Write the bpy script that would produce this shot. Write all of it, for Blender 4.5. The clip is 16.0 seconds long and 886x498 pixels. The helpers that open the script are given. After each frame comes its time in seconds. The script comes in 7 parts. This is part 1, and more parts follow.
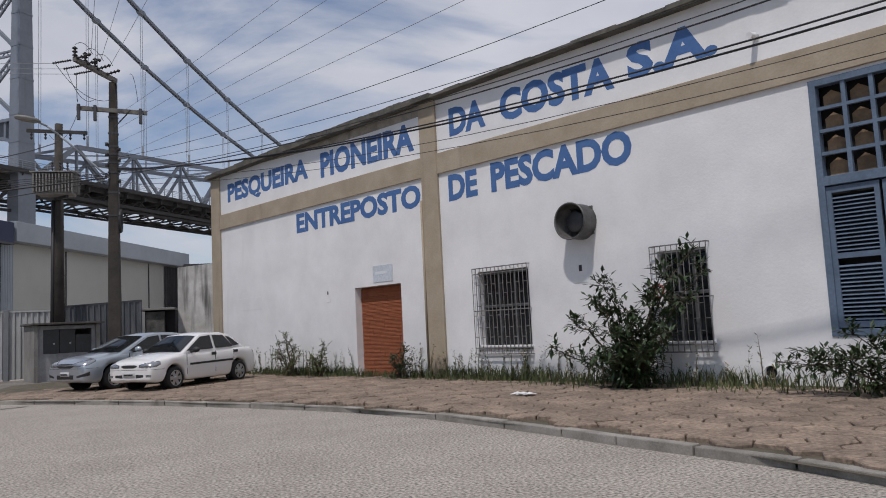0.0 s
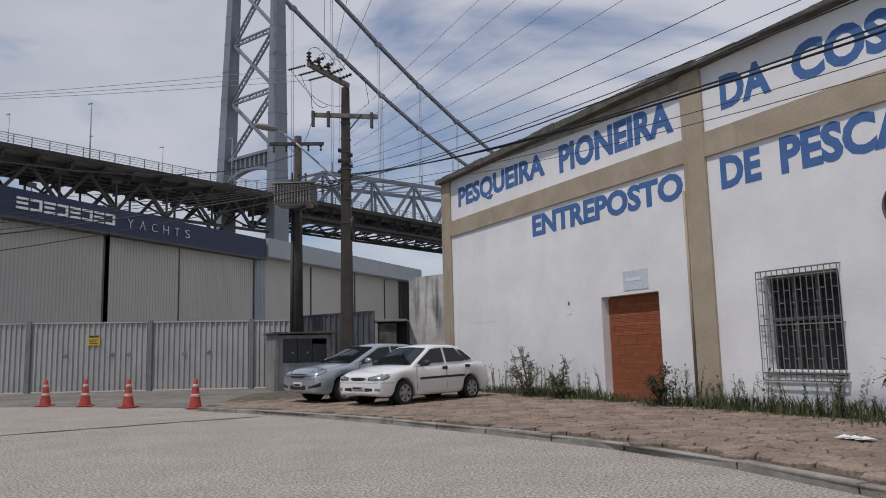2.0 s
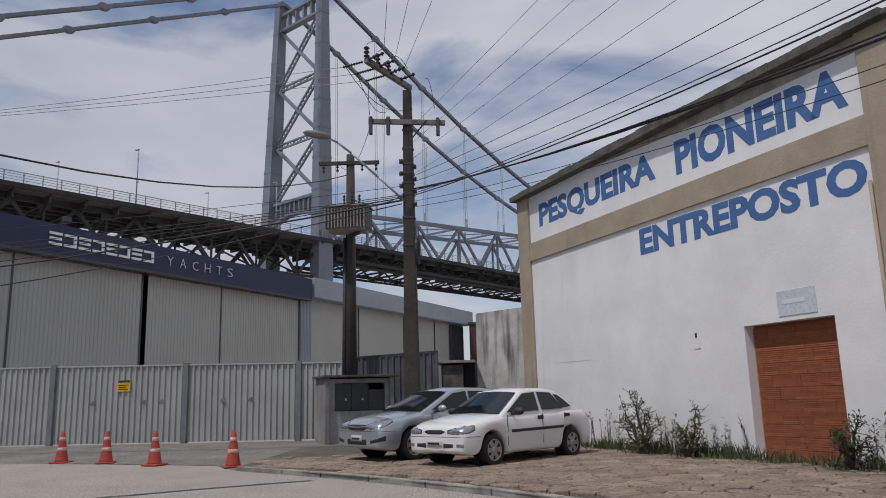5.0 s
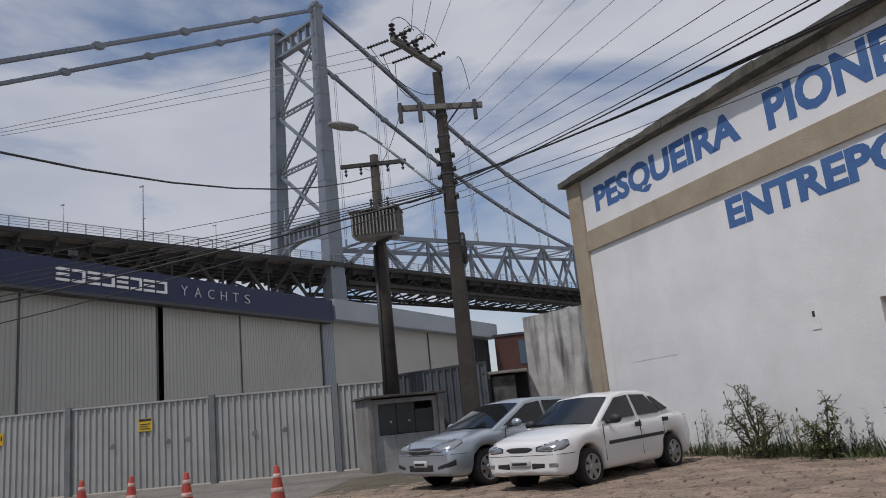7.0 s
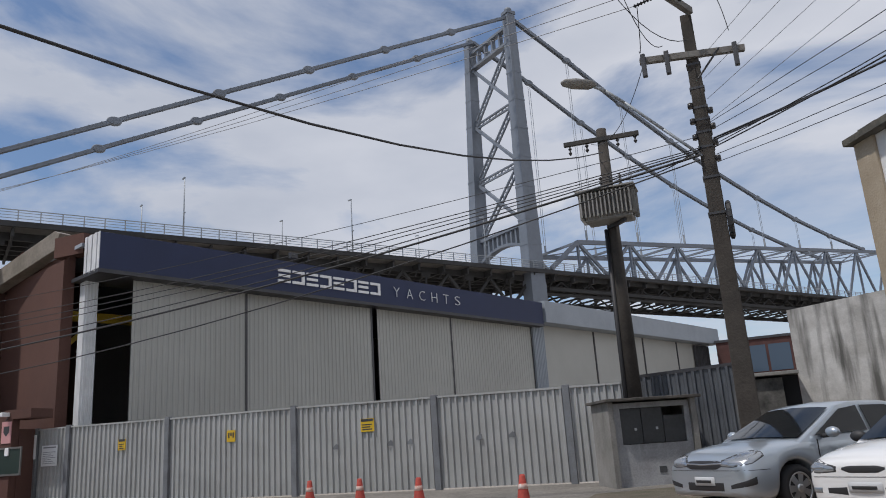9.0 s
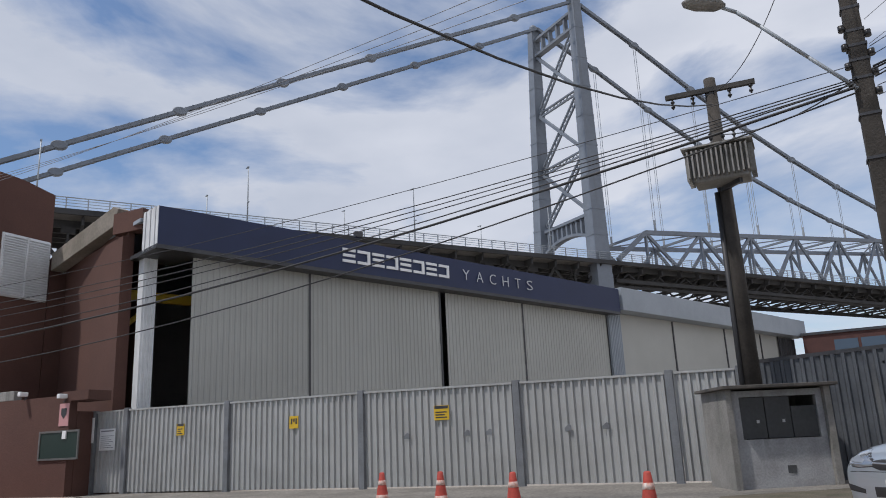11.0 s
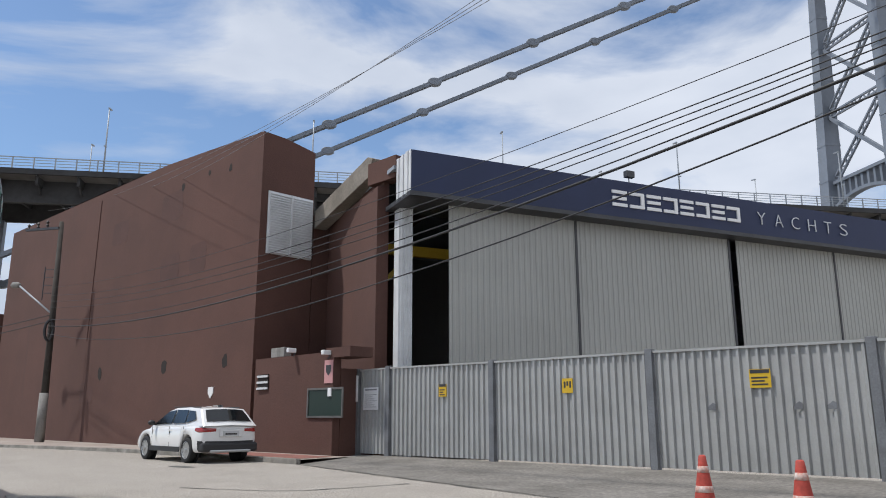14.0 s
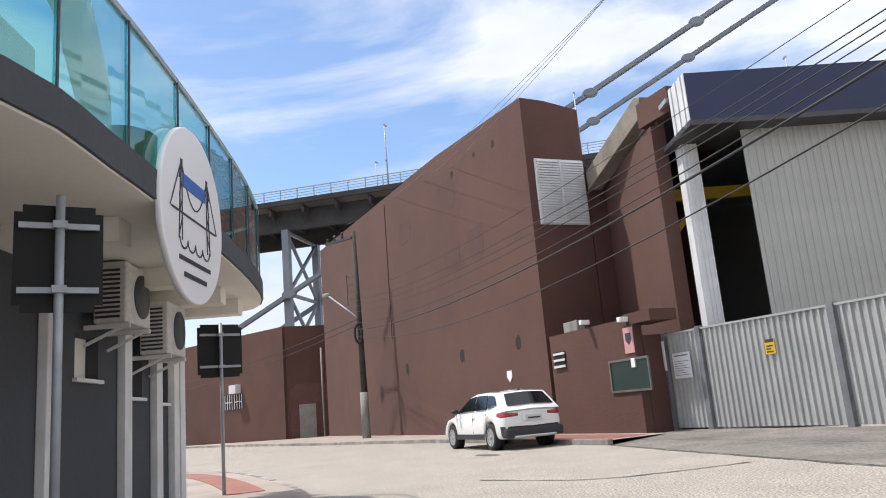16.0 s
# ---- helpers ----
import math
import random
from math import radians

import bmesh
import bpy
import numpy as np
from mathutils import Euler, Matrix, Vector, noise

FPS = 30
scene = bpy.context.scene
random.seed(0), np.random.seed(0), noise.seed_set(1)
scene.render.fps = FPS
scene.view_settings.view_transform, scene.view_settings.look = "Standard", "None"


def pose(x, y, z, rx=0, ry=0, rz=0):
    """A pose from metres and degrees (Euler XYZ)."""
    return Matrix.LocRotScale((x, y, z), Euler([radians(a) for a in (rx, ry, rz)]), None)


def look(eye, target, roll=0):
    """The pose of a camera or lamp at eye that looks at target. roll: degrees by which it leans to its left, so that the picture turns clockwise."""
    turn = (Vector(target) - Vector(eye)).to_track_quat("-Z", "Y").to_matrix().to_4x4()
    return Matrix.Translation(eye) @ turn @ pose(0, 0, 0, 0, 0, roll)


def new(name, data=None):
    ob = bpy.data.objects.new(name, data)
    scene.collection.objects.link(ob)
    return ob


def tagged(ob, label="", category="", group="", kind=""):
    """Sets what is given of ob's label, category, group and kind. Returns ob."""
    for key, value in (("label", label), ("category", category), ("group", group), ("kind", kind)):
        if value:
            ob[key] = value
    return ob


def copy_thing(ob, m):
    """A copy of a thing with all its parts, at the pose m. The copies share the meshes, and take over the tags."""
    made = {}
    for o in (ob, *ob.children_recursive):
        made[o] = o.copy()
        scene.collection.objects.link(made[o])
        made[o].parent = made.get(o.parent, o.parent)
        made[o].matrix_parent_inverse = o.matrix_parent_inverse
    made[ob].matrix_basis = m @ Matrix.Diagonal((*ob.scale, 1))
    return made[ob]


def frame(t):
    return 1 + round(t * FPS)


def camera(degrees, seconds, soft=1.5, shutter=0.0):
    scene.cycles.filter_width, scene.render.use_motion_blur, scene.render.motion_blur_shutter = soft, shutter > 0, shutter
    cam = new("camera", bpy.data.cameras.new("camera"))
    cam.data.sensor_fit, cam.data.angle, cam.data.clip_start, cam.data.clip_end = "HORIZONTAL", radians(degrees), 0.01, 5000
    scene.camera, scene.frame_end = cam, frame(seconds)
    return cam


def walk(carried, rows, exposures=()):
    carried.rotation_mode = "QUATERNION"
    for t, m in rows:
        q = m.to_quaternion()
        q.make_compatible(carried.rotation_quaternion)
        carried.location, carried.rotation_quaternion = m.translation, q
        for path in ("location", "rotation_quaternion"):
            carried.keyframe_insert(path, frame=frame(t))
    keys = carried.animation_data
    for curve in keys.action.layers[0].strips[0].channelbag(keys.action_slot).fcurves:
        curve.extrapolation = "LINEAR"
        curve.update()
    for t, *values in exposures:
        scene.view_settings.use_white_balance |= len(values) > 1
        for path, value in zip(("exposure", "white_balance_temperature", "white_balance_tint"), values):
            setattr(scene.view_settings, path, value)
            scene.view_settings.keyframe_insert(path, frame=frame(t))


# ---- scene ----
from mathutils.bvhtree import BVHTree

cam = camera(60.5, 16.0, soft=1.0)
PATH = [
    (0, (1.348, 0.355, 1.358), (1.844, 2.282, 1.552), -2.9),
    (0.5, (1.271, 0.962, 1.327), (1.684, 2.911, 1.512), -5.1),
    (1, (1.253, 1.542, 1.299), (1.532, 3.511, 1.509), -4.8),
    (1.5, (1.227, 2.229, 1.265), (1.348, 4.213, 1.488), -4.4),
    (2, (1.248, 2.833, 1.287), (1.16, 4.814, 1.552), -1.4),
    (2.5, (1.141, 3.449, 1.281), (1.028, 5.425, 1.565), -1.3),
    (3, (1.008, 4.04, 1.275), (0.896, 6.016, 1.567), -1.3),
    (3.5, (0.832, 4.534, 1.273), (0.627, 6.495, 1.613), -1.2),
    (3.7, (0.765, 4.731, 1.27), (0.565, 6.691, 1.615), -1.2),
    (6, (-0.43, 7.18, 1.25), (-0.614, 9.126, 1.671), -2.5),
    (6.5, (-0.683, 7.629, 1.236), (-0.892, 9.571, 1.666), -5.7),
    (7, (-1.026, 8.155, 1.249), (-1.234, 10.096, 1.686), -5.7),
    (7.5, (-1.408, 8.597, 1.211), (-2.035, 10.433, 1.697), -4.5),
    (8, (-1.757, 9.116, 1.206), (-2.44, 10.927, 1.71), -4.0),
    (8.5, (-2.094, 9.648, 1.227), (-2.774, 11.46, 1.731), -3.9),
    (11, (-3.764, 11.917, 1.179), (-4.604, 13.663, 1.676), -2.6),
    (11.5, (-4.133, 12.436, 1.16), (-5.064, 14.134, 1.661), -2.1),
    (12, (-4.425, 12.772, 1.19), (-5.676, 14.255, 1.675), -1.6),
    (12.5, (-4.838, 13.29, 1.187), (-6.143, 14.724, 1.676), -1.0),
    (13, (-5.215, 13.761, 1.211), (-6.629, 15.098, 1.674), -0.9),
    (13.5, (-5.748, 14.218, 1.185), (-7.146, 15.585, 1.607), 0.3),
    (14, (-6.159, 14.605, 1.201), (-7.548, 15.977, 1.636), -0.1),
    (14.5, (-6.601, 14.957, 1.12), (-8.046, 16.268, 1.558), -1.0),
    (15, (-7.058, 15.329, 1.117), (-8.717, 16.356, 1.557), -3.8),
    (15.5, (-7.42, 15.633, 1.136), (-9.198, 16.439, 1.572), -2.3),
    (15.8, (-7.762, 15.836, 1.15), (-9.559, 16.601, 1.58), -3.1),
    (16, (-7.919, 15.989, 1.134), (-9.721, 16.751, 1.55), -4.9),
]
walk(cam, [(t, look(eye, target, roll)) for t, eye, target, roll in PATH],
     [(0.0, -1.07, 6450, 14), (3.7, -1.11, 6450, 14), (7.0, -1.12, 6480, 13), (8.7, -0.93, 6450, 12), (11.0, -0.76, 6360, 12), (12.5, -0.58, 6330, 11), (14.0, -0.52, 6330, 10), (15.0, -0.38, 6380, 10), (16.0, 0.02, 6620, 12)])

# ---- world, sun ----
SUN_DIR = Vector((-0.64, -0.77, 1.88)).normalized()
world = bpy.data.worlds.new("sky")
scene.world = world
world.use_nodes = True
wn, wl = world.node_tree.nodes, world.node_tree.links
wn.clear()
w_out, w_bg = wn.new("ShaderNodeOutputWorld"), wn.new("ShaderNodeBackground")
w_sky = wn.new("ShaderNodeTexSky")
w_sky.sky_type, w_sky.sun_disc = "NISHITA", False
w_sky.sun_elevation = math.asin(SUN_DIR.z)
w_sky.sun_rotation = math.atan2(SUN_DIR.x, SUN_DIR.y)
w_sky.air_density, w_sky.dust_density, w_sky.ozone_density = 1.0, 0.6, 2.0
w_co, w_map = wn.new("ShaderNodeTexCoord"), wn.new("ShaderNodeMapping")
w_map.inputs["Scale"].default_value = (1.0, 1.0, 2.6)
w_map.inputs["Location"].default_value = (5.3, 2.2, 0.7)
w_map.inputs["Rotation"].default_value = (0.0, 0.25, 0.5)
w_n1, w_n2 = wn.new("ShaderNodeTexNoise"), wn.new("ShaderNodeTexNoise")
w_n1.inputs["Scale"].default_value, w_n1.inputs["Detail"].default_value, w_n1.inputs["Roughness"].default_value = 1.7, 9.0, 0.55
w_n1.inputs["Distortion"].default_value = 0.5
w_n2.inputs["Scale"].default_value, w_n2.inputs["Detail"].default_value = 5.0, 6.0
w_ramp = wn.new("ShaderNodeValToRGB")
w_ramp.color_ramp.elements[0].position, w_ramp.color_ramp.elements[0].color = 0.37, (0.08, 0.08, 0.08, 1)
w_ramp.color_ramp.elements[1].position, w_ramp.color_ramp.elements[1].color = 0.5, (0.92, 0.92, 0.92, 1)
w_cloud = wn.new("ShaderNodeMix")
w_cloud.data_type = "RGBA"
w_cloud.inputs[6].default_value = (6.5, 7.2, 8.5, 1)
w_cloud.inputs[7].default_value = (11.6, 11.9, 12.6, 1)
w_mix = wn.new("ShaderNodeMix")
w_mix.data_type = "RGBA"
wl.new(w_co.outputs["Generated"], w_map.inputs["Vector"])
wl.new(w_map.outputs["Vector"], w_n1.inputs["Vector"])
wl.new(w_map.outputs["Vector"], w_n2.inputs["Vector"])
w_up = wn.new("ShaderNodeMath")
w_up.operation, w_up.use_clamp = "MULTIPLY_ADD", True
w_up.inputs[1].default_value = 4.5
w_dot, w_add = wn.new("ShaderNodeVectorMath"), wn.new("ShaderNodeMath")
w_dot.operation, w_add.operation = "DOT_PRODUCT", "ADD"
w_dot.inputs[1].default_value = (0.085, 0.05, 0.0)
wl.new(w_co.outputs["Generated"], w_dot.inputs[0])
wl.new(w_dot.outputs["Value"], w_up.inputs[0])
wl.new(w_n1.outputs["Fac"], w_add.inputs[0])
wl.new(w_dot.outputs["Value"], w_add.inputs[1])
wl.new(w_add.outputs[0], w_ramp.inputs["Fac"])
wl.new(w_n2.outputs["Fac"], w_up.inputs[2])
wl.new(w_up.outputs[0], w_cloud.inputs[0])
wl.new(w_ramp.outputs["Color"], w_mix.inputs[0])
w_hsv = wn.new("ShaderNodeHueSaturation")
w_hsv.inputs["Saturation"].default_value, w_hsv.inputs["Value"].default_value = 1.12, 1.75
wl.new(w_sky.outputs["Color"], w_hsv.inputs["Color"])
wl.new(w_hsv.outputs["Color"], w_mix.inputs[6])
wl.new(w_cloud.outputs[2], w_mix.inputs[7])
wl.new(w_mix.outputs[2], w_bg.inputs["Color"])
w_bg.inputs["Strength"].default_value = 0.115
wl.new(w_bg.outputs["Background"], w_out.inputs["Surface"])

sun = new("sun", bpy.data.lights.new("sun", "SUN"))
sun.data.energy, sun.data.angle, sun.data.color = 4.9, radians(1.6), (1.0, 0.96, 0.9)
sun.matrix_world = look(SUN_DIR * 60, (0, 0, 0))


# ---- materials ----
def material(name, base, dark=None, scale=2.0, rough=0.7, metal=0.0, bump=0.0, fine=40.0, fine_amount=0.12, stretch=(1, 1, 1), streak=None, random_value=0.0, bump_dist=0.02):
    """A surface with large stains (dark, at scale), fine grain, and relief; sizes are in metres of the object's space."""
    m = bpy.data.materials.new(name)
    m.use_nodes = True
    n, l = m.node_tree.nodes, m.node_tree.links
    bsdf = n["Principled BSDF"]
    bsdf.inputs["Roughness"].default_value, bsdf.inputs["Metallic"].default_value = rough, metal
    co, mp = n.new("ShaderNodeTexCoord"), n.new("ShaderNodeMapping")
    mp.inputs["Scale"].default_value = stretch
    l.new(co.outputs["Object"], mp.inputs["Vector"])
    big, small = n.new("ShaderNodeTexNoise"), n.new("ShaderNodeTexNoise")
    big.inputs["Scale"].default_value, big.inputs["Detail"].default_value, big.inputs["Roughness"].default_value = scale, 8.0, 0.62
    small.inputs["Scale"].default_value, small.inputs["Detail"].default_value = fine, 4.0
    l.new(mp.outputs["Vector"], big.inputs["Vector"])
    l.new(co.outputs["Object"], small.inputs["Vector"])
    ramp = n.new("ShaderNodeValToRGB")
    ramp.color_ramp.elements[0].position, ramp.color_ramp.elements[1].position = 0.35, 0.62
    d = dark or tuple(c * 0.75 for c in base)
    ramp.color_ramp.elements[0].color, ramp.color_ramp.elements[1].color = (*d, 1), (*base, 1)
    l.new(big.outputs["Fac"], ramp.inputs["Fac"])
    color = ramp.outputs["Color"]
    if streak:
        st, sm, sr, mx = n.new("ShaderNodeTexNoise"), n.new("ShaderNodeMapping"), n.new("ShaderNodeValToRGB"), n.new("ShaderNodeMix")
        sm.inputs["Scale"].default_value = (streak[3], streak[3], streak[3] * 0.09)
        l.new(co.outputs["Object"], sm.inputs["Vector"])
        l.new(sm.outputs["Vector"], st.inputs["Vector"])
        st.inputs["Scale"].default_value, st.inputs["Detail"].default_value = 1.0, 6.0
        sr.color_ramp.elements[0].position, sr.color_ramp.elements[1].position = streak[4], streak[4] + 0.14
        l.new(st.outputs["Fac"], sr.inputs["Fac"])
        mx.data_type = "RGBA"
        l.new(sr.outputs["Color"], mx.inputs[0])
        l.new(color, mx.inputs[6])
        mx.inputs[7].default_value = (*streak[:3], 1)
        color = mx.outputs[2]
    hsv = n.new("ShaderNodeHueSaturation")
    l.new(color, hsv.inputs["Color"])
    mr = n.new("ShaderNodeMapRange")
    mr.inputs["From Min"].default_value, mr.inputs["From Max"].default_value = 0.3, 0.7
    mr.inputs["To Min"].default_value, mr.inputs["To Max"].default_value = 1 - fine_amount, 1 + fine_amount
    l.new(small.outputs["Fac"], mr.inputs["Value"])
    value = mr.outputs["Result"]
    if random_value:
        oi, r2, mu = n.new("ShaderNodeObjectInfo"), n.new("ShaderNodeMapRange"), n.new("ShaderNodeMath")
        r2.inputs["To Min"].default_value, r2.inputs["To Max"].default_value = 1 - random_value, 1 + random_value
        geo, ad, fr = n.new("ShaderNodeNewGeometry"), n.new("ShaderNodeMath"), n.new("ShaderNodeMath")
        ad.operation, fr.operation = "ADD", "FRACT"
        l.new(oi.outputs["Random"], ad.inputs[0])
        l.new(geo.outputs["Random Per Island"], ad.inputs[1])
        l.new(ad.outputs[0], fr.inputs[0])
        l.new(fr.outputs[0], r2.inputs["Value"])
        mu.operation = "MULTIPLY"
        l.new(value, mu.inputs[0])
        l.new(r2.outputs["Result"], mu.inputs[1])
        value = mu.outputs[0]
    l.new(value, hsv.inputs["Value"])
    l.new(hsv.outputs["Color"], bsdf.inputs["Base Color"])
    if bump:
        bp, ad2 = n.new("ShaderNodeBump"), n.new("ShaderNodeMath")
        ad2.operation = "ADD"
        l.new(small.outputs["Fac"], ad2.inputs[0])
        l.new(big.outputs["Fac"], ad2.inputs[1])
        bp.inputs["Strength"].default_value, bp.inputs["Distance"].default_value = bump, bump_dist
        l.new(ad2.outputs[0], bp.inputs["Height"])
        l.new(bp.outputs["Normal"], bsdf.inputs["Normal"])
    return m


def glass(name, tint, alpha_rough=0.02):
    m = bpy.data.materials.new(name)
    m.use_nodes = True
    n, l = m.node_tree.nodes, m.node_tree.links
    out = n["Material Output"]
    n.remove(n["Principled BSDF"])
    tr, gl, mx, fr, pw = n.new("ShaderNodeBsdfTransparent"), n.new("ShaderNodeBsdfGlossy"), n.new("ShaderNodeMixShader"), n.new("ShaderNodeLayerWeight"), n.new("ShaderNodeMath")
    tr.inputs["Color"].default_value = (*tint, 1)
    gl.inputs["Roughness"].default_value = alpha_rough
    pw.operation = "POWER"
    pw.inputs[1].default_value = 4.0
    l.new(fr.outputs["Facing"], pw.inputs[0])
    l.new(pw.outputs[0], mx.inputs["Fac"])
    l.new(tr.outputs["BSDF"], mx.inputs[1])
    l.new(gl.outputs["BSDF"], mx.inputs[2])
    l.new(mx.outputs["Shader"], out.inputs["Surface"])
    return m


def plain(name, base, rough=0.5, metal=0.0, coat=0.0):
    m = bpy.data.materials.new(name)
    m.use_nodes = True
    b = m.node_tree.nodes["Principled BSDF"]
    b.inputs["Base Color"].default_value = (*base, 1)
    b.inputs["Roughness"].default_value, b.inputs["Metallic"].default_value = rough, metal
    b.inputs["Coat Weight"].default_value = coat
    b.inputs["Coat Roughness"].default_value = 0.05
    return m


M_ROAD = material("road concrete", (0.335, 0.305, 0.268), (0.285, 0.258, 0.225), 0.9, 0.95, bump=1.0, fine=34, fine_amount=0.75, bump_dist=0.014)
M_APRON = material("apron paving", (0.20, 0.185, 0.165), (0.13, 0.12, 0.105), 0.8, 0.92, bump=0.6, fine=14, fine_amount=0.3)
M_STONE = material("paving stone", (0.27, 0.205, 0.155), (0.17, 0.13, 0.10), 1.6, 0.92, bump=0.6, fine=22, fine_amount=0.4, random_value=0.14)
M_EARTH = material("joint earth", (0.12, 0.10, 0.075), (0.07, 0.065, 0.04), 2.0, 1.0, bump=0.5, fine=30)
M_KERB = material("kerb granite", (0.33, 0.31, 0.28), (0.16, 0.15, 0.13), 1.6, 0.9, bump=0.5, fine=50, random_value=0.12)
M_PAVE = material("pavement concrete", (0.36, 0.31, 0.27), (0.27, 0.22, 0.19), 0.7, 0.9, bump=0.3, fine=30)
M_REDPAVE = material("red tactile paving", (0.30, 0.13, 0.10), (0.22, 0.10, 0.08), 1.5, 0.9, bump=0.3, fine=30)
M_WHITE = material("white limewash", (0.80, 0.80, 0.80), (0.70, 0.70, 0.70), 0.7, 0.85, bump=0.25, fine=22, fine_amount=0.02, streak=(0.69, 0.68, 0.66, 1.5, 0.68), bump_dist=0.01)
M_BEIGE = material("beige paint", (0.40, 0.335, 0.25), (0.33, 0.27, 0.195), 1.3, 0.85, bump=0.3, fine=25, fine_amount=0.05, streak=(0.24, 0.20, 0.15, 2.5, 0.62))
M_BLUEPAINT = material("blue sign paint", (0.055, 0.135, 0.33), (0.07, 0.16, 0.36), 3.0, 0.8, fine=25, fine_amount=0.07)
M_OLDROOF = material("mossy coping", (0.13, 0.12, 0.10), (0.06, 0.06, 0.05), 3.0, 0.95, bump=0.6, fine=20)
M_DIRTYWALL = material("weathered white wall", (0.60, 0.59, 0.57), (0.40, 0.39, 0.37), 1.6, 0.9, bump=0.2, fine=30, fine_amount=0.06, streak=(0.12, 0.118, 0.11, 3.4, 0.5))
M_BROWN = material("brown render", (0.106, 0.050, 0.038), (0.084, 0.040, 0.031), 0.3, 0.9, bump=0.35, fine=18, fine_amount=0.06, streak=(0.068, 0.036, 0.03, 0.5, 0.66))
M_FENCE = material("galvanised fence sheet", (0.40, 0.405, 0.40), (0.34, 0.342, 0.335), 0.9, 0.5, metal=0.1, fine=30, fine_amount=0.04, streak=(0.25, 0.24, 0.225, 2.0, 0.7))
M_FENCEPOST = material("grey fence post", (0.21, 0.22, 0.235), (0.15, 0.155, 0.165), 2.0, 0.6, metal=0.3, fine=30)
M_DOORSHEET = material("hangar door sheet", (0.375, 0.375, 0.35), (0.335, 0.335, 0.31), 0.25, 0.5, fine=20, fine_amount=0.02)
M_NAVY = material("navy cladding", (0.014, 0.023, 0.072), (0.011, 0.019, 0.06), 0.4, 0.6, fine=15, fine_amount=0.03)
M_LIGHTCLAD = material("light grey cladding", (0.30, 0.33, 0.37), (0.25, 0.28, 0.31), 0.4, 0.55, fine=15, fine_amount=0.03)
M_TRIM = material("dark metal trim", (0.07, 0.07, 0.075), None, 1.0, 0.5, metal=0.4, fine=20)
# near-black that stands in for the shade inside openings and gaps
M_BLACK = plain("black for unlit interior", (0.012, 0.012, 0.014), 0.9)
M_WHITESHEET = material("white corrugated sheet", (0.66, 0.67, 0.68), (0.55, 0.56, 0.57), 1.0, 0.5, fine=20, fine_amount=0.03)
M_LETTER = plain("white sign letters", (0.78, 0.78, 0.78), 0.4)
M_LETTER2 = plain("thin pale sign letters", (0.55, 0.57, 0.6), 0.4)
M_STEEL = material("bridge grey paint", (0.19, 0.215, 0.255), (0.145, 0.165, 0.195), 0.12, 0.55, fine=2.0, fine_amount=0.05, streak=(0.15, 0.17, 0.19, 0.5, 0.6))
# bridge steel again, with the shade below the deck darkened into its colour
M_STEELSHADE = material("bridge steel with underside shade", (0.05, 0.05, 0.052), (0.03, 0.03, 0.03), 0.2, 0.85, fine=2.0)
M_DECK = material("bridge deck concrete", (0.22, 0.21, 0.20), None, 0.2, 0.9, fine=1.0)
M_RAIL = material("galvanised railing", (0.36, 0.39, 0.42), None, 1.0, 0.5, metal=0.2, fine=5)
M_YELLOW = plain("crane yellow", (0.55, 0.36, 0.03), 0.5)
M_CABLE = plain("black cable", (0.022, 0.022, 0.024), 0.6)
M_WIRE = plain("aluminium wire", (0.22, 0.22, 0.23), 0.5, 0.3)
M_POLE = material("weathered concrete pole", (0.055, 0.047, 0.04), (0.03, 0.026, 0.022), 2.0, 0.9, bump=0.5, fine=25, streak=(0.05, 0.045, 0.04, 4.0, 0.58))
M_CONCRETE = material("old concrete", (0.27, 0.26, 0.245), (0.18, 0.175, 0.16), 1.4, 0.9, bump=0.4, fine=25, streak=(0.14, 0.135, 0.125, 2.5, 0.6))
M_WOODDARK = material("dark wet concrete", (0.06, 0.055, 0.05), (0.03, 0.03, 0.03), 2.0, 0.9, fine=20)
M_GREYPAINT = material("dark grey panel", (0.06, 0.063, 0.067), (0.045, 0.048, 0.05), 1.5, 0.6, fine=15)


# ---- mesh helpers ----
def box(bm, x0, x1, y0, y1, z0, z1, m=None):
    co = [(x, y, z) for z in (z0, z1) for x, y in ((x0, y0), (x1, y0), (x1, y1), (x0, y1))]
    v = [bm.verts.new(m @ Vector(c) if m else c) for c in co]
    for f in ((3, 2, 1, 0), (4, 5, 6, 7), (0, 1, 5, 4), (1, 2, 6, 5), (2, 3, 7, 6), (3, 0, 4, 7)):
        bm.faces.new([v[i] for i in f])
    return v


def tube(bm, p, q, r0, r1=None, n=10, cap=True):
    p, q = Vector(p), Vector(q)
    r1 = r0 if r1 is None else r1
    turn = (q - p).to_track_quat("Z", "Y").to_matrix()
    a = [bm.verts.new(p + turn @ Vector((r0 * math.cos(2 * math.pi * i / n), r0 * math.sin(2 * math.pi * i / n), 0))) for i in range(n)]
    b = [bm.verts.new(q + turn @ Vector((r1 * math.cos(2 * math.pi * i / n), r1 * math.sin(2 * math.pi * i / n), 0))) for i in range(n)]
    for i in range(n):
        f = bm.faces.new((a[i], a[(i + 1) % n], b[(i + 1) % n], b[i]))
        f.smooth = n > 6
    if cap:
        bm.faces.new(a[::-1])
        bm.faces.new(b)


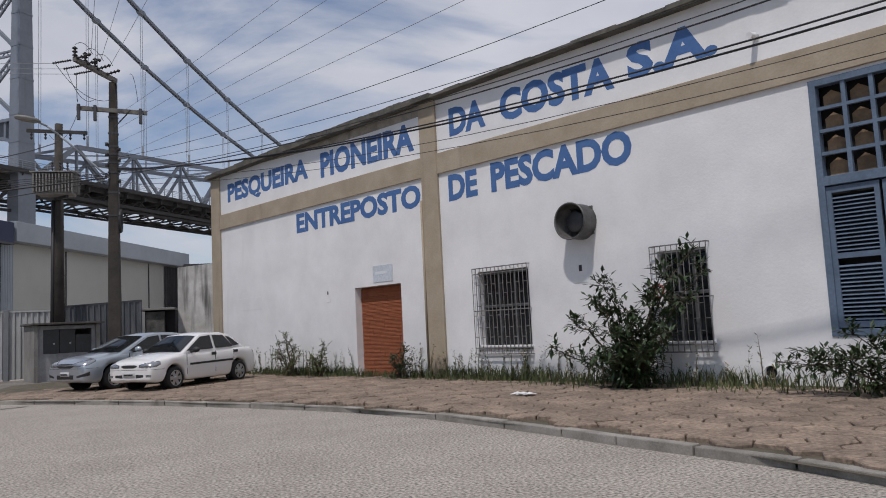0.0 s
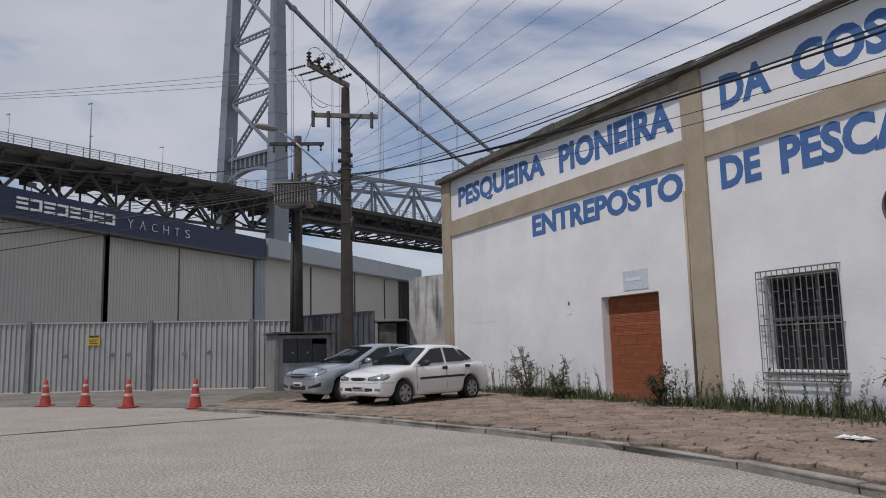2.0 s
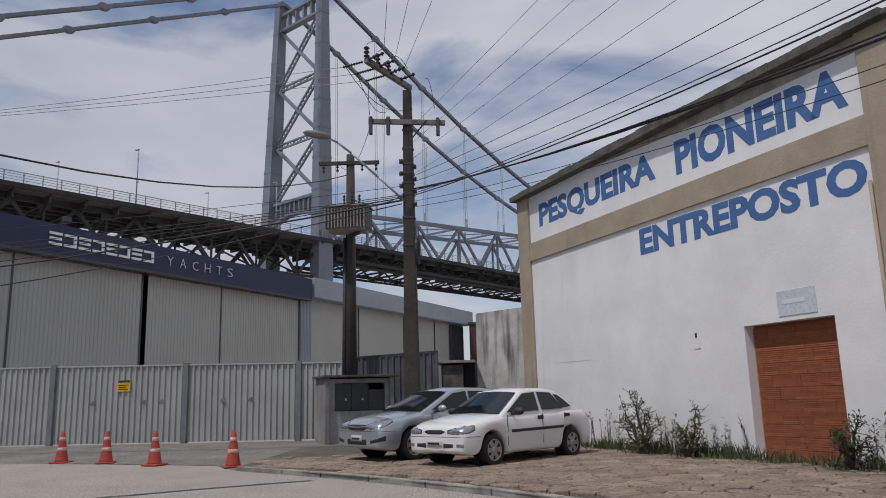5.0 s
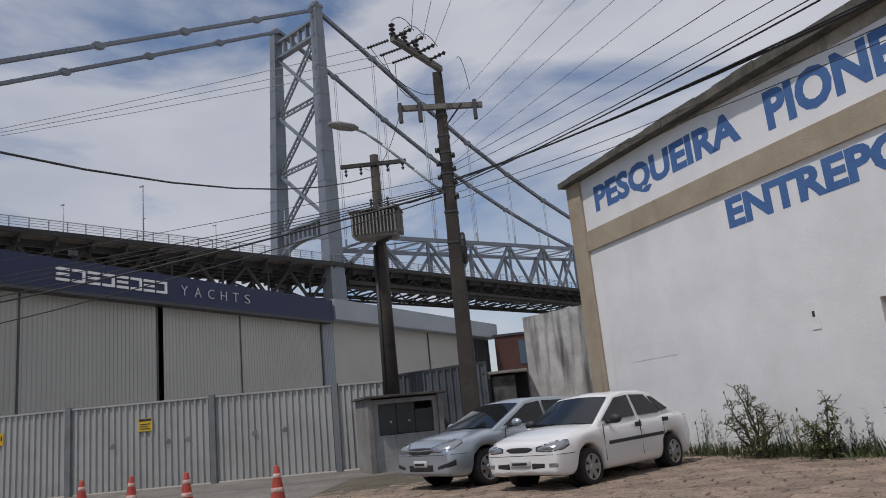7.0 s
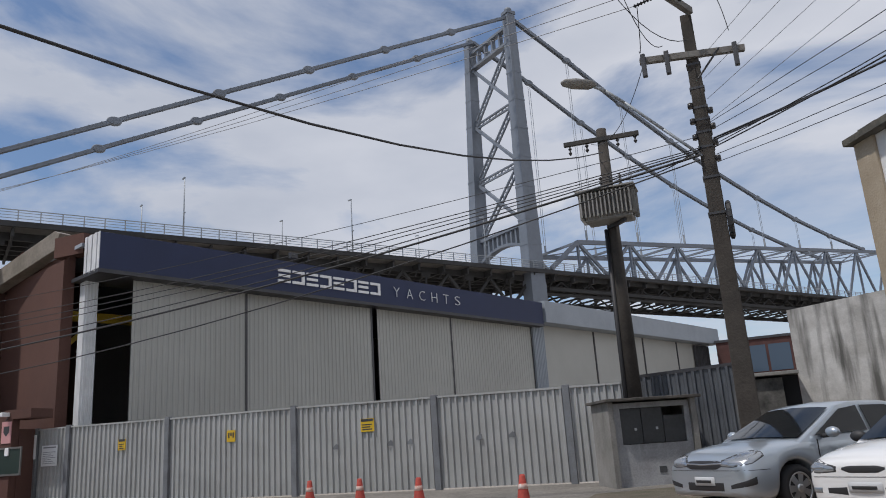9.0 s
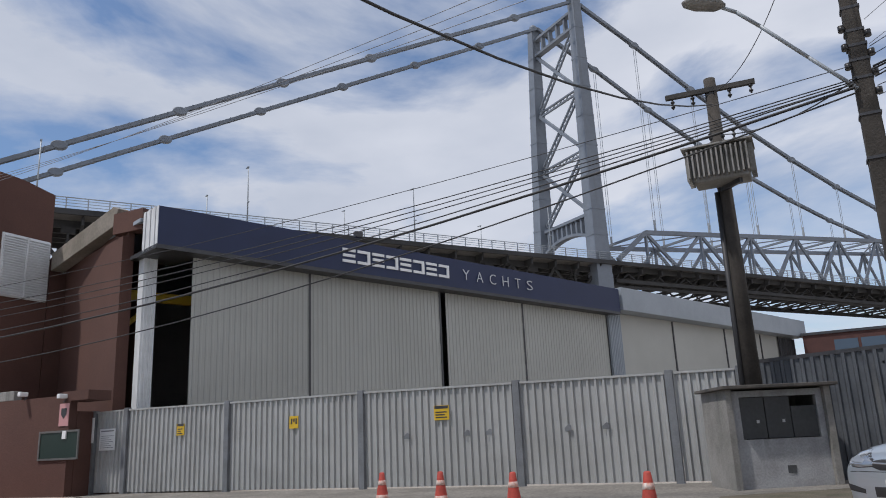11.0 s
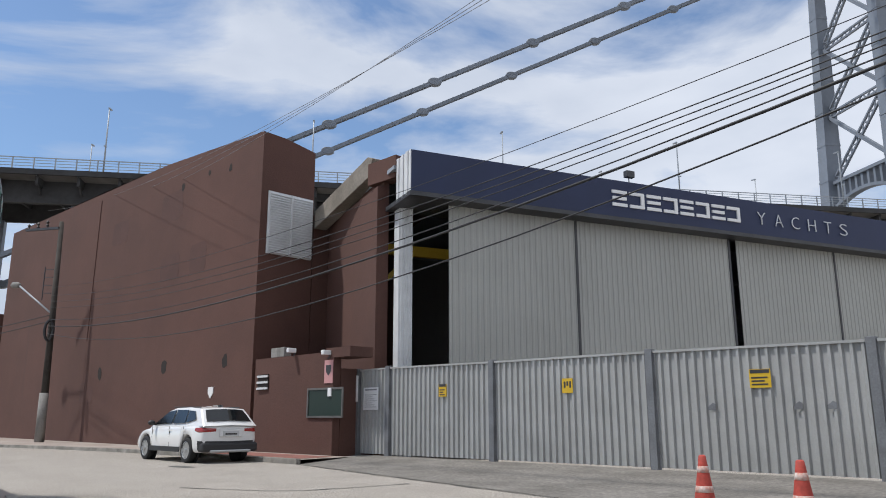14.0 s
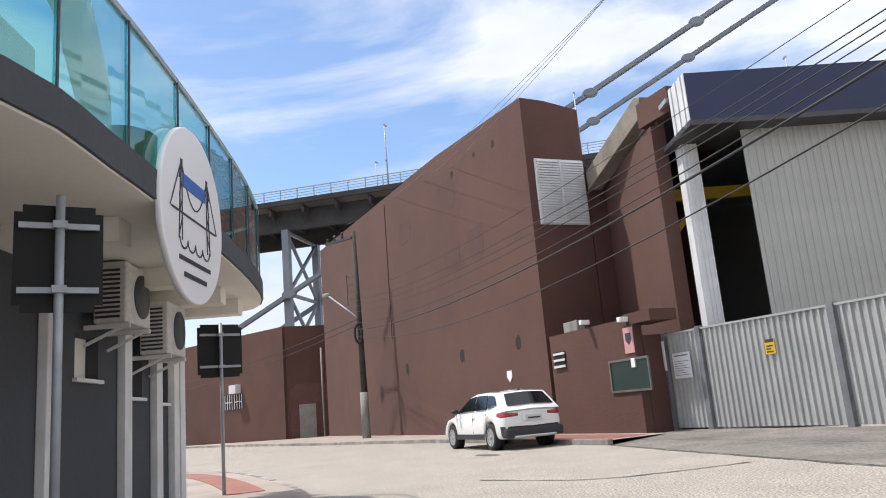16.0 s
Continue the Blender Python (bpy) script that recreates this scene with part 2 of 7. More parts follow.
def beam(bm, p, q, w, h):
    """A square bar from p to q, w wide and h high."""
    p, q = Vector(p), Vector(q)
    d = (q - p).normalized()
    side = d.cross(Vector((0, 0, 1)))
    side = side.normalized() if side.length > 1e-3 else Vector((1, 0, 0))
    up = side.cross(d)
    corners = [(-w / 2, -h / 2), (w / 2, -h / 2), (w / 2, h / 2), (-w / 2, h / 2)]
    a = [bm.verts.new(p + side * i + up * j) for i, j in corners]
    b = [bm.verts.new(q + side * i + up * j) for i, j in corners]
    for i in range(4):
        bm.faces.new((a[i], a[(i + 1) % 4], b[(i + 1) % 4], b[i]))
    bm.faces.new(a[::-1])
    bm.faces.new(b)


def prism(bm, points, offset):
    """A flat outline (3D points) pushed along offset into a solid."""
    off = Vector(offset)
    a = [bm.verts.new(Vector(p)) for p in points]
    b = [bm.verts.new(Vector(p) + off) for p in points]
    n = len(a)
    for i in range(n):
        bm.faces.new((a[i], a[(i + 1) % n], b[(i + 1) % n], b[i]))
    bm.faces.new(a[::-1])
    bm.faces.new(b)


def lathe(bm, profile, n=20, m=None):
    """profile: (radius, height) pairs, turned round z."""
    rings = []
    for r, z in profile:
        ring = []
        for i in range(n):
            c = Vector((r * math.cos(2 * math.pi * i / n), r * math.sin(2 * math.pi * i / n), z))
            ring.append(bm.verts.new(m @ c if m else c))
        rings.append(ring)
    for a, b in zip(rings, rings[1:]):
        for i in range(n):
            f = bm.faces.new((a[i], a[(i + 1) % n], b[(i + 1) % n], b[i]))
            f.smooth = True
    bm.faces.new(rings[0][::-1])
    bm.faces.new(rings[-1])


def corrugated(bm, x0, x1, z0, z1, y, pitch, depth, top=None):
    """A ribbed sheet along x (ribs upright) facing -y, with a thickness; top is the height at x1."""
    top = z1 if top is None else top
    xs, n = [], max(1, round((x1 - x0) / pitch))
    p = (x1 - x0) / n
    for i in range(n):
        xs += [(x0 + p * i, 0), (x0 + p * (i + 0.5), 0), (x0 + p * (i + 0.6), depth), (x0 + p * (i + 0.88), depth)]
    xs.append((x1, 0))
    rows = []
    for off in (0, 0.012):
        rows.append([(bm.verts.new((x, y - d + off, z0)), bm.verts.new((x, y - d + off, z1 + (top - z1) * (x - x0) / (x1 - x0)))) for x, d in xs])
    for k, r in enumerate(rows):
        for a, b in zip(r, r[1:]):
            f = (a[0], b[0], b[1], a[1])
            bm.faces.new(f if k == 0 else f[::-1])
    for a, b in zip(zip(*rows), list(zip(*rows))[1:]):
        bm.faces.new((a[0][1], b[0][1], b[1][1], a[1][1]))


def obj(name, bm, mat, bevel=0.0):
    me = bpy.data.meshes.new(name)
    bmesh.ops.recalc_face_normals(bm, faces=bm.faces)
    bm.to_mesh(me)
    bm.free()
    me.materials.append(mat)
    ob = new(name, me)
    if bevel:
        mod = ob.modifiers.new("bevel", "BEVEL")
        mod.width, mod.segments, mod.limit_method = bevel, 2, "ANGLE"
    return ob


JOINED = {"railing", "splice_plates", "pier_bracing", "spool_insulators", "clamps", "floor_beams", "under_truss", "railing_posts", "top_bracing", "slats", "cross_bars", "side_fins", "top_chord", "balcony_seats", "print", "print_bars"}


def part(name, bm, mat, parent, label="", bevel=0.0):
    ob = obj(name, bm, mat, bevel)
    ob.parent = parent
    if name in JOINED:
        ob["kind"] = "stuff"
    if label:
        ob["label"] = label
    return ob


def thing(name, label, category, m=None, group="", kind=""):
    ob = new(name)
    ob.empty_display_size = 0.3
    if m is not None:
        ob.matrix_world = m
    return tagged(ob, label, category, group, kind)


def axes(origin, direction):
    """A frame with x along the direction in plan, y to its left, z up."""
    d = Vector((direction[0], direction[1], 0)).normalized()
    y = Vector((0, 0, 1)).cross(d)
    m = Matrix.Identity(4)
    for i in range(3):
        m[i][0], m[i][1], m[i][2] = d[i], y[i], (0, 0, 1)[i]
    m.translation = (*origin, 0) if len(origin) == 2 else origin
    return m


def lettering(text, x0, x1, z0, z1, y, mat, parent, bold=0.0, depth=0.004, label="", name="lettering"):
    """Words of the built-in font, fitted into a box on a wall that faces -y, y being its face."""
    cu = bpy.data.curves.new("text", "FONT")
    cu.body, cu.offset, cu.extrude, cu.resolution_u = text, bold, 0.01, 3
    tmp = bpy.data.objects.new("text", cu)
    scene.collection.objects.link(tmp)
    bpy.context.view_layer.update()
    me = bpy.data.meshes.new_from_object(tmp.evaluated_get(bpy.context.evaluated_depsgraph_get()))
    bpy.data.objects.remove(tmp)
    bpy.data.curves.remove(cu)
    xs, ys = [v.co.x for v in me.vertices], [v.co.y for v in me.vertices]
    ax, bx, ay, by = min(xs), max(xs), min(ys), max(ys)
    for v in me.vertices:
        x, h, w = v.co
        v.co = (x0 + (x - ax) / (bx - ax) * (x1 - x0), y - depth * (0.5 + 50 * w), z0 + (h - ay) / (by - ay) * (z1 - z0))
    me.name = name
    me.materials.clear()
    me.materials.append(mat)
    ob = new(name, me)
    ob.parent = parent
    if label:
        ob["label"] = label
    return ob


def bm_new():
    return bmesh.new()


# ---- ground ----
bm = bm_new()
box(bm, -2500, 2500, -2500, 2500, -0.4, 0.0)
tagged(obj("ground", bm, M_ROAD), "worn pale concrete road surface with patches", "ground", kind="structure")

KERB = [(6.6, -40), (6.5, -8), (6.25, 1.5), (5.95, 4.6), (5.7, 5.9), (5.34, 6.85), (5.0, 7.75), (4.75, 8.6), (4.4, 9.6), (3.85, 11.0), (3.0, 12.6), (1.3, 14.75), (-0.35, 16.6), (-2.4, 18.6), (-4.3, 20.1), (-5.5, 21.0)]
WALL_S = Vector((0.490, -0.872, 0)).normalized()
WALL_O = Vector((0.141, 26.494, 0))


def smooth_line(pts, step):
    """Even steps along a plan line, rounded by Catmull-Rom."""
    out = []
    p = [Vector(q) for q in pts]
    for i in range(len(p) - 1):
        a, b, c, d = p[max(0, i - 1)], p[i], p[i + 1], p[min(len(p) - 1, i + 2)]
        n = max(1, int((c - b).length / step))
        for k in range(n):
            t = k / n
            out.append(0.5 * (2 * b + (c - a) * t + (2 * a - 5 * b + 4 * c - d) * t * t + (3 * b - a - 3 * c + d) * t ** 3))
    out.append(p[-1])
    return out


kerb_line = smooth_line(KERB, 0.5)
bm = bm_new()
far = [Vector((WALL_O.x + WALL_S.x * s, WALL_O.y + WALL_S.y * s)) for s in (76, 40, 20, 0)] + [Vector((-1.6, 28.5)), Vector((-5.5, 25.5))]
near_v = [bm.verts.new((p.x, p.y, 0.07)) for p in kerb_line[::4] + [kerb_line[-1]]]
far_v = [bm.verts.new((p.x, p.y, 0.16)) for p in far]
bm.faces.new(near_v + far_v[::-1])
bmesh.ops.triangulate(bm, faces=bm.faces)
pave = tagged(obj("pavement_east", bm, M_EARTH), "earth bed of a rough stone pavement beside the warehouse", "pavement", kind="structure")

bm = bm_new()
ap = [(-5.5, 21.0, 0.006), (-6.5, 22.4, 0.006), (-11.5, 24.0, 0.006), (-18, 25.4, 0.006), (-23.8, 26.7, 0.006), (-24.6, 28.6, 0.1), (-24.9, 29.6, 0.13), (-2.4, 29.6, 0.13), (-1.6, 28.5, 0.15), (-5.5, 25.5, 0.11)]
bm.faces.new([bm.verts.new(p) for p in ap])
bmesh.ops.triangulate(bm, faces=bm.faces)
tagged(obj("apron", bm, M_APRON), "dark worn paving in front of the gate", "paving", kind="structure")

# ---- fish warehouse (white, with painted words) ----
MW = axes(WALL_O, WALL_S)          # x along the facade, y inwards, z up
wh = thing("fish_warehouse", "white limewashed warehouse with beige bands and blue painted words", "building", MW)


def wall_with_holes(bm, x0, x1, z0, z1, y0, y1, holes):
    """A wall slab pierced by rectangular holes (x0, x1, z0, z1)."""
    xs = sorted({x0, x1, *[h[0] for h in holes], *[h[1] for h in holes]})
    zs = sorted({z0, z1, *[h[2] for h in holes], *[h[3] for h in holes]})
    for a, b in zip(xs, xs[1:]):
        for c, d in zip(zs, zs[1:]):
            if not any(h[0] <= (a + b) / 2 <= h[1] and h[2] <= (c + d) / 2 <= h[3] for h in holes):
                box(bm, a, b, y0, y1, c, d)
    bmesh.ops.remove_doubles(bm, verts=bm.verts, dist=1e-4)


HOLES = [(7.79, 9.6, 0.1, 2.36), (12.14, 13.54, 0.76, 2.4), (16.45, 17.35, 0.82, 2.4), (19.2, 22.4, 0.88, 4.68)]
bm = bm_new()
wall_with_holes(bm, 0.28, 46, 0.0, 6.45, 0.0, 0.3, HOLES)
part("wall", bm, M_WHITE, wh)
bm = bm_new()
box(bm, 0.28, 46, 16, 16.3, 0, 6.4)
box(bm, 0.28, 0.55, 0.3, 16, 0, 6.4)
box(bm, 45.7, 46, 0.3, 16, 0, 6.4)
part("wall", bm, M_DIRTYWALL, wh, "plain weathered side and rear walls")
bm = bm_new()
box(bm, 0.2, 46.1, 0.1, 16.3, 6.46, 6.52)
for i in range(92):                # a thin uneven cement eave that overhangs the facade
    a = 0.12 + i * 0.5
    h = 6.575 + 0.05 * math.sin(min(a, 10.8) / 10.8 * math.pi) - (0.05 if a > 10.8 else 0) + 0.012 * math.sin(i * 1.7) + random.uniform(-0.006, 0.008)
    box(bm, a, a + 0.505, -0.24 + random.uniform(-0.012, 0.012), 0.36, 6.455, h)
part("roof", bm, M_OLDROOF, wh, "dark mossy coping and flat roof edge")
M_GRIME = material("grimy plaster", (0.40, 0.36, 0.30), (0.22, 0.20, 0.165), 2.2, 0.95, bump=0.3, fine=25, fine_amount=0.1, streak=(0.15, 0.14, 0.12, 3.0, 0.6))
bm = bm_new()                       # stained bare plaster under the eave
prism(bm, [(3.4, -0.001, 6.45), (5.6, -0.001, 6.33), (7.6, -0.001, 6.24), (10.53, -0.001, 6.2), (10.53, -0.001, 6.45)], (0, -0.003, 0))
part("stained_plaster", bm, M_GRIME, wh, "grimy bare plaster under the eave")
for z0, z1, x0, x1 in ((4.725, 5.2, 0.75, 10.56), (4.725, 5.2, 11.08, 46)):
    bm = bm_new()
    box(bm, x0, x1, -0.05, -0.002, z0, z1)
    part("band", bm, M_BEIGE, wh, "beige painted band", 0.01)
for a, b in ((0.2, 0.76), (10.56, 11.09), (23.4, 23.95), (34.5, 35.05)):
    bm = bm_new()
    box(bm, a, b, -0.07, -0.002, 0.05, 6.454)
    part("pilaster", bm, M_BEIGE, wh, "beige concrete pilaster", 0.015)
bm = bm_new()                       # drain pipe beside the middle pilaster
tube(bm, (10.5, -0.04, 0.3), (10.5, -0.04, 4.2), 0.03, n=8)
part("drain_pipe", bm, M_BEIGE, wh)
for text, x0, x1, z0, z1 in (("PESQUEIRA", 1.24, 5.85, 5.44, 6.15), ("PIONEIRA", 6.46, 10.3, 5.43, 6.13), ("ENTREPOSTO", 5.19, 10.45, 4.07, 4.63),
                             ("DA", 11.51, 12.62, 5.5, 6.14), ("COSTA", 13.04, 15.86, 5.47, 6.14), ("S.A.", 16.15, 17.86, 5.53, 6.18),
                             ("DE", 11.39, 12.28, 4.05, 4.64), ("PESCADO", 12.68, 16.12, 4.04, 4.68)):
    lettering(text, x0, x1, z0, z1, 0.0, M_BLUEPAINT, wh, 0.045, 0.004, "blue hand-painted capital letters")

# bricked-up doorway
M_BRICK = material("hollow clay brick", (0.40, 0.135, 0.06), (0.27, 0.085, 0.04), 1.2, 0.9, bump=0.4, fine=25, random_value=0.14)
M_MORTAR = material("mortar", (0.24, 0.10, 0.055), None, 3.0, 0.95, fine=30)
door_in = thing("bricked_up_doorway", "doorway closed with ribbed orange hollow clay bricks", "doorway", MW)
bm = bm_new()
box(bm, 7.79, 9.6, 0.25, 0.29, 0.1, 2.36)
part("mortar_bed", bm, M_MORTAR, door_in)
brick_bm = bm_new()
for k in range(6):                  # one hollow brick lies with its grooved side outwards
    box(brick_bm, 0.0, 0.292, -0.05 - 0.004 * (k % 2), 0.0, 0.003 + k * 0.0325, 0.003 + k * 0.0325 + 0.021)
box(brick_bm, 0.002, 0.29, -0.034, 0.0, 0.0, 0.196)
bmesh.ops.recalc_face_normals(brick_bm, faces=brick_bm.faces)
brick_me = bpy.data.meshes.new("brick")
brick_bm.to_mesh(brick_me)
brick_bm.free()
brick_me.materials.append(M_BRICK)
for r in range(12):
    x = 7.795 - (0.15 if r % 2 else 0.0)
    while x < 9.59:
        w0, w1 = max(x, 7.795), min(x + 0.292, 9.595)
        if w1 - w0 > 0.05 and not (r == 11):
            b = new("brick", brick_me)
            b.parent = door_in
            b.matrix_local = Matrix.Translation((w0, 0.245 + random.uniform(-0.006, 0.004), 0.12 + r * 0.2)) @ Matrix.Diagonal(((w1 - w0) / 0.292, 1, 1, 1))
        x += 0.295
bm = bm_new()
box(bm, 7.8, 9.59, 0.22, 0.249, 2.32, 2.355)
part("mortar_bed", bm, M_MORTAR, door_in)

# small plates on the facade
def plate(name, label, category, x0, x1, z0, z1, mat, frame_mat=None, m=MW, y=-0.012, t=0.012):
    e = thing(name, label, category, m)
    bm = bm_new()
    box(bm, x0, x1, y, y + t - 0.001, z0, z1)
    part("panel", bm, mat, e, "", 0.002)
    if frame_mat:
        bm = bm_new()
        for a, b, c, d in ((x0 - 0.015, x0 + 0.004, z0 - 0.015, z1 + 0.015), (x1 - 0.004, x1 + 0.015, z0 - 0.015, z1 + 0.015), (x0, x1, z0 - 0.015, z0 + 0.004), (x0, x1, z1 - 0.004, z1 + 0.015)):
            box(bm, a, b, y - 0.006, y + t - 0.001, c, d)
        part("frame", bm, frame_mat, e)
    return e


M_PALE = material("faded pale plate", (0.56, 0.61, 0.66), (0.5, 0.55, 0.6), 3.0, 0.6, fine=20)
e = plate("faded_sign", "faded pale blue sign plate above the bricked doorway", "sign", 8.56, 9.32, 2.44, 2.85, M_PALE)
bm = bm_new()
box(bm, 8.66, 9.1, -0.016, -0.0125, 2.63, 2.70)
part("faint_bar", bm, plain("faint print", (0.68, 0.71, 0.74), 0.6), e)
e = plate("number_plate_small", "small white enamel plate with a dark mark", "plate", 6.53, 6.7, 2.06, 2.5, M_WHITE)
bm = bm_new()
box(bm, 6.585, 6.635, -0.016, -0.0125, 2.26, 2.35)
part("bar", bm, M_TRIM, e)
e = plate("meter_hatch", "small white hatch below the round vent with a dark mark", "hatch", 14.66, 14.98, 1.99, 2.47, M_WHITE)
bm = bm_new()
box(bm, 14.80, 14.87, -0.016, -0.0125, 2.2, 2.32)
part("bar", bm, M_TRIM, e)
plate("patched_panel", "faint whitewashed board flush on the wall", "panel", 1.72, 3.24, 2.05, 2.42, M_WHITE, y=-0.005, t=0.005)
e = plate("no_parking_sign", "white sign with a red prohibition ring hung on a window grille", "sign", 16.36, 16.68, 1.45, 1.9, plain("sign white", (0.75, 0.75, 0.74), 0.4), y=-0.15)
bm = bm_new()
ring_o = [(0.115 * math.cos(a * math.pi / 12), 0.115 * math.sin(a * math.pi / 12)) for a in range(24)]
for i in range(24):
    a, b = ring_o[i], ring_o[(i + 1) % 24]
    q = [bm.verts.new((16.52 + u * k, -0.155, 1.72 + v * k)) for (u, v), k in ((a, 1), (b, 1), (b, 0.78), (a, 0.78))]
    bm.faces.new(q)
beam(bm, (16.45, -0.155, 1.79), (16.59, -0.155, 1.65), 0.002, 0.025)
part("ring", bm, plain("sign red", (0.45, 0.06, 0.05), 0.5), e)
bm = bm_new()
box(bm, 16.4, 16.64, -0.154, -0.1505, 1.49, 1.53)
part("bar", bm, M_TRIM, e)

# barred windows
M_GRILLE = material("old white iron bars", (0.20, 0.195, 0.19), (0.11, 0.10, 0.095), 4.0, 0.6, fine=30)
M_DARKGLASS = plain("dark window glass", (0.02, 0.023, 0.026), 0.08)
M_SHUTGREY = material("grey timber sash", (0.10, 0.105, 0.11), None, 2.0, 0.7, fine=20)


def barred_window(x0, x1, z0, z1, depth, label):
    e = thing("barred_window", label, "window", MW, "barred windows of the warehouse")
    bm = bm_new()
    box(bm, x0 + 0.07, x1 - 0.03, 0.2, 0.215, z0 + 0.08, z1 - 0.06)
    part("pane", bm, M_DARKGLASS, e)
    bm = bm_new()
    for k in range(4):
        xx = x0 + 0.1 + (x1 - x0 - 0.2) * k / 3
        box(bm, xx - 0.03, xx + 0.03, 0.15, 0.2, z0 + 0.1, z1 - 0.08)
    for zz in (z0 + 0.13, z0 + (z1 - z0) * 0.55, z1 - 0.11):
        box(bm, x0 + 0.1, x1 - 0.1, 0.152, 0.198, zz - 0.03, zz + 0.03)
    part("sash", bm, M_SHUTGREY, e)
    bm = bm_new()
    box(bm, x0, x1, -0.05, 0.3, z0 + 0.13, z0 + 0.17)
    part("sill", bm, M_WHITE, e, "", 0.008)
    n = round((x1 - x0) / 0.105)
    for k in range(n + 1):
        xx = x0 + (x1 - x0) * k / n
        b2 = bm_new()
        tube(b2, (xx, -depth, z0), (xx, -depth, z1), 0.009, n=6)
        part("bar", b2, M_GRILLE, e)
    for zz in (z0, z0 + 0.12, z0 + (z1 - z0) * 0.5, z1 - 0.12, z1):
        b2 = bm_new()
        beam(b2, (x0, -depth, zz), (x1, -depth, zz), 0.02, 0.02)
        part("rail", b2, M_GRILLE, e)
    b2 = bm_new()
    for k in range(n):              # short staggered cross pieces
        xx = x0 + (x1 - x0) * (k + 0.5) / n
        for j in range(3):
            zz = z0 + 0.35 + 0.45 * j + (0.2 if k % 2 else 0)
            if zz < z1 - 0.15:
                beam(b2, (xx - 0.052, -depth, zz), (xx + 0.052, -depth, zz), 0.012, 0.014)
    part("cross_bars", b2, M_GRILLE, e)
    b2 = bm_new()
    for xx in (x0, x1):
        for zz in (z0, (z0 + z1) / 2, z1):
            beam(b2, (xx, -depth, zz), (xx, -0.002, zz), 0.016, 0.016)
    part("bracket", b2, M_GRILLE, e)
    return e


barred_window(12.06, 13.58, 0.67, 2.47, 0.09, "dark window behind a projecting white iron grille")
barred_window(16.38, 17.42, 0.68, 2.48, 0.12, "dark window behind a white grille, half hidden by a shrub")

# large blue shuttered window with clay blocks above
M_BLUEWOOD = material("faded blue timber", (0.12, 0.17, 0.24), (0.09, 0.13, 0.19), 2.5, 0.7, fine=25, streak=(0.08, 0.11, 0.16, 6, 0.6))
bw = thing("shuttered_window", "tall faded blue window with louvred shutters and clay blocks above", "window", MW)
bm = bm_new()
for a, b, c, d in ((19.2, 19.3, 0.88, 4.68), (22.3, 22.4, 0.88, 4.68), (19.3, 22.3, 0.88, 0.98), (19.3, 22.3, 4.58, 4.68), (19.3, 22.3, 3.08, 3.22), (20.75, 20.85, 0.98, 4.58)):
    box(bm, a, b, -0.02, 0.14, c, d)
part("window_frame", bm, M_BLUEWOOD, bw, "", 0.006)
for k in range(4):
    a = 19.3 + k * 0.75 + (0.05 if k > 1 else 0)
    b2 = bm_new()
    for u, v, w, z in ((a, a + 0.07, 1.0, 3.06), (a + 0.64, a + 0.71, 1.0, 3.06), (a + 0.07, a + 0.64, 1.0, 1.09), (a + 0.07, a + 0.64, 2.0, 2.08), (a + 0.07, a + 0.64, 2.97, 3.06)):
        box(b2, u, v, 0.02, 0.06, w, z)
    sh = part("shutter", b2, M_BLUEWOOD, bw)
    b2 = bm_new()
    for j in range(32):
        z = 1.12 + j * 0.059
        if not 1.94 < z < 2.09 and z < 2.94:
            box(b2, a + 0.07, a + 0.64, -0.022, 0.022, -0.003, 0.003, Matrix.Translation((0, 0.045, z)) @ Euler((radians(38), 0, 0)).to_matrix().to_4x4())
    part("slats", b2, M_BLUEWOOD, sh)
bm = bm_new()
for k in range(1, 8):
    box(bm, 19.3 + k * 0.375 - 0.03, 19.3 + k * 0.375 + 0.03, 0.0, 0.08, 3.22, 4.58)
for j in range(1, 4):
    box(bm, 19.3, 22.3, 0.003, 0.077, 3.22 + j * 0.34 - 0.025, 3.22 + j * 0.34 + 0.025)
part("glazing_bars", bm, M_BLUEWOOD, bw)
M_CLAY = material("stained clay block", (0.30, 0.20, 0.12), (0.16, 0.11, 0.07), 3.0, 0.9, fine=20, random_value=0.25)
for k in range(8):
    for j in range(4):
        b2 = bm_new()
        prism(b2, [(19.35 + k * 0.375, 0.14, 3.24 + j * 0.34), (19.6 + k * 0.375, 0.14, 3.24 + j * 0.34), (19.6 + k * 0.375, 0.14, 3.42 + j * 0.34), (19.47 + k * 0.375, 0.14, 3.50 + j * 0.34), (19.35 + k * 0.375, 0.14, 3.42 + j * 0.34)], (0, 0.1, 0))
        part("clay_block", b2, M_CLAY, bw)
# black sheet in place of the unlit room behind the window
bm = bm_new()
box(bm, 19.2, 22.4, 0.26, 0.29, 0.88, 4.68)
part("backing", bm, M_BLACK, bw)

# round vent
vent = thing("round_vent", "round galvanised metal vent hood projecting from the wall", "vent", MW)
M_VENT = material("dull galvanised metal", (0.17, 0.165, 0.16), (0.08, 0.078, 0.075), 4, 0.5, metal=0.5, fine=30)
bm = bm_new()
mv = Matrix.Translation((14.93, 0.0, 3.12)) @ Euler((radians(90), 0, 0)).to_matrix().to_4x4()
prof = [(0.335, 0.0), (0.335, 0.38), (0.35, 0.385), (0.35, 0.40), (0.325, 0.40), (0.32, 0.38), (0.32, 0.03), (0.001, 0.03)]
lathe(bm, prof, 32, mv)
part("hood", bm, M_VENT, vent)
bm = bm_new()
box(bm, 14.66, 15.2, -0.03, -0.002, 2.86, 3.4)
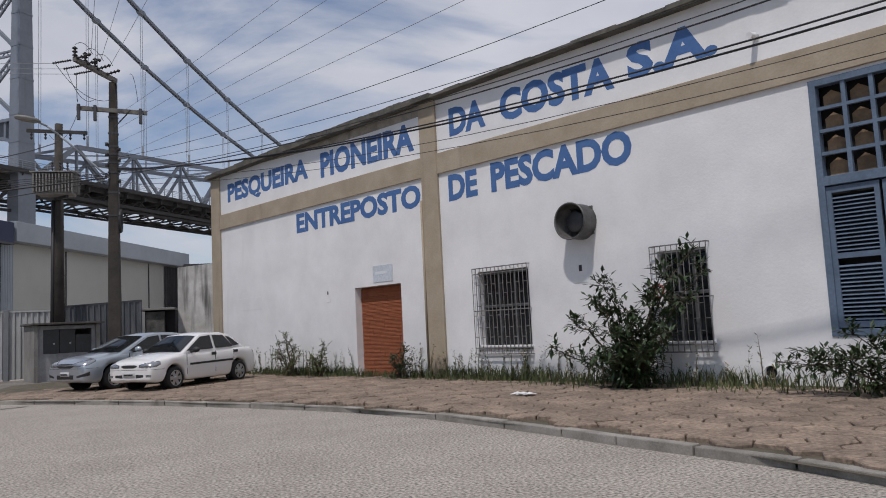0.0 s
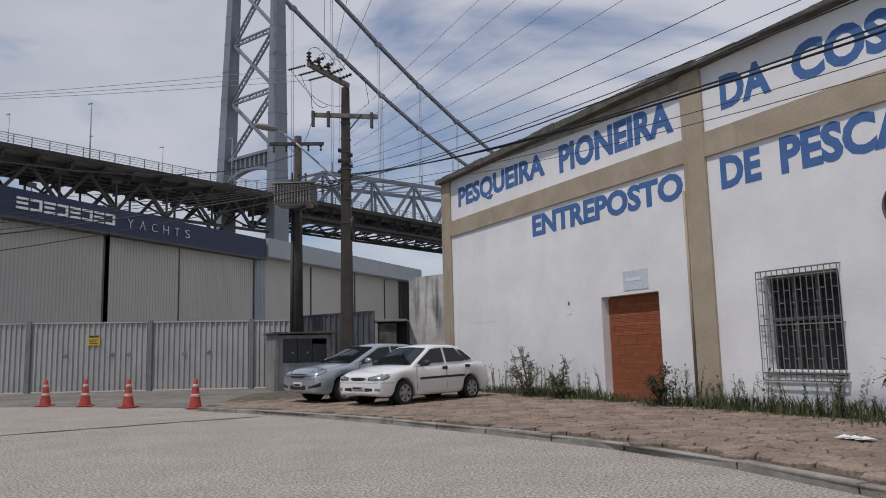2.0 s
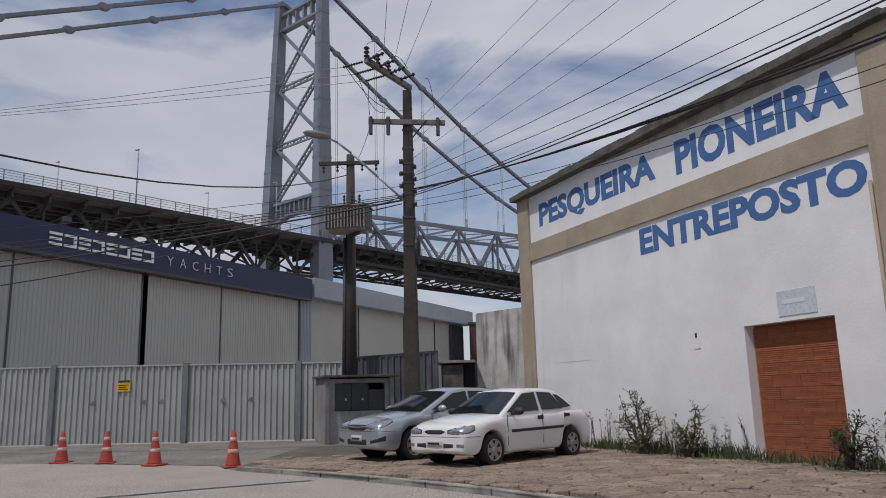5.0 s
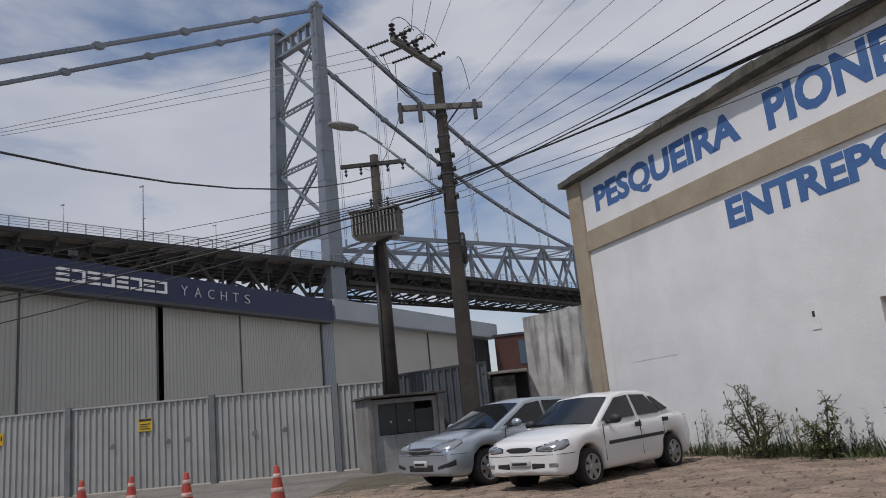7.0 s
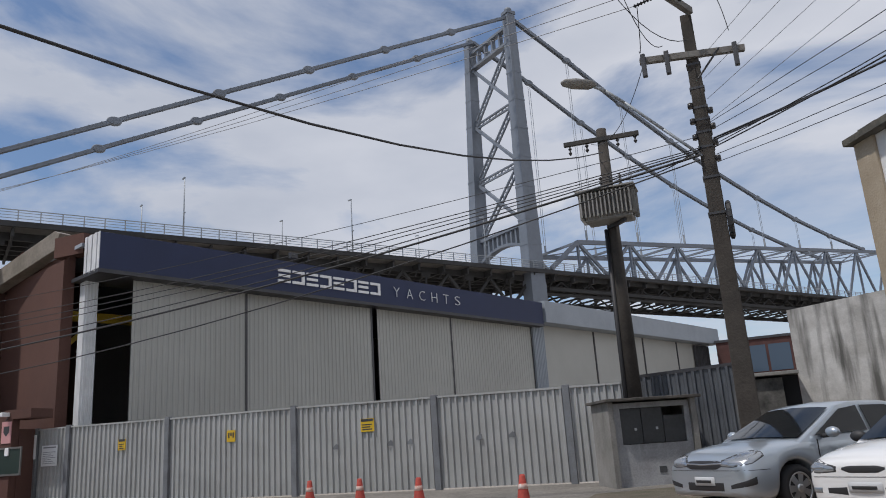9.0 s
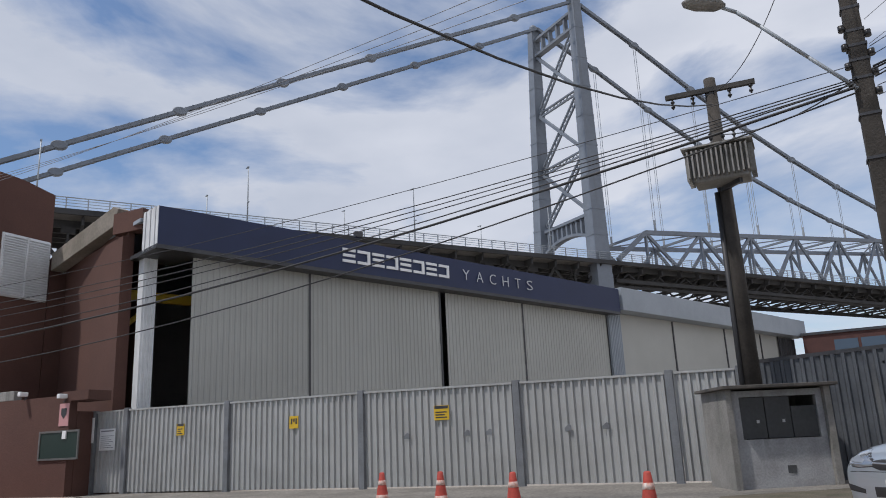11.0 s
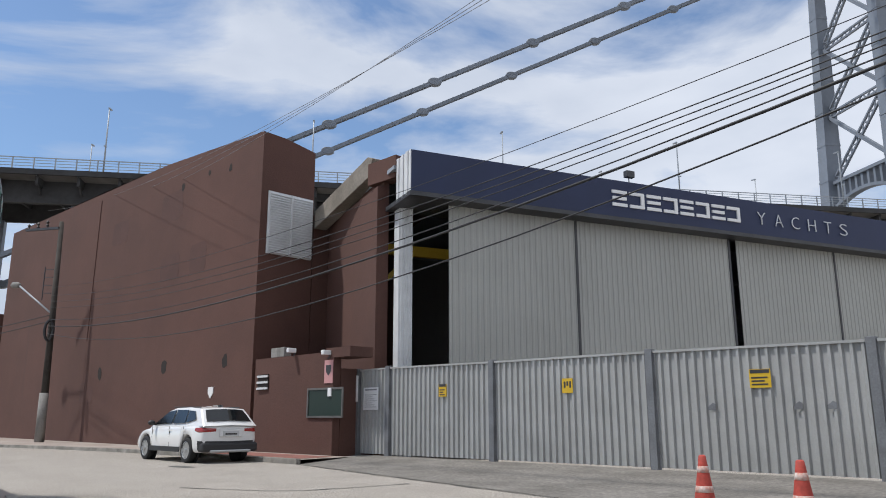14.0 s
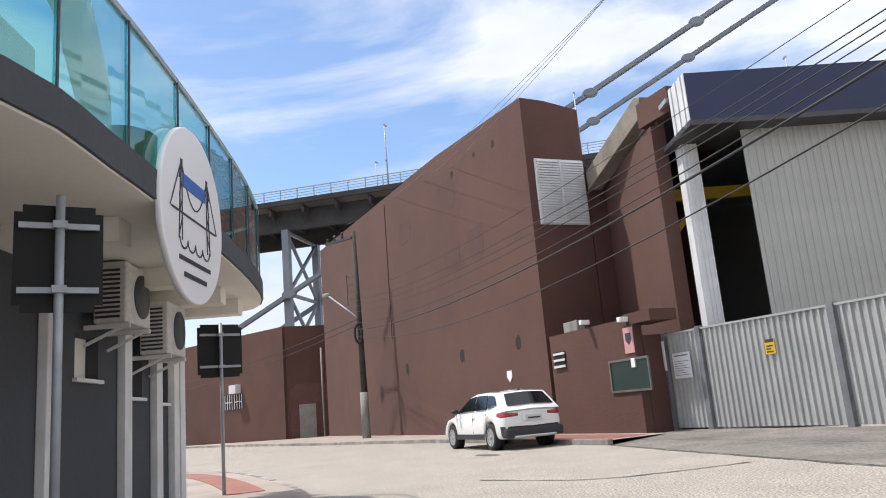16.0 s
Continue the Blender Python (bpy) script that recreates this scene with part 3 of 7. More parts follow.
part("flange", bm, M_VENT, vent, "", 0.004)
bm = bm_new()
lathe(bm, [(0.2, 0.05), (0.2, 0.2), (0.17, 0.22), (0.001, 0.22)], 20, mv)
part("fan_housing", bm, M_TRIM, vent)
bm = bm_new()
for k in range(4):
    tube(bm, mv @ Vector((0, 0, 0.1)), mv @ Vector((0.32 * math.cos(k * 1.57 + 0.6), 0.32 * math.sin(k * 1.57 + 0.6), 0.1)), 0.012, n=6)
part("strut", bm, M_TRIM, vent)
# drain spout and pipe stub
e = thing("drain_hole", "short dark drain pipe low in the white wall", "drain", MW)
bm = bm_new()
lathe(bm, [(0.11, 0), (0.11, 0.06), (0.095, 0.06), (0.095, 0.0)], 16, Matrix.Translation((18.28, 0, 0.36)) @ Euler((radians(90), 0, 0)).to_matrix().to_4x4())
part("pipe", bm, M_WHITE, e)
# black disc as the shade inside the pipe
bm = bm_new()
lathe(bm, [(0.09, 0.0), (0.09, 0.02), (0.001, 0.02)], 16, Matrix.Translation((18.28, -0.004, 0.36)) @ Euler((radians(90), 0, 0)).to_matrix().to_4x4())
part("dark_core", bm, M_BLACK, e)
e = thing("waste_pipe", "white stub pipe high on the white wall", "pipe", MW)
bm = bm_new()
tube(bm, (18.5, -0.002, 5.62), (18.5, -0.25, 5.58), 0.05, n=10)
part("pipe", bm, M_WHITE, e)

# ---- boundary wall, shed and fence behind the cars ----
bm = bm_new()
prism(bm, [(-1.3, 30.9, 0.1), (1.2, 30.6, 0.1), (1.2, 30.6, 4.2), (-1.3, 30.9, 3.98)], (0.04, 0.3, 0))
tagged(obj("wall_boundary", bm, M_DIRTYWALL), "tall weathered white wall with black streaks", "wall", kind="structure")
shed = thing("lean_to_shed", "dark low shed with a mouldy concrete front and thin roof", "shed")
bm = bm_new()
box(bm, -2.35, -1.7, 30.0, 30.25, 0.1, 2.3)
part("front_wall", bm, material("mouldy concrete", (0.13, 0.125, 0.115), (0.03, 0.03, 0.028), 2.2, 0.95, bump=0.4, fine=20, fine_amount=0.1, streak=(0.03, 0.03, 0.028, 3.0, 0.7)), shed)
# plain black box for the shaded inside of the shed
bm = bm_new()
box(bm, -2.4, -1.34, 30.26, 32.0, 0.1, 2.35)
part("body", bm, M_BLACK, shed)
bm = bm_new()
box(bm, -2.6, -1.32, 29.85, 32.2, 2.36, 2.44)
part("roof", bm, M_CONCRETE, shed, "", 0.01)

fence = thing("sheet_metal_fence", "long galvanised corrugated sheet fence with grey posts", "fence")
FX = [-25.06, -23.62, -19.5, -14.89, -10.45, -6.8, -5.3]
FZ = [2.66, 2.68, 2.64, 2.62, 2.56, 2.51, 2.49]
for i in range(6):
    bm = bm_new()
    corrugated(bm, FX[i] + 0.1, FX[i + 1] - 0.1, 0.17, FZ[i] - 0.03, 29.6, 0.19, 0.05, FZ[i + 1] - 0.03)
    pn = part("panel", bm, M_FENCE, fence)
    bm = bm_new()
    beam(bm, (FX[i] + 0.1, 29.58, FZ[i] - 0.015), (FX[i + 1] - 0.1, 29.58, FZ[i + 1] - 0.015), 0.09, 0.05)
    part("top_rail", bm, M_FENCE, pn)
for x, z in zip(FX, FZ):
    bm = bm_new()
    box(bm, x - 0.085, x + 0.085, 29.5, 29.66, 0.08, z + 0.05)
    part("post", bm, M_FENCEPOST, fence, "", 0.006)
# last stretch of fence, unlit; its shade is put into the sheet colour
shaded_fence = thing("dark_sheet_fence", "corrugated sheet fence behind the meter cabin, coloured dark for shade", "fence")
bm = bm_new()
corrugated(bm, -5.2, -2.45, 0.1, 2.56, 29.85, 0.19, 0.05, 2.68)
part("panel", bm, material("fence sheet with shade in its colour", (0.10, 0.11, 0.125), (0.07, 0.077, 0.088), 1.2, 0.6, fine=25, streak=(0.16, 0.155, 0.145, 2.2, 0.66)), shaded_fence)
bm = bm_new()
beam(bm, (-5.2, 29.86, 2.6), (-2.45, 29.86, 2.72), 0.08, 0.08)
part("top_rail", bm, M_TRIM, shaded_fence)
for x in (-21.3, -17.09, -12.49):
    e = thing("warning_sign", "small yellow and black warning sign on the fence", "sign", None, "yellow warning signs")
    bm = bm_new()
    w, h = (0.3, 0.34) if x < -13 else (0.42, 0.36)
    box(bm, x - w / 2, x + w / 2, 29.53, 29.542, 1.95 - h / 2, 1.95 + h / 2)
    part("plate", bm, plain("warning yellow", (0.62, 0.40, 0.02), 0.5), e)
    bm = bm_new()
    if x == -17.09:
        for k in range(3):
            box(bm, x - 0.1 + k * 0.08, x - 0.05 + k * 0.08, 29.526, 29.529, 1.9 + 0.05 * (k % 2), 2.05)
    else:
        box(bm, x - w / 2 + 0.02, x + w / 2 - 0.02, 29.526, 29.529, 2.05, 2.12)
        for k in range(3):
            box(bm, x - w / 2 + 0.04, x + w / 2 - 0.06 * (1 + k % 2), 29.526, 29.529, 1.82 + k * 0.065, 1.85 + k * 0.065)
    part("print", bm, M_TRIM, e)
e = thing("notice_board", "white printed notice board on the fence", "sign")
bm = bm_new()
box(bm, -24.75, -24.05, 29.53, 29.542, 1.45, 2.12)
part("board", bm, plain("notice white", (0.72, 0.73, 0.73), 0.4), e)
bm = bm_new()
box(bm, -24.68, -24.12, 29.526, 29.529, 2.03, 2.07)
for k in range(7):
    box(bm, -24.68, -24.12 - 0.1 * (k % 3), 29.526, 29.529, 1.53 + k * 0.06, 1.545 + k * 0.06)
part("print", bm, plain("grey print", (0.2, 0.2, 0.22), 0.6), e)
for i, x in enumerate((-11.9, -11.3, -9.3, -8.4, -13.6)):
    e = thing("fence_patch", "small bent hasp on the sheet fence", "hasp", None, "fence hasps")
    bm = bm_new()
    prism(bm, [(x, 29.535, 1.35), (x + 0.16, 29.535, 1.35), (x + 0.16, 29.535, 1.47), (x + 0.1, 29.535, 1.5), (x, 29.535, 1.42)], (0, 0.012, 0))
    part("hasp", bm, M_FENCEPOST, e)

# ---- yacht hangar ----
MF = axes((-22.376, 29.292), (0.347, 0.938))    # x along the front, y inwards
hg = thing("boat_hangar", "yacht hangar with a navy fascia and tall grey sliding doors", "building", MF)
bm = bm_new()
box(bm, 0.0, 26.4, 0.0, 1.2, 7.88, 9.15)
box(bm, 0.0, 26.4, 0.02, 1.18, 9.151, 9.19)
part("fascia", bm, M_NAVY, hg, "navy blue metal fascia", 0.01)
bm = bm_new()
for k in range(6):
    box(bm, -0.02 - 0.03 * (k % 2), 0.0, 0.02 + k * 0.19, 0.02 + k * 0.19 + 0.17, 7.8, 9.2)
part("fascia_end", bm, M_WHITESHEET, hg, "white ribbed sheet end of the fascia")
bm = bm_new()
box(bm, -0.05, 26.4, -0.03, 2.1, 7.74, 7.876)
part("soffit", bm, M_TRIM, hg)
for k in range(8):                  # raised sign shapes, plain blocks with an open slot
    a = 7.35 + k * 0.735
    bm = bm_new()
    box(bm, a, a + 0.62, -0.05, -0.002, 8.25, 8.36)
    box(bm, a, a + 0.62, -0.05, -0.002, 8.70, 8.81)
    if k % 2:
        box(bm, a + 0.48, a + 0.62, -0.05, -0.002, 8.36, 8.70)
    else:
        box(bm, a + 0.02, a + 0.6, -0.05, -0.002, 8.48, 8.59)
    part("sign_shape", bm, M_LETTER, hg, "raised white sign shape")
for k, ch in enumerate("YACHTS"):
    lettering(ch, 13.98 + k * 0.884, 14.4 + k * 0.884, 8.29, 8.76, -0.03, M_LETTER2, hg, -0.018, 0.02, "thin pale capital letter", "sign_letter")
bm = bm_new()
corrugated(bm, 0.2, 0.66, 0.05, 7.74, 1.5, 0.11, 0.03)
box(bm, 0.21, 0.65, 1.52, 1.95, 0.05, 7.74)
part("column", bm, M_WHITESHEET, hg, "white ribbed corner column")
for a, b in ((1.52, 6.25), (6.29, 13.07), (13.45, 18.68), (18.72, 25.82)):
    bm = bm_new()
    corrugated(bm, a, b, 0.1, 7.74, 0.62, 0.215, 0.022)
    dr = part("sliding_door", bm, M_DOORSHEET, hg, "tall ribbed grey sliding door leaf")
    bm = bm_new()
    box(bm, b - 0.06, b + 0.03, 0.57, 0.61, 0.1, 7.73)
    part("edge_strip", bm, M_TRIM, dr)
bm = bm_new()
corrugated(bm, 25.84, 26.95, 0.05, 7.9, 0.45, 0.16, 0.035)
box(bm, 25.84, 26.95, 0.47, 1.2, 0.05, 7.7)
part("column", bm, M_LIGHTCLAD, hg, "grey ribbed corner column")
bm = bm_new()
box(bm, 0.1, 26.2, 13.8, 14, 0, 8.9)
box(bm, 26.3, 26.5, 1.25, 14, 0, 8.9)
part("wall", bm, M_DOORSHEET, hg)
bm = bm_new()
box(bm, -0.1, 0.1, 2.2, 14, 0, 8.9)
box(bm, -0.3, -0.1, 2.2, 8.0, 0, 8.6)
part("side_wall", bm, M_BROWN, hg, "brown rendered side wall")
bm = bm_new()
box(bm, -0.1, 26.5, 1.26, 14.1, 8.92, 9.05)
part("roof", bm, M_LIGHTCLAD, hg)
bm = bm_new()
box(bm, 0.1, 26.3, 1.3, 13.8, 0.02, 0.06)
part("inner_floor", bm, M_ROAD, hg)
bm = bm_new()
box(bm, 0.2, 9, 3.4, 3.6, 6.65, 7.0)
beam(bm, (0.3, 3.3, 5.6), (1.5, 3.3, 6.8), 0.12, 0.16)
part("crane_beam", bm, M_YELLOW, hg, "yellow painted crane beam")
e = thing("floodlight", "small floodlight on the hangar roof edge", "lamp", MF)
bm = bm_new()
tube(bm, (8.2, 0.1, 9.19), (8.2, 0.1, 9.4), 0.02, n=6)
part("stem", bm, M_TRIM, e)
bm = bm_new()
box(bm, 8.05, 8.4, 0.0, 0.2, 9.38, 9.62)
part("head", bm, M_TRIM, e, "", 0.02)

rh = thing("rear_hangar", "pale grey metal-clad hangar continuing behind the first", "building", MF)
bm = bm_new()
box(bm, 26.55, 51.9, -0.1, 1.3, 8.0, 9.3)
part("fascia", bm, M_LIGHTCLAD, rh, "pale blue-grey fascia", 0.02)
bm = bm_new()
box(bm, 26.97, 51.3, 0.8, 12, 0, 7.99)
part("wall", bm, M_DOORSHEET, rh)
for x in (33.2, 40.0, 45.5):
    bm = bm_new()
    box(bm, x - 0.06, x + 0.06, 0.74, 0.798, 0, 7.95)
    part("joint_strip", bm, M_TRIM, rh)
bm = bm_new()
corrugated(bm, 48.4, 51.2, 0, 7.9, 0.7, 0.3, 0.1)
part("end_panel", bm, M_TRIM, rh)
house = thing("red_house", "red-brown house with large windows seen beyond the hangar", "house", axes((-4.55, 76.5), (1, -0.04)))
bm = bm_new()
box(bm, 0, 5.7, 0, 6, 0, 8.0)
part("wall", bm, material("red render", (0.085, 0.035, 0.03), None, 1, 0.8, fine=12), house)
bm = bm_new()
box(bm, -0.1, 5.8, -0.1, 6.1, 8.002, 8.2)
part("roof", bm, M_TRIM, house)
for a in (2.1, 3.9):
    bm = bm_new()
    box(bm, a, a + 1.6, -0.05, -0.003, 5.4, 7.5)
    part("window", bm, plain("sky-reflecting glass", (0.06, 0.09, 0.13), 0.05), house)

# ---- brown building ----
brown = thing("brown_building", "windowless brown rendered building with a streaked street wall", "building")
TOP = [(-29.82, 28.637, 11.67), (-29.82, 29.6, 11.62), (-29.82, 30.95, 11.38), (-45, 40.5, 11.4), (-60.5, 40.5, 11.8), (-60.5, 28.637, 13.1), (-45, 28.637, 12.6), (-37.8, 28.637, 12.3)]
bm = bm_new()
lo = [bm.verts.new((x, y, 0)) for x, y, z in TOP]
hi = [bm.verts.new(p) for p in TOP]
for i in range(len(TOP)):
    j = (i + 1) % len(TOP)
    bm.faces.new((lo[i], lo[j], hi[j], hi[i]))
bm.faces.new(lo[::-1])
bm.faces.new(hi)
part("wall", bm, M_BROWN, brown)
bm = bm_new()
prism(bm, [(-29.83, 30.95, 0), (-29.83, 32.4, 0), (-29.83, 32.4, 10.3), (-29.83, 31.0, 8.85)], (-3, 1.5, 0))
prism(bm, [(-29.8, 32.4, 0), (-26.5, 32.4, 0), (-26.5, 32.4, 9.75), (-28.2, 32.4, 10.0), (-29.8, 32.4, 9.0)], (0, 0.4, 0))
part("rear_wall", bm, M_BROWN, brown)
bm = bm_new()
prism(bm, [(-29.75, 30.96, 8.3), (-25.3, 29.97, 9.1), (-25.0, 29.9, 9.7), (-25.35, 29.98, 9.85), (-29.75, 30.96, 9.0)], (0.1, 0.5, 0))
part("verge", bm, material("weathered metal verge", (0.25, 0.22, 0.185), (0.17, 0.15, 0.12), 1, 0.7, fine=10), brown, "sloping grey-beige metal roof verge", 0.02)
bm = bm_new()
prism(bm, [(-29.7, 31.47, 8.5), (-25.2, 30.5, 9.35), (-24.4, 30.3, 9.2), (-24.4, 30.3, 9.3), (-25.2, 30.5, 9.6), (-29.7, 31.47, 8.75)], (0.8, 3.2, 0))
part("canopy_roof", bm, M_BROWN, brown)
bm = bm_new()
box(bm, -25.15, -23.75, 29.85, 30.3, 8.75, 9.5)
part("parapet", bm, M_BROWN, brown)
bm = bm_new()
box(bm, -29.85, -29.77, 28.93, 30.88, 7.06, 9.42)
louvre = part("louvre", bm, M_WHITESHEET, brown, "white slatted ventilation louvre", 0.01)
for k in range(24):
    b2 = bm_new()
    z = 7.12 + k * 0.095
    prism(b2, [(-29.768, 29.0, z), (-29.72, 29.0, z - 0.01), (-29.72, 29.0, z + 0.015), (-29.768, 29.0, z + 0.075)], (0, 1.87, 0))
    part("slat", b2, M_WHITESHEET, louvre)
bm = bm_new()
box(bm, -29.768, -29.71, 29.9, 29.95, 7.1, 9.4)
part("mullion", bm, M_WHITESHEET, louvre)
bm = bm_new()
box(bm, -29.6, -25.1, 28.637, 28.9, 0.05, 3.2)
part("low_wall", bm, M_BROWN, brown)
bm = bm_new()
box(bm, -25.5, -24.3, 28.63, 29.5, 3.02, 3.32)
part("gate_canopy", bm, M_BROWN, brown)
bm = bm_new()
box(bm, -25.1, -25.07, 28.9, 29.6, 0.05, 2.7)
part("low_wall", bm, M_BROWN, brown)
M_HOLE = plain("hole", (0.02, 0.015, 0.013), 0.9)
for x, z, r in ((-31.76, 3.26, 0.23), (-36.76, 3.28, 0.26), (-43.56, 3.3, 0.25), (-36.2, 10.9, 0.15), (-32.2, 10.8, 0.13), (-33.9, 11.0, 0.1)):
    bm = bm_new()
    pts = [(x + r * (0.7 + 0.35 * noise.noise((x, a, 0.3))) * math.cos(a * 0.571), 28.634, z + 1.25 * r * (0.8 + 0.3 * noise.noise((a, x, 1.7))) * math.sin(a * 0.571)) for a in range(11)]
    pts = [(x + (u - x) * 1.35, v, z + (w_ - z) * 1.2) for u, v, w_ in pts]
    prism(bm, pts, (0, -0.004, 0))
    part("wall_hole", bm, M_HOLE, brown, "broken dark hole in the render")
M_PATCH = material("repainted brown patch", (0.088, 0.042, 0.034), (0.074, 0.036, 0.03), 0.8, 0.9, bump=0.2, fine=18, fine_amount=0.1)
for x0, x1, z0, z1 in ((-38.2, -36.0, 9.5, 10.9), (-43.6, -41.6, 9.4, 10.6), (-37.9, -36.0, 6.9, 8.1), (-35.2, -33.7, 6.9, 8.2), (-45.9, -45.3, 1.9, 3.0), (-44.9, -44.2, 1.9, 2.8)):
    bm = bm_new()                   # ragged-edged repainted patches
    ring = []
    for k in range(20):
        a = k / 20 * 2 * math.pi
        u = max(-1.0, min(1.0, 1.35 * math.cos(a))) * (0.92 + 0.12 * noise.noise((k * 0.9, x0, 2.0)))
        v = max(-1.0, min(1.0, 1.35 * math.sin(a))) * (0.92 + 0.12 * noise.noise((x0, k * 0.9, 4.0)))
        ring.append(((x0 + x1) / 2 + u * (x1 - x0) / 2, 28.635, (z0 + z1) / 2 + v * (z1 - z0) / 2))
    prism(bm, ring, (0, -0.003, 0))
    part("repainted_patch", bm, M_PATCH, brown, "darker repainted patch")
bm = bm_new()                       # conduit running down the wall
tube(bm, (-45.6, 28.62, 5.0), (-45.4, 28.62, 12.2), 0.02, n=6)
part("conduit", bm, M_PATCH, brown)
win = thing("strip_window", "low dark green glazed window in the brown wall", "window")
bm = bm_new()
box(bm, -26.33, -24.62, 28.615, 28.63, 1.28, 2.06)
part("pane", bm, plain("green dark glass", (0.012, 0.028, 0.02), 0.5), win)
bm = bm_new()
for a, b, c, d in ((-26.4, -26.33, 1.22, 2.12), (-24.62, -24.57, 1.22, 2.12), (-26.33, -24.62, 1.22, 1.28), (-26.33, -24.62, 2.06, 2.12)):
    box(bm, a, b, 28.59, 28.635, c, d)
part("window_frame", bm, material("aluminium frame", (0.16, 0.155, 0.145), None, 3, 0.5, metal=0.3, fine=20), win)
g = thing("vent_grid", "small white louvred vent grid in the brown wall", "vent")
bm = bm_new()
box(bm, -29.36, -28.72, 28.60, 28.634, 2.14, 2.66)
part("backing", bm, M_HOLE, g)
for k in range(3):
    b2 = bm_new()
    box(b2, -29.38, -28.7, 28.57, 28.6, 2.16 + k * 0.2, 2.23 + k * 0.2)
    part("slat", b2, M_WHITESHEET, g)
b = thing("meter_box", "small grey meter box on the brown wall", "box")
bm = bm_new()
box(bm, -32.2, -31.7, 28.5, 28.635, 1.3, 1.68)
part("case", bm, M_CONCRETE, b, "", 0.015)
b = thing("shield_plaque", "small white shield plaque on the brown wall", "plaque")
bm = bm_new()
prism(bm, [(-32.85, 28.633, 2.35), (-32.85, 28.633, 2.12), (-32.66, 28.633, 1.93), (-32.47, 28.633, 2.12), (-32.47, 28.633, 2.35)], (0, -0.02, 0))
part("plate", bm, M_LETTER, b)
b = thing("alarm_sign", "pink and white security sign on the brown wall", "sign")
bm = bm_new()
box(bm, -25.55, -25.12, 28.615, 28.634, 2.25, 2.95)
part("plate", bm, plain("faded pink sign", (0.55, 0.28, 0.28), 0.5), b)
bm = bm_new()
prism(bm, [(-25.46, 28.612, 2.8), (-25.46, 28.612, 2.6), (-25.335, 28.612, 2.47), (-25.21, 28.612, 2.6), (-25.21, 28.612, 2.8)], (0, -0.003, 0))
part("badge", bm, M_TRIM, b)
b = thing("intercom", "white intercom box and conduit beside the gate", "intercom")
bm = bm_new()
box(bm, -25.3, -25.13, 28.57, 28.634, 1.85, 2.1)
part("case", bm, M_LETTER, b, "", 0.01)
bm = bm_new()
box(bm, -25.1, -24.98, 29.48, 29.54, 1.7, 2.5)
part("conduit", bm, M_LETTER, b, "", 0.01)
for x, y, z in ((-25.3, 28.55, 3.1), (-27.2, 28.55, 3.28), (-25.0, 31.2, 5.4), (-25.6, 31.9, 4.0)):
    b = thing("security_camera", "small white security camera on a bracket", "camera", None, "security cameras")
    bm = bm_new()
    box(bm, x - 0.07, x + 0.07, y - 0.22, y + 0.08, z, z + 0.14)
    part("case", bm, M_LETTER, b, "", 0.02)
    bm = bm_new()
    tube(bm, (x, y, z - 0.12), (x, y + 0.1, z), 0.02, n=6)
    part("bracket", bm, M_TRIM, b)
b = thing("air_conditioner", "small grey air conditioner standing on the low brown wall", "air conditioner")
bm = bm_new()
box(bm, -28.7, -27.9, 28.66, 28.95, 3.2, 3.52)
part("case", bm, M_CONCRETE, b, "", 0.02)

annex = thing("brown_annex", "lower brown rendered building with a recessed doorway", "building")
bm = bm_new()
box(bm, 0, 40, 0, 12, 0, 8.1, Matrix.Translation((-63.3, 26.2, 0)) @ Euler((0, 0, math.atan2(-6.2, -12.6))).to_matrix().to_4x4() @ Matrix.Diagonal((1, -1, 1, 1)))
box(bm, -66, -63.3, 26.4, 34, 0, 8.1)
part("wall", bm, M_BROWN, annex)
bm = bm_new()
prism(bm, [(-63.29, 26.6, 0.1), (-63.29, 29.4, 0.1), (-63.29, 29.4, 3.9), (-63.29, 27.1, 3.9), (-63.29, 26.6, 3.5)], (0.06, 0, 0))
part("door_surround", bm, material("darker brown render", (0.13, 0.062, 0.05), None, 1, 0.85, fine=15), annex)
bm = bm_new()
box(bm, -63.22, -63.18, 27.2, 28.4, 0.12, 2.45)
part("door", bm, material("grey metal door", (0.30, 0.28, 0.25), None, 1, 0.5, fine=12), annex, "grey metal door with small plates")
ang = math.atan2(-6.2, -12.6)
MA = axes((-63.3, 26.2), (math.cos(ang), math.sin(ang)))
for s in (5.2, 6.5):
    b = thing("barred_opening", "small barred window in the brown annex wall", "window", MA, "annex windows")
    bm = bm_new()
    box(bm, s, s + 1.0, 0.003, 0.05, 2.6, 3.7)
    part("pane", bm, M_HOLE, b)
    bm = bm_new()
    for k in range(4):
        box(bm, s + k * 0.32, s + k * 0.32 + 0.05, 0.055, 0.08, 2.6, 3.7)
    box(bm, s, s + 1.0, 0.056, 0.079, 3.1, 3.17)
    part("bars", bm, M_WHITESHEET, b)
b = thing("air_conditioner", "white air conditioner above the annex window", "air conditioner", MA)
bm = bm_new()
box(bm, 5.4, 6.3, 0.003, 0.5, 3.75, 4.4)
part("case", bm, M_WHITESHEET, b, "", 0.02)
b = thing("down_pipe", "pale down pipe at the corner of the brown building", "pipe")
bm = bm_new()
tube(bm, (-60.8, 28.4, 0.1), (-60.8, 28.4, 6.2), 0.07, n=8)
part("pipe", bm, M_CONCRETE, b)

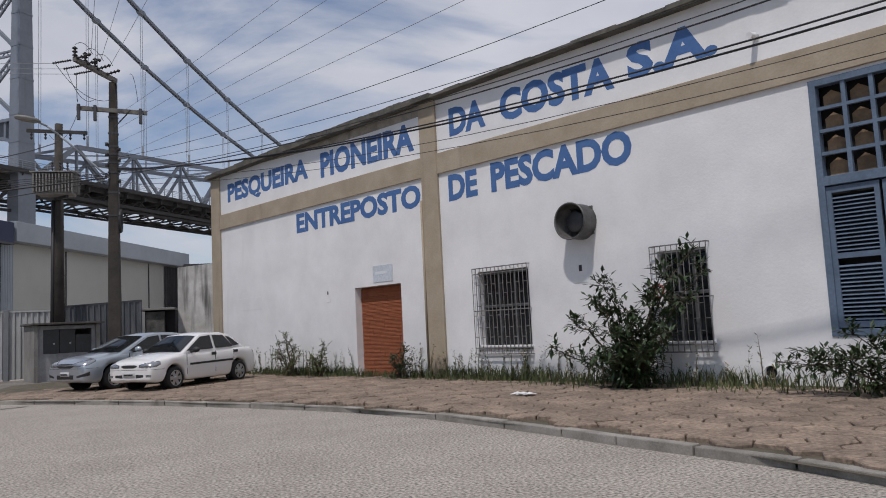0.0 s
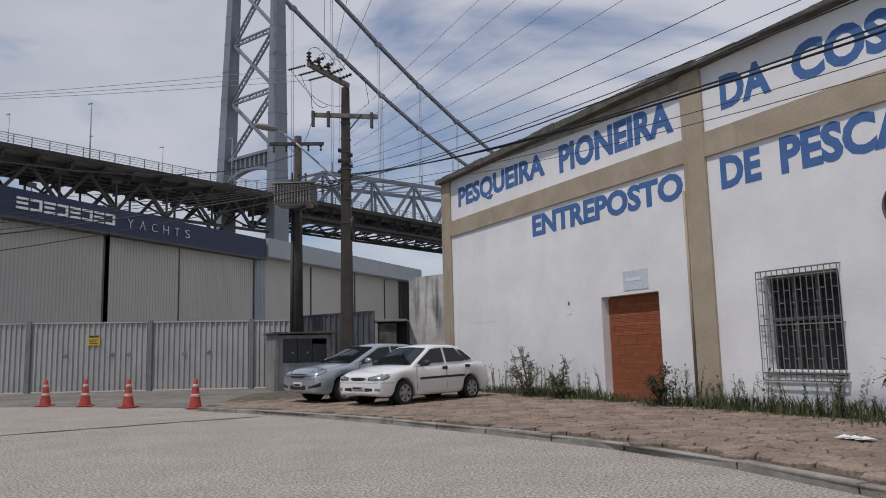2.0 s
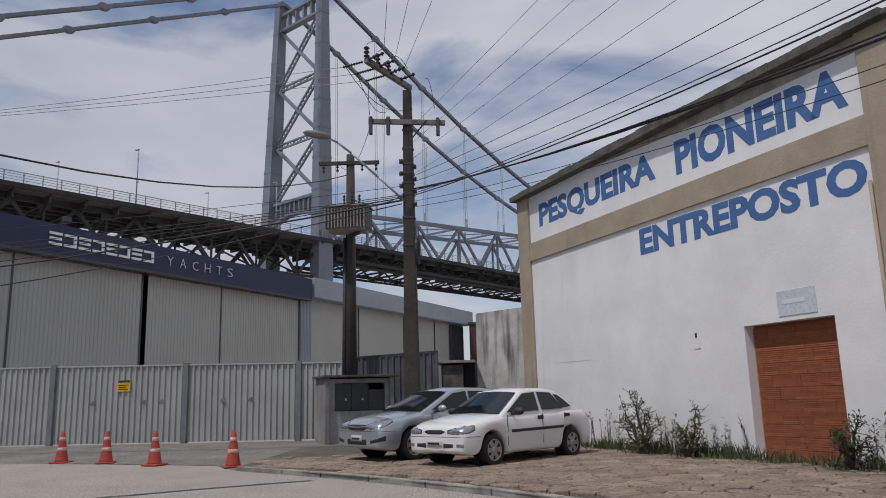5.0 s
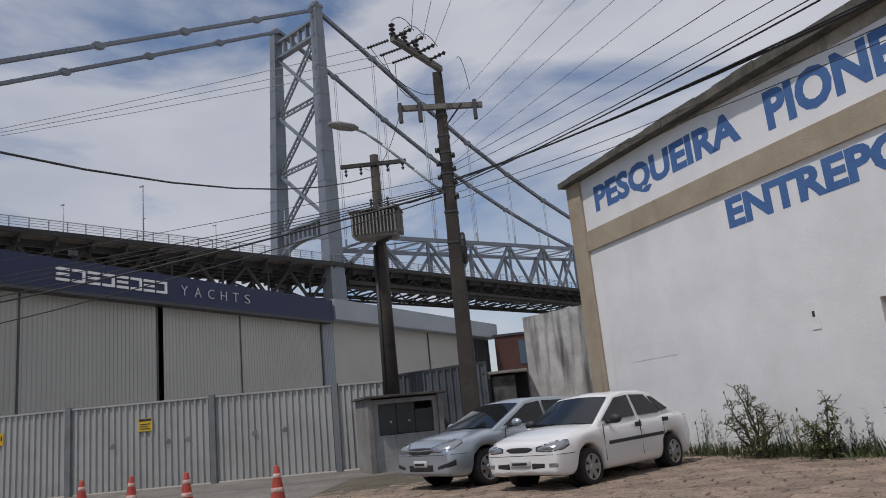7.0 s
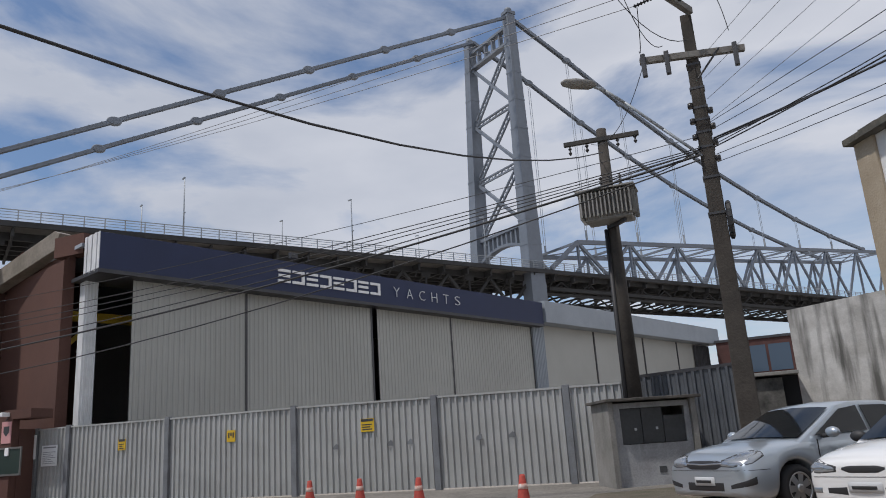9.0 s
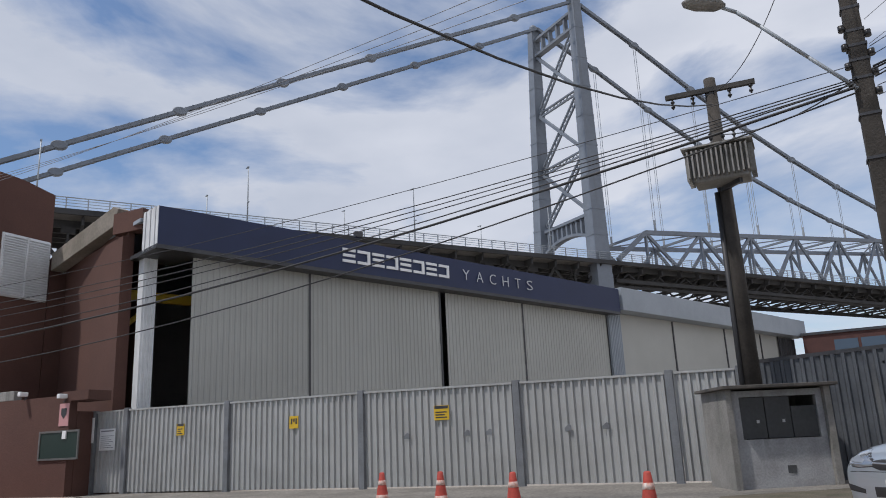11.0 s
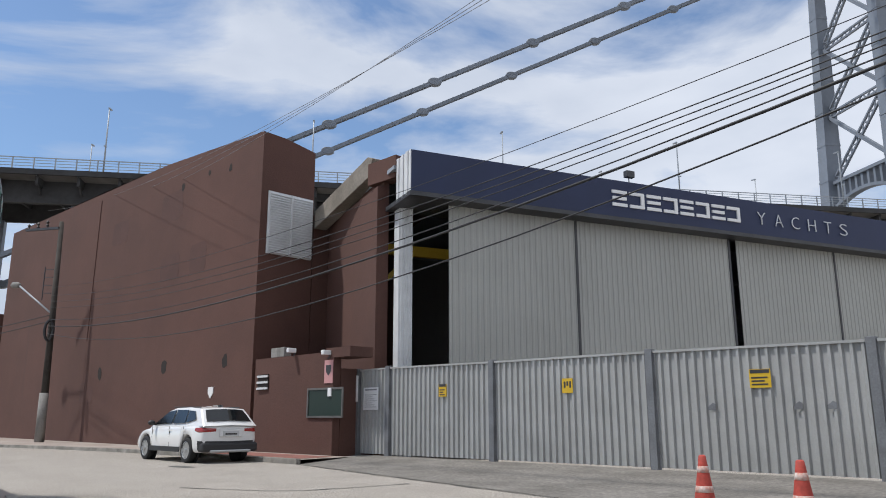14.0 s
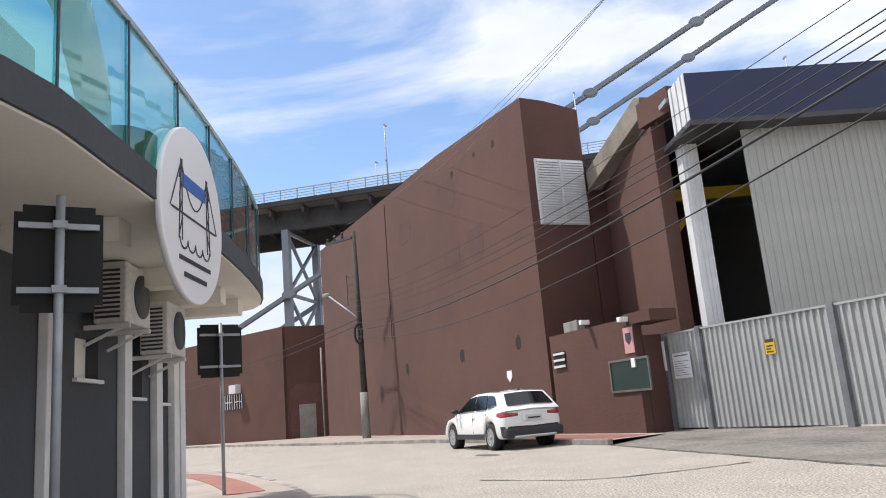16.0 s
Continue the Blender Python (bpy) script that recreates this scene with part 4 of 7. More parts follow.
# ---- pavement by the brown building ----
KW = [(-23.9, 26.75), (-33, 26.7), (-39, 26.0), (-46, 24.6), (-58, 22.8), (-75, 18.6), (-100, 9)]
bm = bm_new()
kw = [Vector(p) for p in smooth_line(KW, 2.0)]
back = [(-24.2, 28.63), (-60.5, 28.63), (-63.2, 26.1), (-90, 12.9), (-105, 5.5)]
bm.faces.new([bm.verts.new((p.x, p.y, 0.12)) for p in kw] + [bm.verts.new((x, y, 0.12)) for x, y in back[::-1]])
bmesh.ops.triangulate(bm, faces=bm.faces)
tagged(obj("pavement_west", bm, M_PAVE), "pale concrete pavement along the brown building", "pavement", kind="structure")
bm = bm_new()
bm.faces.new([bm.verts.new(p) for p in ((-24.3, 27.0, 0.126), (-24.5, 28.3, 0.126), (-31, 28.2, 0.126), (-31, 27.0, 0.126))])
tagged(obj("paving_red", bm, M_REDPAVE), "faded red paving strip in the pavement", "paving", kind="structure")


def kerb_stones(line, z, w, owner, step=1.0):
    """Kerb stones laid along a plan line, each a piece of its own."""
    pts = smooth_line(line, step)
    for a, b in zip(pts, pts[1:]):
        d = (b - a).normalized() * 0.012
        bm = bm_new()
        n = Vector((-(b - a).y, (b - a).x)).normalized() * w
        j = random.uniform(-0.012, 0.012)
        q = [a + d, b - d, b - d - n, a + d - n]
        prism(bm, [(p.x, p.y, -0.02) for p in q], (0, 0, z + 0.02 + j))
        part("kerb_stone", bm, M_KERB, owner, "", 0.012)


k1 = tagged(new("kerb_east"), "worn granite kerb curving along the road", "kerb", kind="structure")
kerb_stones(KERB[1:], 0.095, 0.13, k1)
k2 = tagged(new("kerb_west"), "concrete kerb along the brown building", "kerb", kind="structure")
kerb_stones(KW[::-1], 0.13, 0.15, k2, 2.0)

# ---- suspension bridge ----
MB = axes((-33.0, 134.2), (0.577, 0.817))      # x along the bridge, y across to the far side
BW = 11.5
bridge = thing("suspension_bridge", "grey steel suspension bridge with eyebar chains and a lattice tower", "bridge", MB)
TX = -1.2
def leg_y(side, z):
    """Centre of a tower leg across the bridge; the legs lean inwards."""
    return (-0.1 if side == 0 else BW + 3.5) + (0.1 if side == 0 else -2.4) * (z - 27) / 51


for side in (0, 1):
    bm = bm_new()
    b0, t0 = [], []
    for sx, sy in ((-1, -1), (1, -1), (1, 1), (-1, 1)):
        b0.append(bm.verts.new((TX + sx * 1.55, leg_y(side, 27) + sy * 1.15, 27.0)))
        t0.append(bm.verts.new((TX + sx * 0.85, leg_y(side, 78) + sy * 0.78, 78.0)))
    for i in range(4):
        bm.faces.new((b0[i], b0[(i + 1) % 4], t0[(i + 1) % 4], t0[i]))
    bm.faces.new(b0[::-1])
    bm.faces.new(t0)
    y = leg_y(side, 78)
    box(bm, TX - 1.0, TX + 1.0, y - 0.9, y + 0.9, 78.0, 78.6)
    lathe(bm, [(0.7, 78.6), (0.7, 79.2), (0.3, 79.6), (0.05, 79.7)], 12, Matrix.Translation((TX, y, 0)))
    leg = part("tower_leg", bm, M_STEEL, bridge)
    bm = bm_new()
    for z in (33.5, 38.0, 44, 49.5, 55, 60.5, 66, 72):
        k = (z - 27) / 51
        hx, hy, y = 1.55 - 0.7 * k + 0.05, 1.15 - 0.37 * k + 0.05, leg_y(side, z)
        box(bm, TX - hx, TX + hx, y - hy, y + hy, z, z + 0.3)
    part("splice_plates", bm, M_STEEL, leg)
    bm = bm_new()
    y = leg_y(side, 27)
    box(bm, TX - 1.6, TX + 1.6, y - 1.2, y + 1.2, -1, 27.0)
    part("pier_leg", bm, M_STEEL, bridge)


def lattice(bm, p, q, w):
    """A laced strut: two thin chords with zigzag lacing, lying across the bridge."""
    p, q = Vector(p), Vector(q)
    d = (q - p).normalized()
    nrm = Vector((1, 0, 0)).cross(d).normalized() * (w / 2)
    for s in (-1, 1):
        beam(bm, p + nrm * s, q + nrm * s, 0.35, 0.28)
    n = max(4, int((q - p).length / 0.95))
    for i in range(n):
        a, b = p + (q - p) * (i / n), p + (q - p) * ((i + 1) / n)
        s = 1 if i % 2 else -1
        beam(bm, a + nrm * s, b - nrm * s, 0.2, 0.16)


for z0, z1 in ((72.6, 60.5), (60.5, 49.0), (49.0, 37.7)):
    bm = bm_new()
    beam(bm, (TX, leg_y(0, z1) + 0.6, z1), (TX, leg_y(1, z0) - 0.6, z0), 0.7, 0.5)
    part("diagonal", bm, M_STEEL, bridge)
    bm = bm_new()
    lattice(bm, (TX, leg_y(0, z0) + 0.6, z0), (TX, leg_y(1, z1) - 0.6, z1), 1.0)
    part("diagonal", bm, M_STEEL, bridge, "laced diagonal strut")
for z in (60.5, 49.0):
    bm = bm_new()
    lattice(bm, (TX, leg_y(0, z) + 0.7, z), (TX, leg_y(1, z) - 0.7, z), 0.8)
    part("cross_strut", bm, M_STEEL, bridge)
for zt, zb, arch in ((75.8, 72.6, 0), (37.7, 35.2, 1.6)):
    bm = bm_new()
    ya0, ya1 = leg_y(0, zt) + 0.6, leg_y(1, zt) - 0.6
    beam(bm, (TX, ya0, zt), (TX, ya1, zt), 1.2, 0.5)
    part("portal_chord", bm, M_STEEL, bridge)
    pts = [(ya0 + (ya1 - ya0) * k / 10, zb - arch * (2 * k / 10 - 1) ** 2) for k in range(11)]
    bm = bm_new()
    for (ya, za), (yb, zc) in zip(pts, pts[1:]):
        beam(bm, (TX, ya, za), (TX, yb, zc), 1.2, 0.5)
    part("portal_arch", bm, M_STEEL, bridge, "curved lower portal chord")
    for ya, za in pts[::1 if arch else 2]:
        bm = bm_new()
        beam(bm, (TX, ya, za), (TX, ya, zt), 0.8, 0.45)
        part("portal_post", bm, M_STEEL, bridge)

# eyebar chains: straight backstay down to the left, sagging main span to the right
def chain_z(x, y=0.0):
    """Height of an eyebar chain; the far one sits a little higher on its saddle."""
    if y > 1:
        return chain_z(x) + 0.6
    if x < 0:
        return 78.3 + 0.5055 * x + (0.00003 * x * x)
    return 78.3 - 0.545 * x + 0.00195 * x * x


for y in (0.0, BW):
    nodes = [TX - 13.4 * k for k in range(0, 12)]
    main = [TX + 13.5 * k for k in range(0, 9)]
    for xs in (nodes, main):
        for a, b in zip(xs, xs[1:]):
            bm = bm_new()
            pa, pb = Vector((a, y, chain_z(a, y))), Vector((b, y, chain_z(b, y)))
            for o in (-0.3, -0.1, 0.1, 0.3):
                beam(bm, pa + Vector((0, o, 0)), pb + Vector((0, o, 0)), 0.07, 0.5 if xs is nodes else 0.62)
            n = 9
            for k in range(1, n):
                c = pa + (pb - pa) * (k / n)
                box(bm, -0.06, 0.06, -0.4, 0.4, -0.3, 0.32, Matrix.Translation(c))
            ch = part("eyebar", bm, M_STEEL, bridge, "riveted eyebar link")
            bm = bm_new()
            lathe(bm, [(0.55, -0.42), (0.62, -0.36), (0.62, 0.36), (0.55, 0.42)], 12, Matrix.Translation(pb) @ Euler((radians(90), 0, 0)).to_matrix().to_4x4() @ Matrix.Diagonal((1.5, 0.85, 1, 1)))
            part("eyebar_joint", bm, M_STEEL, ch)
    for k in range(1, 8):
        x = main[k]
        top = 35.3 + (x - 9.8) * 0.066 if x < 100 else 41.5
        bm = bm_new()
        for o in (-0.25, 0.25):
            tube(bm, (x + o, y, chain_z(x) - 0.4), (x + o, y, top + 2.0), 0.05, n=5)
        tube(bm, (x, y, top), (x, y, top + 2.2), 0.22, n=6)
        part("hanger", bm, M_RAIL, bridge)

# stiffening truss of the main span
for y in (0.0, BW):
    nodes = [3.0] + [9.8 + 13.4 * k for k in range(0, 9)]
    tops = [29.8] + [35.2 + 0.067 * 13.4 * k for k in range(0, 9)]
    bm = bm_new()
    for a, b, za, zb in zip(nodes, nodes[1:], tops, tops[1:]):
        beam(bm, (a, y, za), (b, y, zb), 0.6, 0.75)
    part("top_chord", bm, M_STEEL, bridge)
    for a, b, za, zb in zip(nodes[1:], nodes[2:], tops[1:], tops[2:]):
        mid = (a + b) / 2
        bm = bm_new()
        beam(bm, (a, y, za), (mid, y, 29.6), 0.4, 0.55)
        beam(bm, (mid, y, 29.6), (b, y, zb), 0.4, 0.55)
        beam(bm, (a, y, za), (a, y, 28.5), 0.35, 0.45)
        part("web_member", bm, M_STEEL, bridge)
    bm = bm_new()
    beam(bm, (2, y, 28.4), (118, y, 28.4), 0.7, 1.1)
    beam(bm, (2, y, 26.2), (118, y, 25.4), 0.5, 0.6)
    part("bottom_chord", bm, M_STEELSHADE, bridge)
bm = bm_new()
for k in range(0, 9):
    x = 9.8 + 13.4 * k
    z = 35.2 + 0.067 * 13.4 * k
    beam(bm, (x, 0, z), (x, BW, z), 0.35, 0.4)
    if k < 8:
        beam(bm, (x, 0, z), (x + 13.4, BW, z + 0.9), 0.2, 0.2)
        beam(bm, (x, BW, z), (x + 13.4, 0, z + 0.9), 0.2, 0.2)
tagged(part("top_bracing", bm, M_STEEL, bridge), kind="stuff")

# deck, floor beams, girders
bm = bm_new()
box(bm, -330, 130, -1.3, BW + 1.3, 28.7, 29.0)
part("deck", bm, M_DECK, bridge)
# edge beams, girders and floor beams carry the under-deck shade in their colour
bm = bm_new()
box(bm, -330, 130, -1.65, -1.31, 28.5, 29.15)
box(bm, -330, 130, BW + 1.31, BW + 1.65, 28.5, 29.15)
part("edge_beam", bm, M_STEELSHADE, bridge)
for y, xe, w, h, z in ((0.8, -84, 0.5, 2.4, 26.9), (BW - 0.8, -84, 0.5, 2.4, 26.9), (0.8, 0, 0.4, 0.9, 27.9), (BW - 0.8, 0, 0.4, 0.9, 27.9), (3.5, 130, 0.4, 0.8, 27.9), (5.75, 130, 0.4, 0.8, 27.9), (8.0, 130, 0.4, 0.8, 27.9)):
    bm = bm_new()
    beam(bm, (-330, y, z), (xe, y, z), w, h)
    part("girder", bm, M_STEELSHADE, bridge)
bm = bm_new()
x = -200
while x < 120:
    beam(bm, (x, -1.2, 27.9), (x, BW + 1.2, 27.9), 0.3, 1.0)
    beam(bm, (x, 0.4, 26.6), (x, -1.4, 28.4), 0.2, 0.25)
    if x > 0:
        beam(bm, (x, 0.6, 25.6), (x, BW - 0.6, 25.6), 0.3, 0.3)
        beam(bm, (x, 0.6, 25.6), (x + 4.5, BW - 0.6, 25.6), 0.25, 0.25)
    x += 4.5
tagged(part("floor_beams", bm, M_STEELSHADE, bridge), kind="stuff")
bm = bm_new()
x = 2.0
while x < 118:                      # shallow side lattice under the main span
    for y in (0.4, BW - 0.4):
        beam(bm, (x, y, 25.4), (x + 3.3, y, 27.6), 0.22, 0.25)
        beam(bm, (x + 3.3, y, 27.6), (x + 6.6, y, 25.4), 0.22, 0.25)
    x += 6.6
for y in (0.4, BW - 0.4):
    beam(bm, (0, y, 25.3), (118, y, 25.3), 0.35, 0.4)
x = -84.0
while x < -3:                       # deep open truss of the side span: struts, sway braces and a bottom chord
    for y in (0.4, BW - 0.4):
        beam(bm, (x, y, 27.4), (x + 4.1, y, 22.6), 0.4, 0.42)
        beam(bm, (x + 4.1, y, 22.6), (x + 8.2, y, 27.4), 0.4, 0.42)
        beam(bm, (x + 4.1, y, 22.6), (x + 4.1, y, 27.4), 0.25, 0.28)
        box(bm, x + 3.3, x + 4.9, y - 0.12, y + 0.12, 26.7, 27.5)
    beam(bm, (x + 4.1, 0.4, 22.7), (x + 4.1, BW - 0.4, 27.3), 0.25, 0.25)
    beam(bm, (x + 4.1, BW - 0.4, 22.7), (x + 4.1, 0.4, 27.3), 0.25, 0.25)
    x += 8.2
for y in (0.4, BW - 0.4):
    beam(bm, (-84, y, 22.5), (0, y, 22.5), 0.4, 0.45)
tagged(part("under_truss", bm, M_STEELSHADE, bridge), kind="stuff")
bm = bm_new()
for y in (-1.5, BW + 1.5):
    for z in (29.5, 29.85, 30.2):
        beam(bm, (-330, y, z), (130, y, z), 0.06, 0.06)
    beam(bm, (-330, y, 30.5), (130, y, 30.5), 0.1, 0.1)
part("railing", bm, M_RAIL, bridge)
bm = bm_new()
for y in (-1.5, BW + 1.5):
    x = -200
    while x < 125:
        box(bm, x - 0.06, x + 0.06, y - 0.06, y + 0.06, 29.0, 30.55)
        x += 2.3
tagged(part("railing_posts", bm, M_RAIL, bridge), kind="stuff")
for x in (-187, -153.5, -122.3, -92):                   # lattice piers of the approach
    for y in (0.8, BW - 0.8):
        bm = bm_new()
        beam(bm, (x, y, 0), (x, y, 25.8), 0.9, 0.9)
        part("pier_leg", bm, M_STEEL, bridge)
    bm = bm_new()
    for k in range(3):
        z0, z1 = 1 + k * 8.2, 1 + (k + 1) * 8.2
        beam(bm, (x, 0.8, z0), (x, BW - 0.8, z1), 0.35, 0.35)
        beam(bm, (x, BW - 0.8, z0), (x, 0.8, z1), 0.35, 0.35)
        beam(bm, (x, 0.8, z1), (x, BW - 0.8, z1), 0.35, 0.4)
    part("pier_bracing", bm, M_STEEL, bridge)
# lamps on the deck
lamp = thing("deck_lamp", "thin grey street lamp standing on the bridge deck", "street lamp", MB @ Matrix.Translation((-59.5, -0.9, 29.0)), "bridge deck lamps")
bm = bm_new()
tube(bm, (0, 0, 0), (0, 0, 8.3), 0.11, 0.07, 8)
part("post", bm, M_RAIL, lamp)
bm = bm_new()
beam(bm, (0, -0.1, 8.3), (0, 0.9, 8.4), 0.22, 0.14)
part("head", bm, M_RAIL, lamp)
bm = bm_new()
beam(bm, (0, -0.5, 3.4), (0, 0.1, 3.5), 0.2, 0.12)
part("low_head", bm, M_RAIL, lamp)
for x, y, s in ((-35.5, -0.9, 1), (-11.5, -0.9, 1), (-83.5, -0.9, 1), (-107.5, -0.9, 1), (-62, BW + 0.9, 0.95), (-41, BW + 0.9, 0.95), (-89, BW + 0.9, 0.95), (-113, BW + 0.9, 0.95), (-131.5, -0.9, 1), (-16, BW + 0.9, 0.95)):
    copy_thing(lamp, MB @ Matrix.Translation((x, y, 29.0)))

# ---- vehicles ----
M_TYRE = plain("tyre rubber", (0.02, 0.02, 0.021), 0.85)
M_RIM = plain("silver alloy", (0.45, 0.46, 0.47), 0.3, 0.8)
M_CARGLASS = plain("tinted car glass", (0.008, 0.010, 0.012), 0.06, 0.0, 0.0)
M_BUMPER = plain("black plastic", (0.025, 0.025, 0.027), 0.6)
M_LAMPGLASS = plain("clear lamp glass", (0.36, 0.38, 0.40), 0.1, 0.65, 0.8)
M_TAIL = plain("red tail lamp", (0.28, 0.015, 0.012), 0.15, 0.0, 0.8)
M_PLATE = plain("grey number plate", (0.5, 0.51, 0.52), 0.5)


def interp(table, x):
    for (a, u), (b, v) in zip(table, table[1:]):
        if a <= x <= b:
            t = (x - a) / (b - a) if b > a else 0
            return u + (v - u) * t
    return table[0][1] if x < table[0][0] else table[-1][1]


def car(name, label, m, paint, L, W, wb, r, top, cabin, floor=0.2, clad=None, spokes=6, front_over=None, rear_seen=False):
    """top: (x, height) of bonnet, waist and boot from rear (-) to front (+); cabin: (x, z) outline of the glasshouse from the windscreen base round to the rear."""
    e = thing(name, label, "car", m)
    cabin = [(cabin[0][0] + 0.1, cabin[0][1] - 0.07)] + cabin[1:-1] + [(cabin[-1][0] - 0.06, cabin[-1][1] - 0.07)]
    fo = front_over
    xf, xr = wb / 2, -wb / 2
    x1, x0 = xf + fo, xf + fo - L
    R = r + 0.065
    xs = sorted({*[x0 + (x1 - x0) * k / 22 for k in range(23)], *[w + R * k for w in (xf, xr) for k in (-1, -0.92, -0.7, -0.4, 0, 0.4, 0.7, 0.92, 1)], x0 + 0.05, x1 - 0.05})
    bm = bm_new()
    rings = []
    for x in xs:
        u = (x - x0) / (x1 - x0)
        end = min(u, 1 - u) * L
        wf = 1 - 0.13 * max(0, 1 - end / 0.38) ** 2
        hw = W / 2 * wf
        zt = interp(top, x)
        zb = floor + (0.07 * max(0, 1 - end / 0.4) ** 2)
        for w in (xf, xr):
            if abs(x - w) < R:
                zb = max(zb, r + math.sqrt(R * R - (x - w) ** 2) * 0.98)
        zb = min(zb, zt - 0.12)
        tuck = 0.05 * max(0, 1 - end / 0.3)
        z1 = zb + (zt - zb) * 0.2
        half = [(0.0, zb + 0.02), (hw * 0.80, zb), (hw * 0.965, zb + 0.01), (hw * (0.99 - tuck), z1), (hw, zb + (zt - zb) * 0.5), (hw * 0.985, zb + (zt - zb) * 0.74), (hw * 0.945, zt - 0.055), (hw * 0.86, zt - 0.012), (hw * 0.5, zt + 0.022), (0, zt + 0.032)]
        ring = [bm.verts.new((x, y, z)) for y, z in half] + [bm.verts.new((x, -y, z)) for y, z in half[-2:0:-1]]
        rings.append(ring)
    n = len(rings[0])
    for a, b in zip(rings, rings[1:]):
        for i in range(n):
            f = bm.faces.new((a[i], a[(i + 1) % n], b[(i + 1) % n], b[i]))
            f.smooth = True
    bm.faces.new(rings[0])
    bm.faces.new(rings[-1][::-1])
    body = part("body", bm, paint, e)
    mod = body.modifiers.new("smooth", "SUBSURF")
    mod.levels = mod.render_levels = 1

    def hw_at(x, z):
        zt = interp(top, x)
        return W / 2 * 0.955 - max(0, z - zt + 0.06) * 0.36

    bm = bm_new()
    sides = []
    for s in (1, -1):
        sides.append([bm.verts.new((x, s * (hw_at(x, z) - 0.012), z)) for x, z in cabin])
    k = len(cabin)
    mids = [bm.verts.new((x + (0.06 if i < k // 2 else -0.04), 0, z + 0.03)) for i, (x, z) in enumerate(cabin)]
    bm.faces.new(sides[0])
    bm.faces.new(sides[1][::-1])
    for i in range(k - 1):
        for a, b in ((sides[0], mids), (mids, sides[1])):
            f = bm.faces.new((a[i], a[i + 1], b[i + 1], b[i]))
            f.smooth = True
    gh = part("glasshouse", bm, paint, e, "", 0.05)
    gh.modifiers["bevel"].segments = 3
    # windscreen and rear window: inset panels on the first and last strips
    for nm, i, j in (("windscreen", 0, 1), ("rear_window", k - 1, k - 2)):
        bm = bm_new()
        (xa, za), (xb, zb2) = cabin[i], cabin[j]
        grid = []
        for u in ((0.16, 0.5, 0.93) if i == 0 else (0.24, 0.55, 0.9)):
            x, z = xa + (xb - xa) * u, za + (zb2 - za) * u
            w = hw_at(x, z) - (0.075 if i == 0 else 0.13)
            bulge = 0.06 if i == 0 else -0.045
            nx, nz = (zb2 - za), -(xb - xa)
            ln = math.hypot(nx, nz)
            sg = 1 if nz > 0 else -1
            ox, oz = sg * nx / ln * 0.02, sg * nz / ln * 0.02
            grid.append([bm.verts.new((x + ox + bulge * (1 - (v * v)), w * v, z + oz + 0.03 * (1 - v * v))) for v in (1, 0.6, 0, -0.6, -1)])
        for a, b in zip(grid, grid[1:]):
            for q in range(4):
                f = bm.faces.new((a[q], a[q + 1], b[q + 1], b[q]))
                f.smooth = True
        part(nm, bm, M_CARGLASS, e)
    return e, body, hw_at, x0, x1


def side_panel(e, name, outline, hw_at, mat, out=0.008, label="", thick=0.01):
    """A panel on both flanks, following the body's lean."""
    for s in (1, -1):
        bm = bm_new()
        a = [bm.verts.new((x, s * (hw_at(x, z) + out), z)) for x, z in outline]
        b = [bm.verts.new((x, s * (hw_at(x, z) + out - thick), z)) for x, z in outline]
        bm.faces.new(a)
        bm.faces.new(b[::-1])
        for i in range(len(a)):
            bm.faces.new((a[i], a[(i + 1) % len(a)], b[(i + 1) % len(a)], b[i]))
        part(name, bm, mat, e, label)


def wheels(e, wb, W, r, spokes):
    for x in (wb / 2, -wb / 2):
        for s in (1, -1):
            mm = Matrix.Translation((x, s * (W / 2 - 0.115), r)) @ Euler((radians(-90 * s), 0, 0)).to_matrix().to_4x4()
            bm = bm_new()
            lathe(bm, [(r * 0.66, -0.1), (r * 0.93, -0.1), (r, -0.07), (r, 0.07), (r * 0.95, 0.098), (r * 0.7, 0.105), (r * 0.66, 0.085)], 28, mm)
            wh_ = part("wheel", bm, M_TYRE, e)
            bm = bm_new()
            lathe(bm, [(r * 0.69, 0.06), (r * 0.69, 0.095), (r * 0.62, 0.09), (r * 0.6, 0.04), (0.01, 0.03)], 24, mm)
            part("rim_dish", bm, M_BUMPER, wh_)
            bm = bm_new()
            for k in range(spokes):
                a = 2 * math.pi * k / spokes
                c, d = Vector((math.cos(a), math.sin(a), 0)), Vector((-math.sin(a), math.cos(a), 0))
                pts = [c * 0.04 + d * 0.035, c * r * 0.64 + d * 0.05, c * r * 0.64 - d * 0.05, c * 0.04 - d * 0.035]
                prism(bm, [mm @ (p + Vector((0, 0, 0.06))) for p in pts], mm.to_3x3() @ Vector((0, 0, 0.03)))
            lathe(bm, [(0.06, 0.05), (0.06, 0.1), (0.03, 0.108)], 14, mm)
            lathe(bm, [(r * 0.69, 0.06), (r * 0.70, 0.104), (r * 0.63, 0.1), (r * 0.62, 0.06)], 28, mm)
            part("rim", bm, M_RIM, wh_)
            # black disc painted as the shade in the wheel arch
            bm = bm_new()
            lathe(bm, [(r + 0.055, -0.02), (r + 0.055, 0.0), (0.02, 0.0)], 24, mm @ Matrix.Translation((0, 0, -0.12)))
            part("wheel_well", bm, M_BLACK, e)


def small_box(e, name, x0, x1, y0, y1, z0, z1, mat, bevel=0.01, label=""):
    bm = bm_new()
    box(bm, x0, x1, y0, y1, z0, z1)
    return part(name, bm, mat, e, label, bevel)


